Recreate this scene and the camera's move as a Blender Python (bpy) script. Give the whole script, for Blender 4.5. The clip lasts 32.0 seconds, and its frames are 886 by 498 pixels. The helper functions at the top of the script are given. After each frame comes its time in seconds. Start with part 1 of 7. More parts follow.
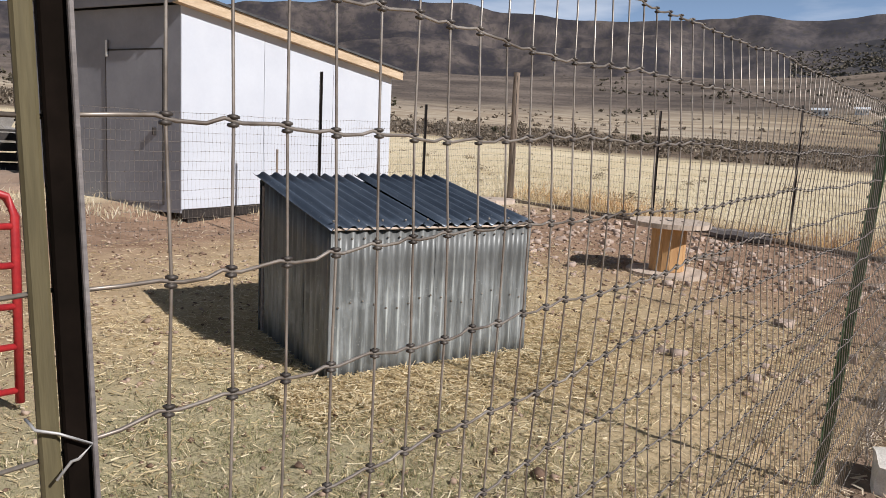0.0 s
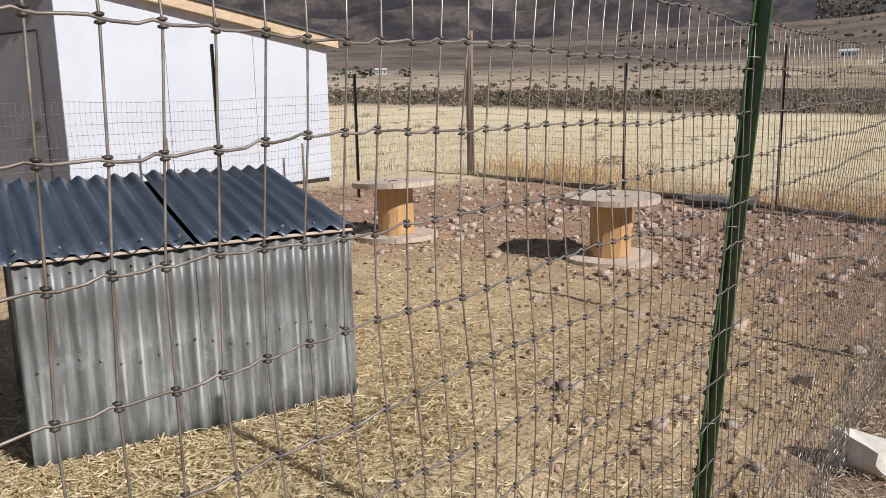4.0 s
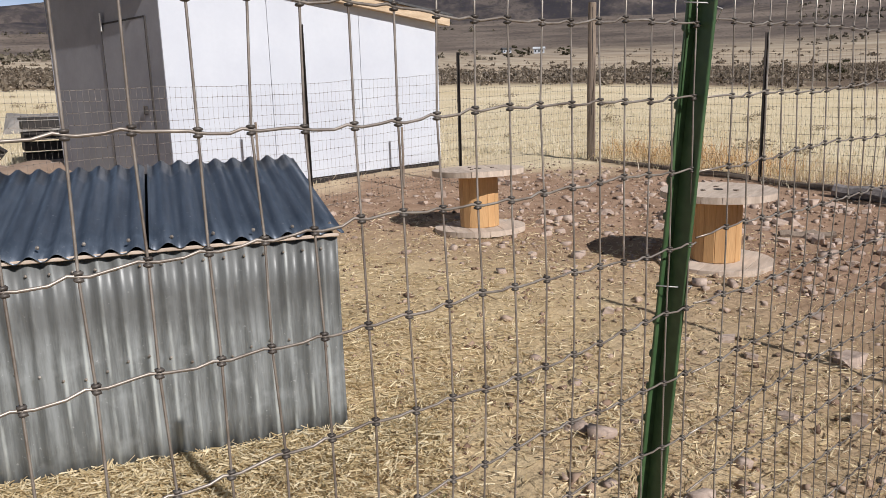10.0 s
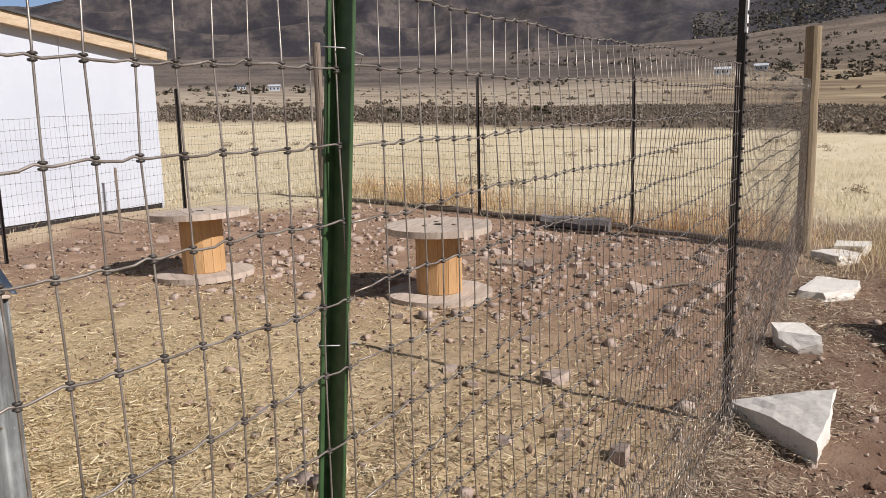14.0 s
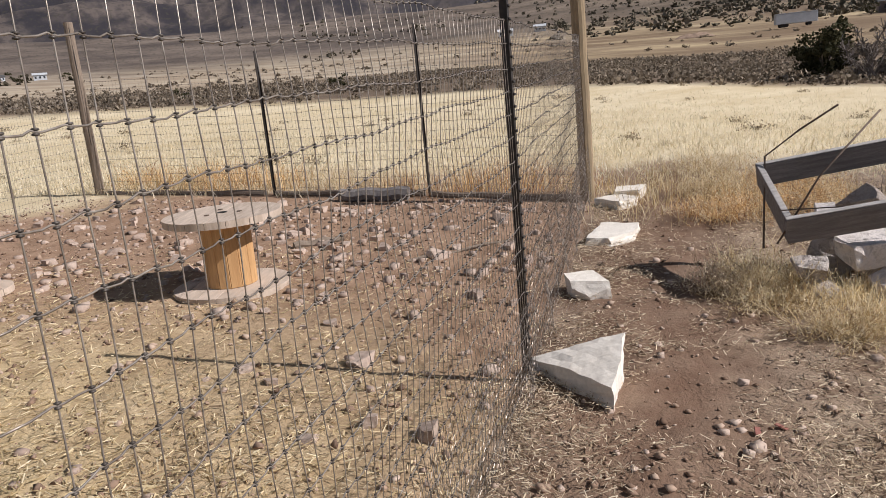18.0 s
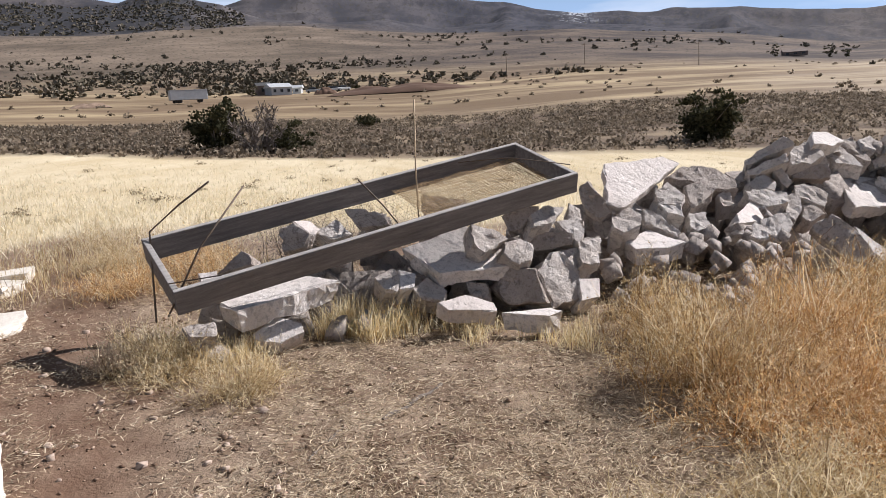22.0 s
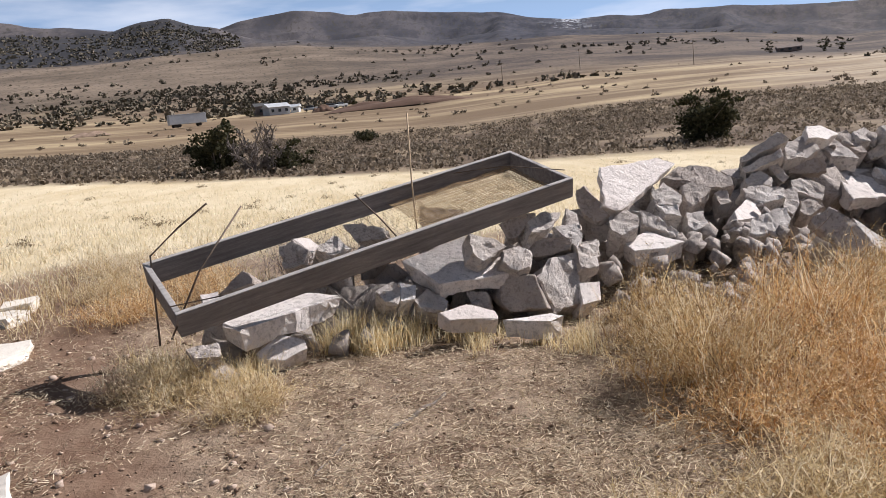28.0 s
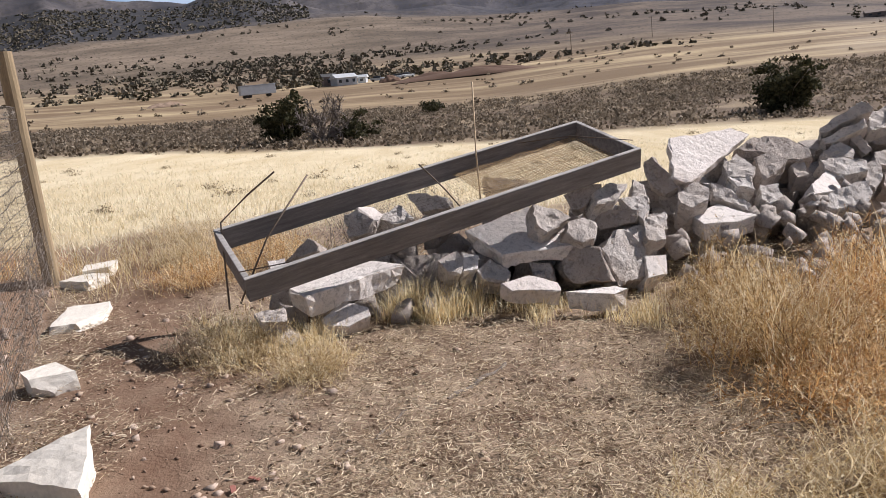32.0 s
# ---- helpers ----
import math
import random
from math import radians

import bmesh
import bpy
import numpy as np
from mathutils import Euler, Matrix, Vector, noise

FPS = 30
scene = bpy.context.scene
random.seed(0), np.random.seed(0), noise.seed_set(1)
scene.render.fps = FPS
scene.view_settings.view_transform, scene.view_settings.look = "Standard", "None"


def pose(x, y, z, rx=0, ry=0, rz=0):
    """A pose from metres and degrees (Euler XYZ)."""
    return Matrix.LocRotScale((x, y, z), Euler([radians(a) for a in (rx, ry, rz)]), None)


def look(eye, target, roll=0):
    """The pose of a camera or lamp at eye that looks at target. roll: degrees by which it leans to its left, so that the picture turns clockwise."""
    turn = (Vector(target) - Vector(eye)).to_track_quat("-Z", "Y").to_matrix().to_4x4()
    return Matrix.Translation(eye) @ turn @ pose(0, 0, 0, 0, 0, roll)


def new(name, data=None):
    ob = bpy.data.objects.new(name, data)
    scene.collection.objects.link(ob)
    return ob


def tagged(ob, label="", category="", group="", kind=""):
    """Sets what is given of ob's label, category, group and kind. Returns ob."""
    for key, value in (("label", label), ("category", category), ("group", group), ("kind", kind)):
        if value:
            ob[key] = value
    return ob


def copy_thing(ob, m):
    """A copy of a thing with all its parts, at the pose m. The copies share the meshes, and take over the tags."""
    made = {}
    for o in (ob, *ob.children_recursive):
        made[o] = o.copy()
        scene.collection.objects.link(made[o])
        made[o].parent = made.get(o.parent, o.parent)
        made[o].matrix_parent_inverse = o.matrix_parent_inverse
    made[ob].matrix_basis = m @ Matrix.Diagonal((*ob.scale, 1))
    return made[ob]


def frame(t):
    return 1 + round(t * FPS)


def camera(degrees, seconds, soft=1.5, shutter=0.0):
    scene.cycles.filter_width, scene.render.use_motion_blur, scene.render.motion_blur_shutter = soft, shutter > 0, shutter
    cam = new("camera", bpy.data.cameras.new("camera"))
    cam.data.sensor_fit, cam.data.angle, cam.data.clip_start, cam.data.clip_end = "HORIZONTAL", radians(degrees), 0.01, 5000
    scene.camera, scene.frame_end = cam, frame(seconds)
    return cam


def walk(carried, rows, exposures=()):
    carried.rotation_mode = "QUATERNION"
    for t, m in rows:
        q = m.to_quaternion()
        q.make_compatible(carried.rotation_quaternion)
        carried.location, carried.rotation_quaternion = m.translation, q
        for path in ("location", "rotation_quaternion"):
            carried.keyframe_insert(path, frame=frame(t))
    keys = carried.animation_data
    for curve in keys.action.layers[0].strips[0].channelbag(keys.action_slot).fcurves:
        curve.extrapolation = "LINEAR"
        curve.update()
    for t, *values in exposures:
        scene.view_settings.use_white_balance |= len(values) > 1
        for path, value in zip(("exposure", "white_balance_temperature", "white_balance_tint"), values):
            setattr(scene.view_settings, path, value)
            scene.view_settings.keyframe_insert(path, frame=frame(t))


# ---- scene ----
cam = camera(61.1, 32.0, soft=0.75)

PATH = [
    (0, (-1.707, -3.726, 1.316), (-0.619, -2.069, 1.05), 2.7),
    (1, (-1.343, -3.758, 1.321), (-0.233, -2.113, 1.069), 1.3),
    (2, (-0.795, -3.681, 1.349), (0.255, -1.998, 1.092), -0.5),
    (3, (-0.433, -3.499, 1.35), (0.598, -1.813, 1.039), -0.8),
    (3.5, (-0.247, -3.37, 1.361), (0.784, -1.691, 1.02), -1.2),
    (5.5, (0.508, -2.983, 1.389), (1.397, -1.221, 1.066), -0.2),
    (6, (0.605, -2.893, 1.395), (1.375, -1.071, 1.102), -1.5),
    (7, (0.695, -2.828, 1.392), (1.204, -0.918, 1.091), -4.3),
    (8, (0.713, -2.833, 1.383), (1.129, -0.906, 1.045), -5.8),
    (9, (0.794, -2.876, 1.371), (1.243, -0.962, 1.003), -4.7),
    (10, (0.831, -2.987, 1.375), (1.475, -1.134, 0.986), -1.7),
    (11, (0.946, -2.78, 1.386), (1.885, -1.057, 1.0), -0.3),
    (12, (0.988, -2.86, 1.386), (2.088, -1.229, 1.026), 0.1),
    (13, (0.978, -2.921, 1.381), (2.151, -1.334, 1.054), -0.5),
    (14, (0.993, -2.964, 1.385), (2.229, -1.423, 1.073), -1.5),
    (16.5, (1.03, -2.988, 1.382), (2.184, -1.383, 1.077), -4.6),
    (17, (1.095, -3.008, 1.368), (2.341, -1.48, 1.029), -5.4),
    (17.5, (1.16, -3.025, 1.367), (2.54, -1.624, 1.004), -7.2),
    (18, (1.244, -2.905, 1.372), (2.805, -1.724, 0.959), -5.6),
    (18.5, (1.276, -2.812, 1.379), (3.016, -1.925, 0.948), -4.9),
    (19, (1.297, -2.808, 1.387), (3.145, -2.176, 0.96), -4.0),
    (19.5, (1.31, -2.83, 1.389), (3.215, -2.38, 0.982), -3.3),
    (20, (1.304, -2.887, 1.396), (3.246, -2.593, 1.016), -2.5),
    (20.5, (1.301, -2.941, 1.397), (3.263, -2.792, 1.041), -2.2),
    (21, (1.31, -2.994, 1.4), (3.28, -2.986, 1.055), -2.3),
    (21.5, (1.314, -3.045, 1.399), (3.281, -3.16, 1.053), -2.9),
    (22, (1.309, -3.066, 1.398), (3.266, -3.28, 1.044), -3.6),
    (22.5, (1.314, -3.098, 1.402), (3.259, -3.389, 1.039), -4.1),
    (23, (1.324, -3.115, 1.397), (3.257, -3.466, 1.027), -4.4),
    (23.5, (1.307, -3.122, 1.391), (3.233, -3.508, 1.017), -4.7),
    (24, (1.291, -3.128, 1.396), (3.214, -3.528, 1.019), -4.8),
    (24.5, (1.305, -3.128, 1.39), (3.23, -3.517, 1.011), -5.0),
    (25, (1.296, -3.127, 1.393), (3.226, -3.494, 1.018), -5.4),
    (25.5, (1.295, -3.128, 1.396), (3.232, -3.468, 1.03), -5.6),
    (27.5, (1.274, -3.113, 1.392), (3.233, -3.347, 1.067), -6.1),
    (28, (1.273, -3.101, 1.394), (3.236, -3.307, 1.071), -6.3),
    (28.5, (1.259, -3.101, 1.391), (3.225, -3.28, 1.073), -6.6),
    (29, (1.259, -3.097, 1.39), (3.228, -3.249, 1.076), -6.9),
    (29.5, (1.265, -3.1, 1.384), (3.235, -3.225, 1.065), -7.2),
    (30, (1.273, -3.091, 1.385), (3.242, -3.193, 1.049), -7.4),
    (30.5, (1.281, -3.101, 1.382), (3.247, -3.183, 1.023), -7.4),
    (31, (1.281, -3.11, 1.38), (3.244, -3.176, 1.003), -7.1),
    (31.5, (1.277, -3.111, 1.382), (3.24, -3.16, 1.0), -6.8),
    (32, (1.272, -3.11, 1.384), (3.235, -3.137, 1.005), -6.4),
]
walk(cam, [(t, look(eye, target, roll)) for t, eye, target, roll in PATH], [(0.0, 0.12, 6330, 12), (6.0, 0.06, 6350, 12), (9.0, 0.04, 6350, 12), (13.0, 0.09, 6400, 13), (16.5, 0.06, 6410, 14), (18.0, 0.12, 6420, 14), (19.0, 0.33, 6330, 14), (20.0, 0.37, 6340, 14), (32.0, 0.37, 6420, 15)])

# ---- light ----
SUN_AZ, SUN_EL = 159.0, 37.0
world = bpy.data.worlds.new("sky")
scene.world = world
world.use_nodes = True
wn = world.node_tree
sky = wn.nodes.new("ShaderNodeTexSky")
sky.sky_type = "NISHITA"
sky.sun_disc = False
sky.sun_elevation = radians(SUN_EL)
sky.sun_rotation = radians(SUN_AZ)
sky.altitude = 1500
sky.dust_density = 0.6
way = wn.nodes.new("ShaderNodeTexCoord")
flat = wn.nodes.new("ShaderNodeMapping")
flat.inputs["Scale"].default_value = (1.6, 1.6, 9.0)
wn.links.new(way.outputs["Generated"], flat.inputs["Vector"])
cloud = wn.nodes.new("ShaderNodeTexNoise")
cloud.inputs["Scale"].default_value, cloud.inputs["Detail"].default_value = 2.2, 6
wn.links.new(flat.outputs[0], cloud.inputs["Vector"])
veil = wn.nodes.new("ShaderNodeMapRange")
for key, value in (("From Min", 0.50), ("From Max", 0.72), ("To Min", 0.0), ("To Max", 0.55)):
    veil.inputs[key].default_value = value
wn.links.new(cloud.outputs["Fac"], veil.inputs["Value"])
blend = wn.nodes.new("ShaderNodeMix")
blend.data_type = "RGBA"
blend.inputs[7].default_value = (25.0, 25.8, 27.2, 1.0)
rise = wn.nodes.new("ShaderNodeSeparateXYZ")
wn.links.new(way.outputs["Generated"], rise.inputs[0])
low = wn.nodes.new("ShaderNodeMapRange")
for key, value in (("From Min", 0.05), ("From Max", 0.34), ("To Min", 0.8), ("To Max", 0.0)):
    low.inputs[key].default_value = value
wn.links.new(rise.outputs["Z"], low.inputs["Value"])
haze = wn.nodes.new("ShaderNodeMix")
haze.data_type = "RGBA"
haze.inputs[7].default_value = (12.5, 18.4, 28.0, 1.0)
wn.links.new(low.outputs[0], haze.inputs[0])
wn.links.new(sky.outputs[0], haze.inputs[6])
wn.links.new(veil.outputs[0], blend.inputs[0])
wn.links.new(haze.outputs[2], blend.inputs[6])
wn.links.new(blend.outputs[2], wn.nodes["Background"].inputs[0])
wn.nodes["Background"].inputs[1].default_value = 0.032
sun = new("sun", bpy.data.lights.new("sun", "SUN"))
sun.data.energy, sun.data.angle, sun.data.color = 5.0, radians(0.53), (1.0, 0.962, 0.93)
_a, _e = radians(SUN_AZ), radians(SUN_EL)
SUN_TO = Vector((math.sin(_a) * math.cos(_e), math.cos(_a) * math.cos(_e), math.sin(_e)))
sun.matrix_world = look((0, 0, 30), Vector((0, 0, 30)) - SUN_TO)
scene.view_settings.exposure = 0.16


# ---- materials ----
def material(name, rough=0.8, metal=0.0):
    m = bpy.data.materials.new(name)
    m.use_nodes = True
    b = m.node_tree.nodes["Principled BSDF"]
    b.inputs["Roughness"].default_value = rough
    b.inputs["Metallic"].default_value = metal
    return m, m.node_tree, b


def node(nt, kind, **ins):
    n = nt.nodes.new(kind)
    for k, v in ins.items():
        n.inputs[k.replace("_", " ")].default_value = v
    return n


def coord(nt, kind="Object", scale=(1, 1, 1)):
    if kind == "Position":
        src = nt.nodes.new("ShaderNodeNewGeometry").outputs["Position"]
    else:
        src = nt.nodes.new("ShaderNodeTexCoord").outputs[kind]
    mp = nt.nodes.new("ShaderNodeMapping")
    mp.inputs["Scale"].default_value = scale
    nt.links.new(src, mp.inputs["Vector"])
    return mp.outputs[0]


def noise_of(nt, vec, scale, detail=4, rough=0.6):
    n = node(nt, "ShaderNodeTexNoise", Scale=scale, Detail=detail, Roughness=rough)
    nt.links.new(vec, n.inputs["Vector"])
    return n.outputs["Fac"]


def span(nt, value, lo, hi, a=0.0, b=1.0):
    n = nt.nodes.new("ShaderNodeMapRange")
    for k, v in zip(("From Min", "From Max", "To Min", "To Max"), (lo, hi, a, b)):
        n.inputs[k].default_value = v
    nt.links.new(value, n.inputs["Value"])
    return n.outputs[0]


def rgb(c):
    return (*c, 1.0)


def mix(nt, fac, a, b, mode="MIX"):
    n = nt.nodes.new("ShaderNodeMix")
    n.data_type, n.blend_type = "RGBA", mode
    for sock, v in ((n.inputs[0], fac), (n.inputs[6], a), (n.inputs[7], b)):
        if isinstance(v, bpy.types.NodeSocket):
            nt.links.new(v, sock)
        else:
            sock.default_value = v if isinstance(v, float) else rgb(v)
    return n.outputs[2]


def math_of(nt, op, a, b=0.0):
    n = nt.nodes.new("ShaderNodeMath")
    n.operation = op
    for sock, v in zip(n.inputs, (a, b)):
        if isinstance(v, bpy.types.NodeSocket):
            nt.links.new(v, sock)
        else:
            sock.default_value = v
    return n.outputs[0]


def bump(nt, b, height, strength=0.3, dist=0.01):
    n = node(nt, "ShaderNodeBump", Strength=strength, Distance=dist)
    nt.links.new(height, n.inputs["Height"])
    nt.links.new(n.outputs[0], b.inputs["Normal"])


def simple(name, dark, light, rough=0.8, metal=0.0, scale=8.0, stretch=(1, 1, 1), bumps=0.3, dist=0.005, vary=0.0, fine=60.0, kind="Object", grit=0.5):
    """A surface with stains at one scale, grain at a finer one, and a little difference from piece to piece."""
    m, nt, b = material(name, rough, metal)
    v = coord(nt, kind, stretch)
    big = noise_of(nt, v, scale, 5)
    grain = noise_of(nt, v, fine, 3)
    col = mix(nt, span(nt, big, 0.3, 0.7), dark, light)
    col = mix(nt, span(nt, grain, 0.35, 0.75, 0.0, grit), col, tuple(c * 0.62 for c in dark))
    if vary:
        info = nt.nodes.new("ShaderNodeObjectInfo")
        col = mix(nt, span(nt, info.outputs["Random"], 0, 1, 0.0, vary), col, tuple(min(1, c * 1.5) for c in light))
    nt.links.new(col, b.inputs["Base Color"])
    if bumps:
        bump(nt, b, math_of(nt, "ADD", big, math_of(nt, "MULTIPLY", grain, 0.5)), bumps, dist)
    return m


def island(name, colours, rough=0.9, through_light=0.0):
    """Stalks, leaves and straw: each island of the mesh takes its own tone."""
    m, nt, b = material(name, rough)
    geo = nt.nodes.new("ShaderNodeNewGeometry")
    ramp = nt.nodes.new("ShaderNodeValToRGB")
    el = ramp.color_ramp.elements
    el[0].color, el[1].color = rgb(colours[0]), rgb(colours[-1])
    for i, c in enumerate(colours[1:-1]):
        e = el.new((i + 1) / (len(colours) - 1))
        e.color = rgb(c)
    nt.links.new(geo.outputs["Random Per Island"], ramp.inputs[0])
    nt.links.new(ramp.outputs[0], b.inputs["Base Color"])
    b.inputs["Specular IOR Level"].default_value = 0.2
    if through_light:
        thin = nt.nodes.new("ShaderNodeBsdfTranslucent")
        nt.links.new(ramp.outputs[0], thin.inputs["Color"])
        both = nt.nodes.new("ShaderNodeMixShader")
        both.inputs[0].default_value = through_light
        nt.links.new(b.outputs[0], both.inputs[1])
        nt.links.new(thin.outputs[0], both.inputs[2])
        nt.links.new(both.outputs[0], nt.nodes["Material Output"].inputs["Surface"])
    return m


WOOD_POST = simple("weathered_post_wood", (0.20, 0.15, 0.09), (0.36, 0.27, 0.16), 0.85, scale=5, stretch=(6, 6, 0.6), fine=30)
WOOD_POLE = simple("grey_pole_wood", (0.16, 0.12, 0.09), (0.30, 0.24, 0.18), 0.85, scale=5, stretch=(6, 6, 0.6), fine=30)
WOOD_YELLOW = simple("spool_stave_wood", (0.40, 0.215, 0.085), (0.57, 0.35, 0.16), 0.7, scale=4, stretch=(5, 5, 0.5), fine=25, vary=0.2)
WOOD_FLANGE = simple("dusty_spool_board", (0.36, 0.285, 0.22), (0.60, 0.495, 0.40), 0.9, scale=5, stretch=(1, 6, 1), fine=40, vary=0.2)
WOOD_GREY = simple("weathered_grey_board", (0.135, 0.12, 0.114), (0.28, 0.255, 0.24), 0.9, scale=4, stretch=(0.7, 8, 8), fine=30)
# weathered board, made paler to hold the sunlight on upper edges
WORN_LIT_EDGE = simple("bleached_board_edge", (0.30, 0.28, 0.26), (0.58, 0.55, 0.52), 0.9, scale=5, stretch=(1.5, 8, 8), fine=30)
WOOD_TRIM = simple("raw_fascia_board", (0.46, 0.33, 0.20), (0.66, 0.52, 0.36), 0.8, scale=3, stretch=(1, 5, 5), fine=30)
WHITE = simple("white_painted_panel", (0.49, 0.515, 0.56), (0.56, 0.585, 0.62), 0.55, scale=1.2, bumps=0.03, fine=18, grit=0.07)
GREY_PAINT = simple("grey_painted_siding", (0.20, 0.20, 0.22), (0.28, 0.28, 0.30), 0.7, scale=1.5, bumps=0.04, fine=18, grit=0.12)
SHINGLE = simple("dark_roofing", (0.05, 0.05, 0.05), (0.11, 0.11, 0.11), 0.9, scale=10)
GREEN_STEEL = simple("green_painted_steel", (0.032, 0.075, 0.026), (0.075, 0.13, 0.055), 0.4, 0.0, scale=12, bumps=0.1)
DARK_STEEL = simple("dark_painted_steel", (0.012, 0.010, 0.008), (0.035, 0.025, 0.02), 0.6, 0.0, scale=12, bumps=0.1)
RED_SCRAP = simple("faded_red_plastic", (0.30, 0.11, 0.085), (0.40, 0.18, 0.14), 0.6, scale=20, bumps=0.2)
RED_STEEL = simple("red_painted_steel", (0.30, 0.015, 0.02), (0.45, 0.03, 0.03), 0.45, 0.0, scale=10, bumps=0.05)
WIRE = simple("galvanized_wire", (0.19, 0.155, 0.125), (0.50, 0.45, 0.39), 0.45, 0.6, scale=20, bumps=0.0, kind="Position")
KNOT = simple("aged_wire_knot", (0.055, 0.045, 0.038), (0.17, 0.15, 0.13), 0.55, 0.5, scale=20, bumps=0.0, kind="Position")
SCREEN = simple("rust_orange_screen", (0.26, 0.16, 0.075), (0.60, 0.44, 0.24), 0.8, 0.1, scale=14, bumps=0.0)
RUST_WIRE = simple("rusted_wire", (0.10, 0.07, 0.05), (0.22, 0.17, 0.13), 0.7, 0.3, scale=20, bumps=0.0)


def concrete(name, dark, light, soil, patch, relief=0.9):
    """Broken concrete: cement, pitted and stained, with darker aggregate in the rough faces and soil on it."""
    m, nt, b = material(name, 0.93)
    b.inputs["Specular IOR Level"].default_value = 0.2
    v = coord(nt, "Position")
    big = noise_of(nt, v, 3.0, 5)
    pit = noise_of(nt, v, 24.0, 6, 0.72)
    grit = noise_of(nt, v, 95.0, 3, 0.7)
    col = mix(nt, span(nt, big, 0.34, 0.66), dark, light)
    col = mix(nt, span(nt, pit, 0.51, 0.61, 0.0, 0.75), col, tuple(c * 0.52 for c in dark))
    col = mix(nt, span(nt, grit, 0.52, 0.66, 0.0, 0.5), col, tuple(c * 0.5 for c in dark))
    col = mix(nt, span(nt, noise_of(nt, v, 1.7, 4), 0.5, 0.68, 0.0, patch), col, soil)
    info = nt.nodes.new("ShaderNodeObjectInfo")
    col = mix(nt, span(nt, info.outputs["Random"], 0, 1, 0.0, 0.4), col, soil)
    nt.links.new(col, b.inputs["Base Color"])
    bump(nt, b, math_of(nt, "ADD", math_of(nt, "MULTIPLY", pit, -1.0), math_of(nt, "MULTIPLY", grit, 0.25)), relief, 0.03)
    return m


CONCRETE = concrete("pale_broken_concrete", (0.72, 0.68, 0.635), (0.90, 0.86, 0.82), (0.60, 0.50, 0.45), 0.3, 0.6)
GREY_CONCRETE = concrete("grey_broken_concrete", (0.60, 0.55, 0.51), (0.84, 0.79, 0.74), (0.44, 0.37, 0.315), 0.5, 1.0)
# soiled concrete, its darker tone also paints the shade on blocks
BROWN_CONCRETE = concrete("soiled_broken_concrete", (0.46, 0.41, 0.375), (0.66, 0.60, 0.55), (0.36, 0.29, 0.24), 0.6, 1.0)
LIME = simple("pale_limestone", (0.70, 0.645, 0.56), (0.88, 0.835, 0.75), 0.9, scale=4, bumps=0.5, dist=0.01, fine=35)
FIELD_STONE = simple("brown_field_stone", (0.29, 0.21, 0.165), (0.54, 0.43, 0.35), 0.9, scale=3, bumps=0.5, dist=0.01, vary=0.4)
BARK = simple("juniper_bark", (0.14, 0.11, 0.09), (0.30, 0.26, 0.22), 0.95, scale=6, stretch=(4, 4, 0.6))
JUNIPER = island("juniper_foliage", [(0.03, 0.032, 0.016), (0.062, 0.06, 0.03), (0.11, 0.10, 0.052)], through_light=0.2)
FIELD = island("pale_field_grass", [(0.63, 0.53, 0.345), (0.75, 0.66, 0.465), (0.82, 0.745, 0.57), (0.88, 0.81, 0.655)], through_light=0.45)
BLACK_BAR = simple("black_painted_bar", (0.004, 0.003, 0.002), (0.012, 0.008, 0.006), 0.9, scale=12, bumps=0.1)
BLACK_BAR.node_tree.nodes["Principled BSDF"].inputs["Specular IOR Level"].default_value = 0.05
OLIVE_WOOD = simple("olive_weathered_lath", (0.06, 0.05, 0.02), (0.15, 0.122, 0.06), 0.8, scale=5, stretch=(6, 6, 0.6), fine=30)
WIRE_TIE = simple("bright_tie_wire", (0.36, 0.35, 0.33), (0.58, 0.57, 0.55), 0.5, 0.3, scale=20, bumps=0.0)
WHITE_TIP = simple("white_post_tip", (0.6, 0.6, 0.58), (0.8, 0.8, 0.78), 0.6)
GREY_ROCK = simple("grey_yard_rock", (0.15, 0.14, 0.13), (0.32, 0.30, 0.275), 0.9, scale=2)
CHIPBOARD = simple("dark_red_spoil", (0.10, 0.055, 0.035), (0.2, 0.12, 0.08), 0.95, scale=0.3)
TWIGS = island("bare_grey_twigs", [(0.13, 0.11, 0.10), (0.24, 0.21, 0.19)])
SAGE = island("sagebrush_leaf", [(0.085, 0.065, 0.045), (0.165, 0.132, 0.094), (0.26, 0.21, 0.155), (0.40, 0.34, 0.26)], through_light=0.35)
FAR_SCRUB = island("dark_scrub_leaf", [(0.08, 0.072, 0.048), (0.13, 0.112, 0.08), (0.22, 0.185, 0.14)])
DEAD_BRUSH = island("dead_field_brush", [(0.20, 0.16, 0.10), (0.34, 0.28, 0.19), (0.50, 0.42, 0.30)], through_light=0.3)
STRAW = island("pale_straw", [(0.40, 0.30, 0.155), (0.60, 0.48, 0.28), (0.74, 0.62, 0.39), (0.85, 0.75, 0.53)], through_light=0.3)
LITTER = island("grey_grass_litter", [(0.17, 0.12, 0.075), (0.43, 0.335, 0.225), (0.66, 0.545, 0.385), (0.88, 0.77, 0.58)], through_light=0.3)
GOLD = island("dry_golden_grass", [(0.26, 0.17, 0.08), (0.60, 0.46, 0.25), (0.80, 0.67, 0.43), (0.93, 0.84, 0.64)], through_light=0.45)
SPROUT = island("grey_green_sprouts", [(0.20, 0.21, 0.10), (0.34, 0.33, 0.17), (0.50, 0.46, 0.27)], through_light=0.35)
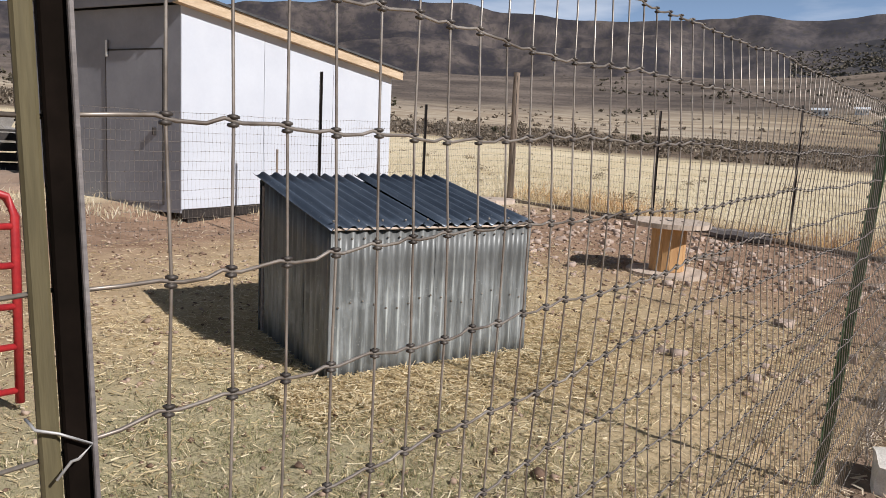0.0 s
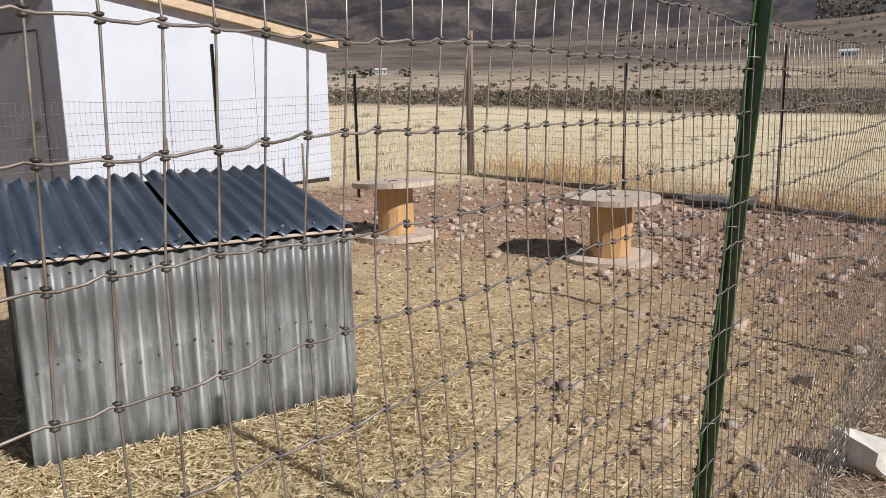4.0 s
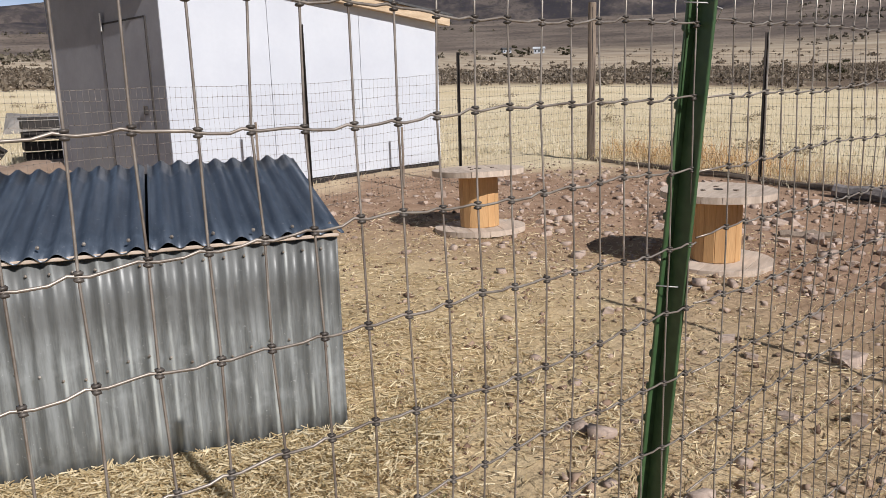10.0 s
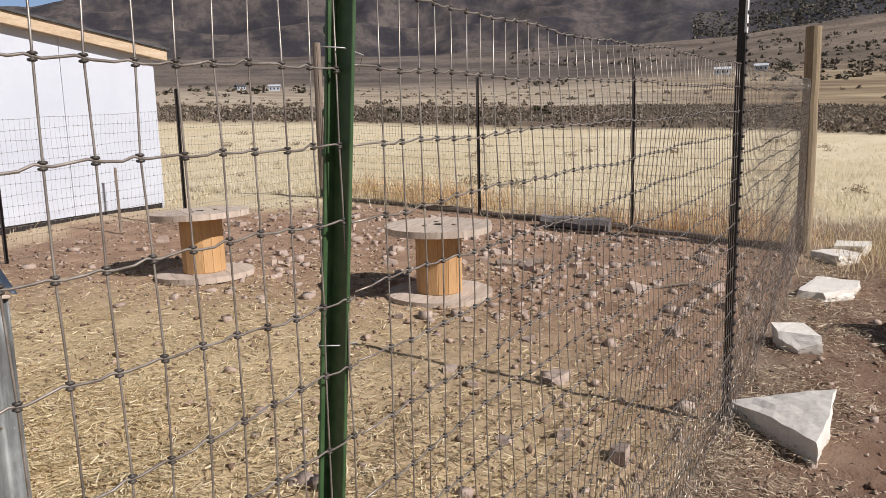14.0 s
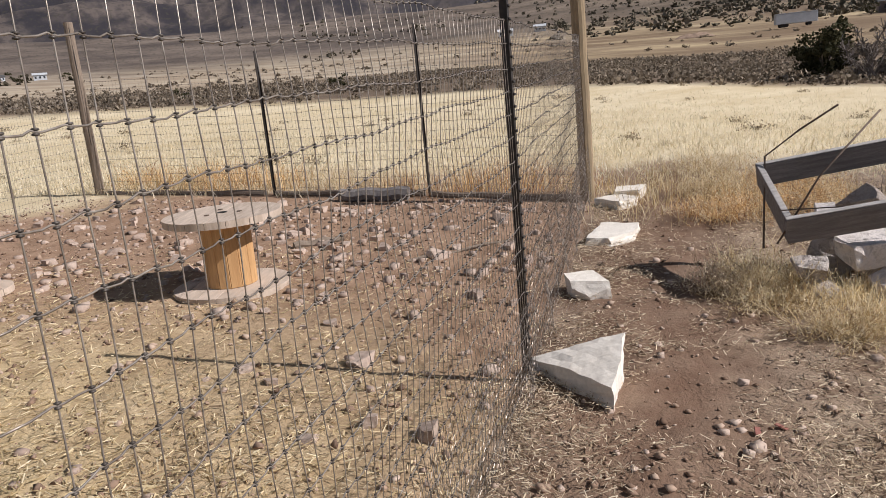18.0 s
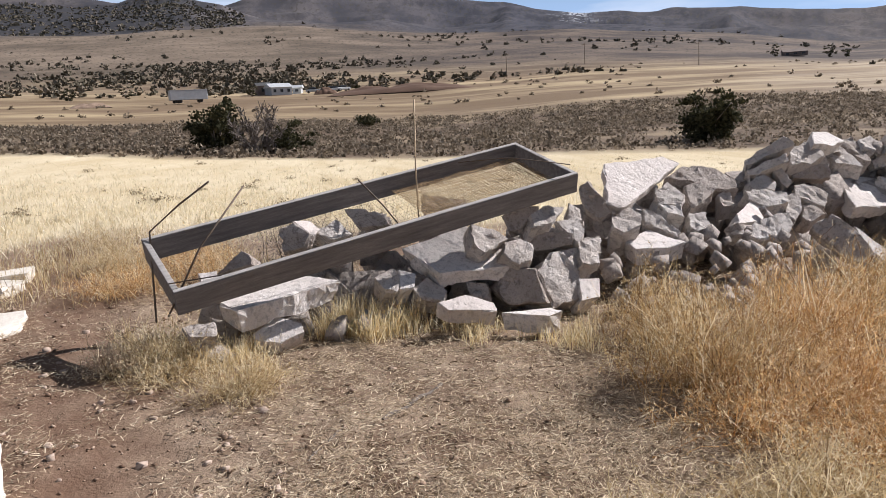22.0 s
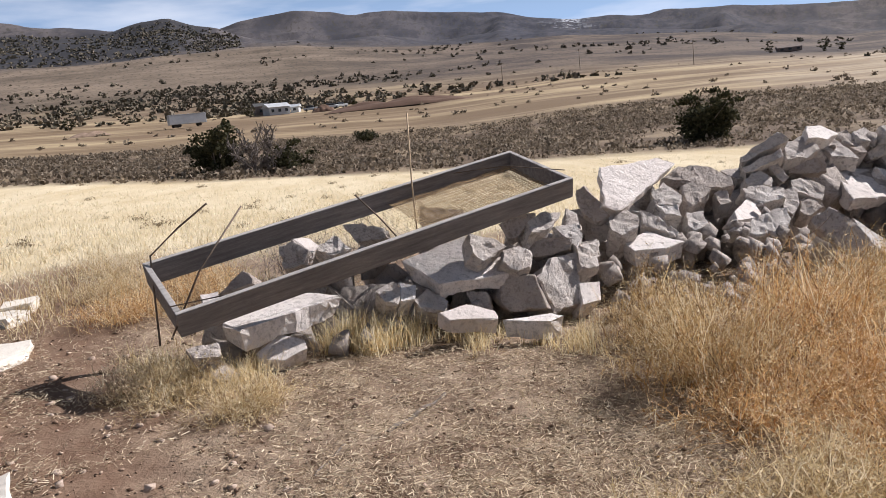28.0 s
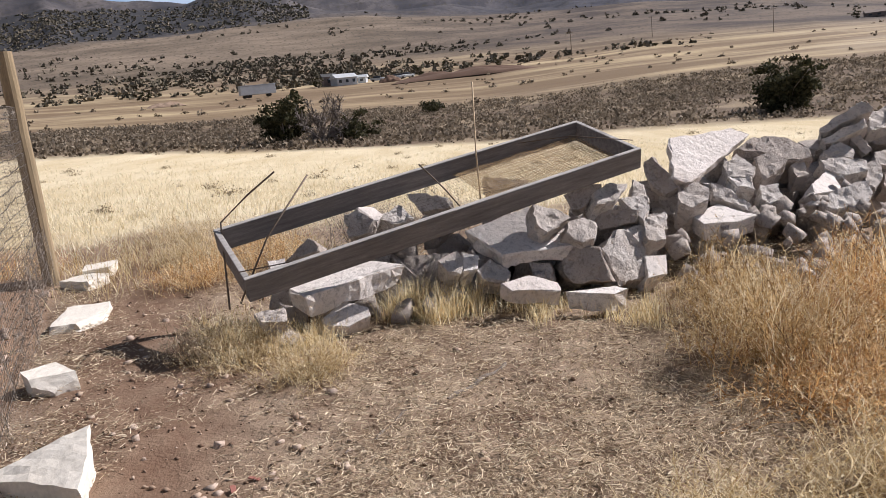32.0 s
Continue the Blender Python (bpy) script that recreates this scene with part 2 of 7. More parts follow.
RUSSET = island("dry_russet_weed", [(0.12, 0.055, 0.024), (0.46, 0.24, 0.09), (0.76, 0.48, 0.205), (0.93, 0.73, 0.42), (0.99, 0.92, 0.72)], through_light=0.32)

BROWN_WEED = island("dry_brown_weed", [(0.10, 0.055, 0.027), (0.36, 0.22, 0.09), (0.65, 0.45, 0.21), (0.89, 0.72, 0.43), (0.98, 0.91, 0.71)], through_light=0.32)
TUFT = island("bright_dry_tuft", [(0.48, 0.35, 0.17), (0.80, 0.64, 0.36), (0.94, 0.82, 0.54), (0.98, 0.92, 0.72)], through_light=0.45)


def galvanised(name, blue=0.0):
    """Corrugated sheet: zinc with streaks running down the slope, white rust and a few rust spots."""
    m, nt, b = material(name, 0.42, 0.75)
    v = coord(nt, "Object", (9, 0.5, 0.5) if blue else (9, 9, 0.9))
    streak = noise_of(nt, v, 3.0, 5, 0.65)
    blot = noise_of(nt, coord(nt), 6.0, 4)
    fine = noise_of(nt, coord(nt), 60.0, 3)
    if blue:
        a, c = (0.04, 0.054, 0.076), (0.076, 0.097, 0.128)
    else:
        a, c = (0.135, 0.142, 0.136), (0.275, 0.29, 0.283)
    col = mix(nt, span(nt, streak, 0.40, 0.63), a, c)
    col = mix(nt, span(nt, blot, 0.55, 0.75, 0.0, 0.55), col, tuple(min(1, k * 1.45) for k in c))
    col = mix(nt, span(nt, fine, 0.66, 0.78, 0.0, 0.5), col, (0.62, 0.62, 0.60))
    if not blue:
        # zinc worn pale along the crests, a darker uneven band towards the top
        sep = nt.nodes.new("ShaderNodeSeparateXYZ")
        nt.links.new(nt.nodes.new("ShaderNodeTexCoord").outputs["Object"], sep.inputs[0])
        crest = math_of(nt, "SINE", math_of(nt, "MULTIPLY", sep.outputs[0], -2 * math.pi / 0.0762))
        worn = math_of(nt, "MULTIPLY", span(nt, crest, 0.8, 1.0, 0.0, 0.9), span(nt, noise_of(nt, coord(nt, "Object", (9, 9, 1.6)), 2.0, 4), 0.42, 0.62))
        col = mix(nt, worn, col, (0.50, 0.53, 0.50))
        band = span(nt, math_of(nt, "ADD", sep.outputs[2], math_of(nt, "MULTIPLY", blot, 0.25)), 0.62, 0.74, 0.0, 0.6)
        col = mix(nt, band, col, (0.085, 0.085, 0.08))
    nt.links.new(col, b.inputs["Base Color"])
    nt.links.new(span(nt, blot, 0.3, 0.7, 0.30 if blue else 0.42, 0.42 if blue else 0.62), b.inputs["Roughness"])
    b.inputs["Metallic"].default_value = 0.25 if blue else 0.2
    bump(nt, b, blot, 0.15, 0.004)
    return m


ZINC = galvanised("weathered_zinc_sheet")
BLUE_ROOF = galvanised("blue_grey_roof_sheet", 1.0)


# ---- terrain ----
CX, CY, EYE = 1.2, -3.0, 1.39
AZ = (-180, -60, -12, 9, 18, 26, 30, 46, 58, 69, 78, 87, 95, 99, 107, 118, 125, 150, 180)
RADII = (12, 45, 110, 200, 260, 900, 1150, 1600, 1900, 2600, 3300)
EDGE = (-3, 0.5, 1.5, 1.35, 1.2, 1.0, 0.87, 0.12, -0.2, -0.95, -1.9, -2.6, -3.1, -3.1, -3.3, -3.6, -3.8, -4, -3)
SAGE_TOP = (-2, 1, 2.6, 2.0, 1.9, 1.7, 1.7, 1.3, 1.1, 0.75, 0.35, 0.0, -0.25, -0.2, -0.15, -0.1, -0.3, -1.5, -2)
PLAIN = (0, 2, 3.1, 2.8, 2.7, 2.6, 2.6, 2.6, 2.8, 2.6, 2.4, 2.3, 2.3, 2.3, 2.28, 1.9, 1.4, 0.5, 0)
HILL = (3, 4, 4.6, 5.2, 5.4, 5.6, 5.6, 5.5, 5.8, 6.6, 7.0, 6.9, 6.1, 5.9, 5.6, 4.2, 3.0, 2.5, 3)
MOUNT_AZ = (-180, -60, -14, -9, -6, 9, 13, 17, 18, 26, 30, 46, 58, 65.4, 69, 74.3, 78.3, 81.1, 83.6, 86.9, 91.8, 94.3, 99, 107, 118, 125, 150, 180)
MOUNT = (5, 5.5, 6.3, 6.8, 7.1, 8.5, 9.1, 9.4, 9.7, 10.25, 10.6, 9.5, 9.77, 9.7, 9.5, 8.6, 8.6, 8.35, 8.8, 9.2, 8.75, 8.65, 8.2, 6.7, 6.06, 5.13, 4.5, 5)
# a nearer line of wooded hills in front of the mountains
MID_AZ = (-180, -60, -12, 10, 18, 24, 30, 38, 46, 54, 60, 65, 69, 72, 74.5, 76.5, 78.3, 80, 81.5, 83, 86, 89, 93, 97, 102, 107, 112, 118, 125, 150, 180)
MID = (3.5, 4.5, 5.2, 6.8, 7.4, 7.0, 8.2, 7.4, 7.9, 7.2, 7.9, 8.6, 8.7, 8.4, 8.3, 8.9, 9.1, 8.5, 8.25, 7.6, 6.6, 6.5, 6.9, 6.2, 6.5, 5.7, 5.3, 4.5, 3.6, 3, 3.5)


def plane_z(x, y):
    return 0.052 * y + 0.01 * x - 0.2 * np.exp(-((x - 1.3) / 1.5) ** 2 - ((y - 6.0) / 0.9) ** 2)


def terrain(x, y):
    """Height of the land at arrays x, y: a gentle slope round the pen, a field, a sage flat, hills and mountains."""
    x, y = np.asarray(x, float), np.asarray(y, float)
    dx, dy = x - CX, y - CY
    r = np.maximum(np.hypot(dx, dy), 1e-3)
    az = np.degrees(np.arctan2(dx, dy))
    far_plane = plane_z(CX + dx / r * 12, CY + dy / r * 12)
    tabs = [np.degrees(np.arctan((far_plane - EYE) / 12.0))]
    edge, sage_t, plain, hill = (np.interp(az, AZ, t) for t in (EDGE, SAGE_TOP, PLAIN, HILL))
    mid, mount = np.interp(az, MID_AZ, MID), np.interp(az, MOUNT_AZ, MOUNT)
    tabs += [edge, sage_t, sage_t + (plain - sage_t) * 0.75, plain, hill, hill - 0.2, mid, mid - 0.3, mount, mount - 2.0]
    el = np.zeros_like(r)
    lr, lq = np.log(r), np.log(np.array(RADII, float))
    for i in range(len(RADII) - 1):
        t = np.clip((lr - lq[i]) / (lq[i + 1] - lq[i]), 0, 1)
        if i == 0:
            el = np.where(lr >= lq[0], tabs[0] + (tabs[1] - tabs[0]) * t, el)
        else:
            el = np.where(lr >= lq[i], tabs[i] + (tabs[i + 1] - tabs[i]) * t, el)
    el = np.where(lr > lq[-1], tabs[-1], el)
    z = np.where(r < 12, plane_z(x, y), EYE + r * np.tan(np.radians(el)))
    return z


def ground_at(x, y):
    return float(terrain(np.array([x]), np.array([y]))[0])


# ---- ground ----
def lumps(x, y, step, seed=0.0):
    """Smooth value noise on arrays, about -1 to 1, with features of the size step."""
    gx, gy = np.asarray(x, float) / step + seed * 17.3, np.asarray(y, float) / step - seed * 9.1
    ix, iy = np.floor(gx), np.floor(gy)
    fx, fy = gx - ix, gy - iy
    fx, fy = fx * fx * (3 - 2 * fx), fy * fy * (3 - 2 * fy)

    def h(a, b):
        v = np.sin(a * 127.1 + b * 311.7 + seed * 74.7) * 43758.5453
        return (v - np.floor(v)) * 2 - 1
    return ((h(ix, iy) * (1 - fx) + h(ix + 1, iy) * fx) * (1 - fy) + (h(ix, iy + 1) * (1 - fx) + h(ix + 1, iy + 1) * fx) * fy)


def ridged(az, r, k, seed):
    """Gullies and spurs that run down a mountain side."""
    a = az * k + lumps(az, np.log(r) * 3, 4.0, seed) * 0.5
    return 1 - np.abs(lumps(a, np.log(r) * 0.9, 1.0, seed + 3))


def relief(X, Y):
    """Height of the land with its lumps, gullies and spurs."""
    X, Y = np.asarray(X, float), np.asarray(Y, float)
    R, azd = np.hypot(X - CX, Y - CY), np.degrees(np.arctan2(X - CX, Y - CY))
    Z = terrain(X, Y)
    near = np.clip(1 - R / 40, 0, 1)
    Z = Z + near * (lumps(X, Y, 1.3, 1) * 0.02 + lumps(X, Y, 0.35, 2) * 0.014 + lumps(X, Y, 0.11, 3) * 0.011)
    mid = np.clip((R - 30) / 60, 0, 1) * np.clip(1 - (R - 250) / 500, 0, 1)
    Z += mid * (lumps(X, Y, 30, 4) * 0.35 + lumps(X, Y, 9, 5) * 0.12)
    hill = np.clip((R - 300) / 500, 0, 1)
    Z += hill * R * 0.004 * (lumps(X, Y, 160, 6) * 1.2 + lumps(X, Y, 60, 11) * 0.4)
    mtn = np.clip((R - 950) / 300, 0, 1) * np.clip(np.abs(R - 2600) / 450, 0.12, 1) * np.clip(np.abs(R - 1600) / 200, 0.35, 1)
    return Z + mtn * R * (0.014 * (ridged(azd, R, 0.10, 7) - 0.62) + 0.0045 * (ridged(azd, R, 0.33, 8) - 0.6) + 0.004 * lumps(X, Y, 240, 9) + 0.0012 * lumps(X, Y, 90, 10))


def build_ground():
    az = np.concatenate([np.arange(-30, 150, 0.45), np.arange(150, 330, 5.0)])
    rr = [0.25]
    while rr[-1] < 3300:
        rr.append(rr[-1] * 1.0165 + 0.004)
    rr = np.array(rr)
    A, R = np.meshgrid(np.radians(az), rr)
    X, Y = CX + R * np.sin(A), CY + R * np.cos(A)
    Z = relief(X, Y)
    n, m = A.shape
    verts = np.stack([X, Y, Z], -1).reshape(-1, 3)
    centre = len(verts)
    verts = np.vstack([verts, [[CX, CY, plane_z(CX, CY)]]])
    idx = np.arange(n * m).reshape(n, m)
    q = np.stack([idx[:-1], np.roll(idx, -1, 1)[:-1], np.roll(idx, -1, 1)[1:], idx[1:]], -1)[..., ::-1].reshape(-1, 4)
    tri = np.stack([np.full(m, centre), np.roll(idx[0], -1), idx[0]], -1)
    me = bpy.data.meshes.new("ground")
    me.vertices.add(len(verts))
    me.vertices.foreach_set("co", verts.astype(np.float32).ravel())
    me.loops.add(q.size + tri.size)
    me.loops.foreach_set("vertex_index", np.concatenate([q.ravel(), tri.ravel()]).astype(np.int32))
    me.polygons.add(len(q) + len(tri))
    me.polygons.foreach_set("loop_start", np.concatenate([np.arange(len(q)) * 4, len(q) * 4 + np.arange(len(tri)) * 3]).astype(np.int32))
    me.update(calc_edges=True)
    me.validate()
    me.polygons.foreach_set("use_smooth", np.ones(len(me.polygons), bool))
    return new("ground", me)


def ground_material():
    m, nt, b = material("earth_and_dry_grass", 0.95)
    b.inputs["Specular IOR Level"].default_value = 0.15
    pos = nt.nodes.new("ShaderNodeNewGeometry").outputs["Position"]
    sep = nt.nodes.new("ShaderNodeSeparateXYZ")
    nt.links.new(pos, sep.inputs[0])
    x, y = sep.outputs[0], sep.outputs[1]
    dx, dy = math_of(nt, "SUBTRACT", x, CX), math_of(nt, "SUBTRACT", y, CY)
    r = math_of(nt, "SQRT", math_of(nt, "ADD", math_of(nt, "MULTIPLY", dx, dx), math_of(nt, "MULTIPLY", dy, dy)))
    v = coord(nt, "Position")
    n_big = noise_of(nt, v, 0.6, 4)
    n_mid = noise_of(nt, v, 3.5, 5)
    n_fine = noise_of(nt, v, 40, 4, 0.7)
    n_far = noise_of(nt, v, 0.03, 6, 0.65)
    n_field = noise_of(nt, coord(nt, "Position", (0.25, 1, 1)), 0.5, 5)
    # pen: reddish dirt, straw dust towards the shelter
    dirt = mix(nt, span(nt, n_mid, 0.3, 0.7), (0.255, 0.158, 0.10), (0.42, 0.285, 0.195))
    straw = mix(nt, span(nt, n_mid, 0.3, 0.7), (0.45, 0.335, 0.19), (0.62, 0.49, 0.30))
    d_sh = math_of(nt, "SQRT", math_of(nt, "ADD", math_of(nt, "POWER", math_of(nt, "ABSOLUTE", math_of(nt, "SUBTRACT", x, 1.0)), 2.0), math_of(nt, "POWER", math_of(nt, "ABSOLUTE", math_of(nt, "SUBTRACT", y, 0.6)), 2.0)))
    near_sh = span(nt, math_of(nt, "ADD", d_sh, math_of(nt, "MULTIPLY", n_big, 2.5)), 3.0, 5.2, 1.0, 0.0)
    pen = mix(nt, near_sh, dirt, straw)
    # grey-green sprouts in the straw in front of the shelter
    d_gr = math_of(nt, "SQRT", math_of(nt, "ADD", math_of(nt, "POWER", math_of(nt, "ABSOLUTE", math_of(nt, "ADD", x, 0.9)), 2.0), math_of(nt, "POWER", math_of(nt, "ABSOLUTE", math_of(nt, "ADD", y, 0.9)), 2.0)))
    pen = mix(nt, span(nt, math_of(nt, "ADD", d_gr, math_of(nt, "MULTIPLY", n_mid, 1.6)), 1.6, 3.2, 0.75, 0.0), pen, mix(nt, span(nt, n_fine, 0.35, 0.65), (0.27, 0.26, 0.15), (0.47, 0.43, 0.27)))
    # outside the fence: trampled grey-brown litter
    side = math_of(nt, "SUBTRACT", math_of(nt, "ADD", y, 2.62), math_of(nt, "MULTIPLY", x, 0.37))
    out_c = mix(nt, span(nt, n_mid, 0.36, 0.64), (0.17, 0.112, 0.078), (0.40, 0.31, 0.225))
    path_d = math_of(nt, "ABSOLUTE", math_of(nt, "ADD", math_of(nt, "ADD", side, 0.95), math_of(nt, "MULTIPLY", n_big, -0.5)))
    out_c = mix(nt, span(nt, path_d, 0.25, 0.8, 0.65, 0.0), out_c, (0.175, 0.10, 0.066))
    col = mix(nt, span(nt, side, -0.06, 0.06), out_c, pen)
    # field
    field = mix(nt, span(nt, n_field, 0.3, 0.7), (0.62, 0.505, 0.31), (0.80, 0.70, 0.50))
    field = mix(nt, span(nt, n_mid, 0.45, 0.8, 0.0, 0.4), field, (0.50, 0.38, 0.20))
    rj = math_of(nt, "ADD", r, math_of(nt, "MULTIPLY", math_of(nt, "SUBTRACT", n_big, 0.5), 5.0))
    col = mix(nt, span(nt, rj, 9.6, 11.4), col, field)
    # sage flat, pale plain, hills
    rk = math_of(nt, "MULTIPLY", r, math_of(nt, "ADD", 0.8, math_of(nt, "MULTIPLY", n_far, 0.4)))
    flat = mix(nt, span(nt, n_mid, 0.35, 0.65), (0.10, 0.073, 0.052), (0.20, 0.148, 0.104))
    flat = mix(nt, span(nt, noise_of(nt, v, 0.09, 4, 0.6), 0.5, 0.62, 0.0, 0.7), flat, (0.36, 0.285, 0.19))
    col = mix(nt, span(nt, rk, 42, 47), col, flat)
    n_pl = noise_of(nt, coord(nt, "Position", (1, 0.35, 1)), 0.035, 5)
    plain = mix(nt, span(nt, n_pl, 0.42, 0.62), (0.21, 0.15, 0.092), (0.54, 0.43, 0.265))
    n_row = noise_of(nt, coord(nt, "Position", (1, 0.2, 1)), 0.11, 4)
    plain = mix(nt, span(nt, n_row, 0.47, 0.62, 0.0, 0.8), plain, (0.19, 0.13, 0.085))
    turned = math_of(nt, "DIVIDE", dx, r)
    plain = mix(nt, span(nt, math_of(nt, "ADD", turned, math_of(nt, "MULTIPLY", n_far, 0.2)), 0.85, 1.0, 0.75, 0.0), plain, mix(nt, span(nt, n_row, 0.35, 0.6), (0.62, 0.54, 0.42), (0.40, 0.32, 0.23)))
    col = mix(nt, span(nt, rk, 100, 130), col, plain)
    n_h = noise_of(nt, v, 0.012, 6, 0.7)
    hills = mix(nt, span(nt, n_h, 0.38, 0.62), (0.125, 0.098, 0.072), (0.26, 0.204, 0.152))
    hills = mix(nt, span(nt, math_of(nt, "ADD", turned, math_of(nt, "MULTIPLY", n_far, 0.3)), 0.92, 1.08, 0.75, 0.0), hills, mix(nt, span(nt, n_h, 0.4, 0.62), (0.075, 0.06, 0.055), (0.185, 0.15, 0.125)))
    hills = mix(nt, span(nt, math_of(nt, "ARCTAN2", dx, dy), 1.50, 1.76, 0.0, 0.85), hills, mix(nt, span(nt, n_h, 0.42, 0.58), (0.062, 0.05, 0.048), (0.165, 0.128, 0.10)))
    col = mix(nt, span(nt, rk, 250, 400), col, hills)
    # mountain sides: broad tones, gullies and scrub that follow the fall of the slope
    round_a, up = math_of(nt, "ARCTAN2", dx, dy), math_of(nt, "LOGARITHM", r, math.e)

    def slope_noise(wide, tall, detail, rough):
        c = nt.nodes.new("ShaderNodeCombineXYZ")
        nt.links.new(math_of(nt, "DIVIDE", round_a, wide), c.inputs[0])
        nt.links.new(math_of(nt, "DIVIDE", up, tall), c.inputs[1])
        return noise_of(nt, c.outputs[0], 1.0, detail, rough)
    n_m, scrub, specks = slope_noise(0.05, 0.22, 6, 0.6), slope_noise(0.017, 0.07, 5, 0.7), slope_noise(0.0045, 0.02, 2, 0.5)
    # mountain colours carry a blue tint that paints in the haze of distance
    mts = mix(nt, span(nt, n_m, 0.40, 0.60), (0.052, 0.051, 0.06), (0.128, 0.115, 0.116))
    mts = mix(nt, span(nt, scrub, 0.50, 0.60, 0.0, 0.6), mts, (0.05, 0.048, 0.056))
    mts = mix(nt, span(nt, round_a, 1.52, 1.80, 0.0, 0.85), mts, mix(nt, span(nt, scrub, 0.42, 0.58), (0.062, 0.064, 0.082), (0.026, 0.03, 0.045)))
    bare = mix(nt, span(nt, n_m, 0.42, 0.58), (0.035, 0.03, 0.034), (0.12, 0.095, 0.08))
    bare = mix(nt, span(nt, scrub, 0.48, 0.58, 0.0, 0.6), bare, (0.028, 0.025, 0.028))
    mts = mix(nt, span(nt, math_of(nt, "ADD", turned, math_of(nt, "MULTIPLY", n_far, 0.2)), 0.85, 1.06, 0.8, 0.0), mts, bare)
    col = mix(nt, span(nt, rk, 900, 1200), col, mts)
    hill_scrub = math_of(nt, "MULTIPLY", span(nt, rk, 300, 420), span(nt, specks, 0.57, 0.64, 0.0, 0.6))
    col = mix(nt, hill_scrub, col, (0.06, 0.055, 0.042))
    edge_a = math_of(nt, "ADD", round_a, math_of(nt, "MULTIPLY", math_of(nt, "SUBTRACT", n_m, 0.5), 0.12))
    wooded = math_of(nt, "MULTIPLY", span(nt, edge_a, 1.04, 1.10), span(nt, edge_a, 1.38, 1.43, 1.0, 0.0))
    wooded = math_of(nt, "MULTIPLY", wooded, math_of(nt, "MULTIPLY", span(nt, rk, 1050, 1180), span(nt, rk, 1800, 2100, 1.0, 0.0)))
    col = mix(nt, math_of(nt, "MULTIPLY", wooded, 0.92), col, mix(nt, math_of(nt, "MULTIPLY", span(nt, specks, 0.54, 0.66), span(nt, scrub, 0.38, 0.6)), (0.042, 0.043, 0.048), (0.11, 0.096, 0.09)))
    # old snow in a high gully
    snow = math_of(nt, "MULTIPLY", span(nt, edge_a, 1.835, 1.855), span(nt, edge_a, 1.875, 1.90, 1.0, 0.0))
    snow = math_of(nt, "MULTIPLY", snow, math_of(nt, "MULTIPLY", span(nt, rk, 2150, 2300), span(nt, specks, 0.42, 0.55, 0.0, 0.8)))
    col = mix(nt, snow, col, (0.55, 0.58, 0.63))
    col = mix(nt, math_of(nt, "MULTIPLY", span(nt, n_fine, 0.35, 0.7, 0.0, 0.3), span(nt, r, 150, 500, 1.0, 0.0)), col, (0.14, 0.10, 0.065))
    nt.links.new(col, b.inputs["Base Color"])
    h = math_of(nt, "ADD", math_of(nt, "MULTIPLY", n_fine, 0.6), n_mid)
    bump(nt, b, h, 0.7, 0.03)
    return m


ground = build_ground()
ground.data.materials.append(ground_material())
tagged(ground, "brown dirt, straw and dry grass rising to bare hills", "ground", kind="structure")


# ---- mesh helpers ----
def part(name, bm, mat, parent=None, label="", smooth=False):
    me = bpy.data.meshes.new(name)
    bm.to_mesh(me)
    bm.free()
    if smooth:
        me.polygons.foreach_set("use_smooth", np.ones(len(me.polygons), bool))
    me.materials.append(mat)
    ob = new(name, me)
    if parent is not None:
        ob.parent = parent
    if label:
        tagged(ob, label)
    return ob


def thing(name, m, label, category, group="", kind=""):
    ob = new(name)
    ob.empty_display_size = 0.1
    ob.matrix_world = m
    return tagged(ob, label, category, group, kind)


def box(bm, size, at=(0, 0, 0), turn=None, bevel=0.0):
    m = Matrix.Translation(at)
    if turn is not None:
        m = m @ turn
    r = bmesh.ops.create_cube(bm, size=1.0, matrix=m @ Matrix.Diagonal((*size, 1)))
    if bevel:
        es = {e for v in r["verts"] for e in v.link_edges}
        bmesh.ops.bevel(bm, geom=list(es), offset=bevel, segments=1, affect="EDGES")
    return r["verts"]


def new_box(size, at=(0, 0, 0), turn=None, bevel=0.0):
    bm = bmesh.new()
    box(bm, size, at, turn, bevel)
    return bm


def tube(bm, pts, radius, sides=6, taper=None):
    """A rod through the points, closed at both ends."""
    pts = [Vector(p) for p in pts]
    rings = []
    for i, p in enumerate(pts):
        d = (pts[min(i + 1, len(pts) - 1)] - pts[max(i - 1, 0)]).normalized()
        u = d.cross(Vector((0.3, 0.9, 0.2)) if abs(d.z) > 0.9 else Vector((0, 0, 1))).normalized()
        w = d.cross(u)
        rad = radius if taper is None else radius + (taper - radius) * i / (len(pts) - 1)
        rings.append([bm.verts.new(p + rad * (math.cos(2 * math.pi * k / sides) * u + math.sin(2 * math.pi * k / sides) * w)) for k in range(sides)])
    for a, b in zip(rings, rings[1:]):
        for k in range(sides):
            bm.faces.new((a[k], a[(k + 1) % sides], b[(k + 1) % sides], b[k]))
    bm.faces.new(rings[0][::-1])
    bm.faces.new(rings[-1])
    return bm


def new_tube(pts, radius, sides=6, taper=None):
    return tube(bmesh.new(), pts, radius, sides, taper)


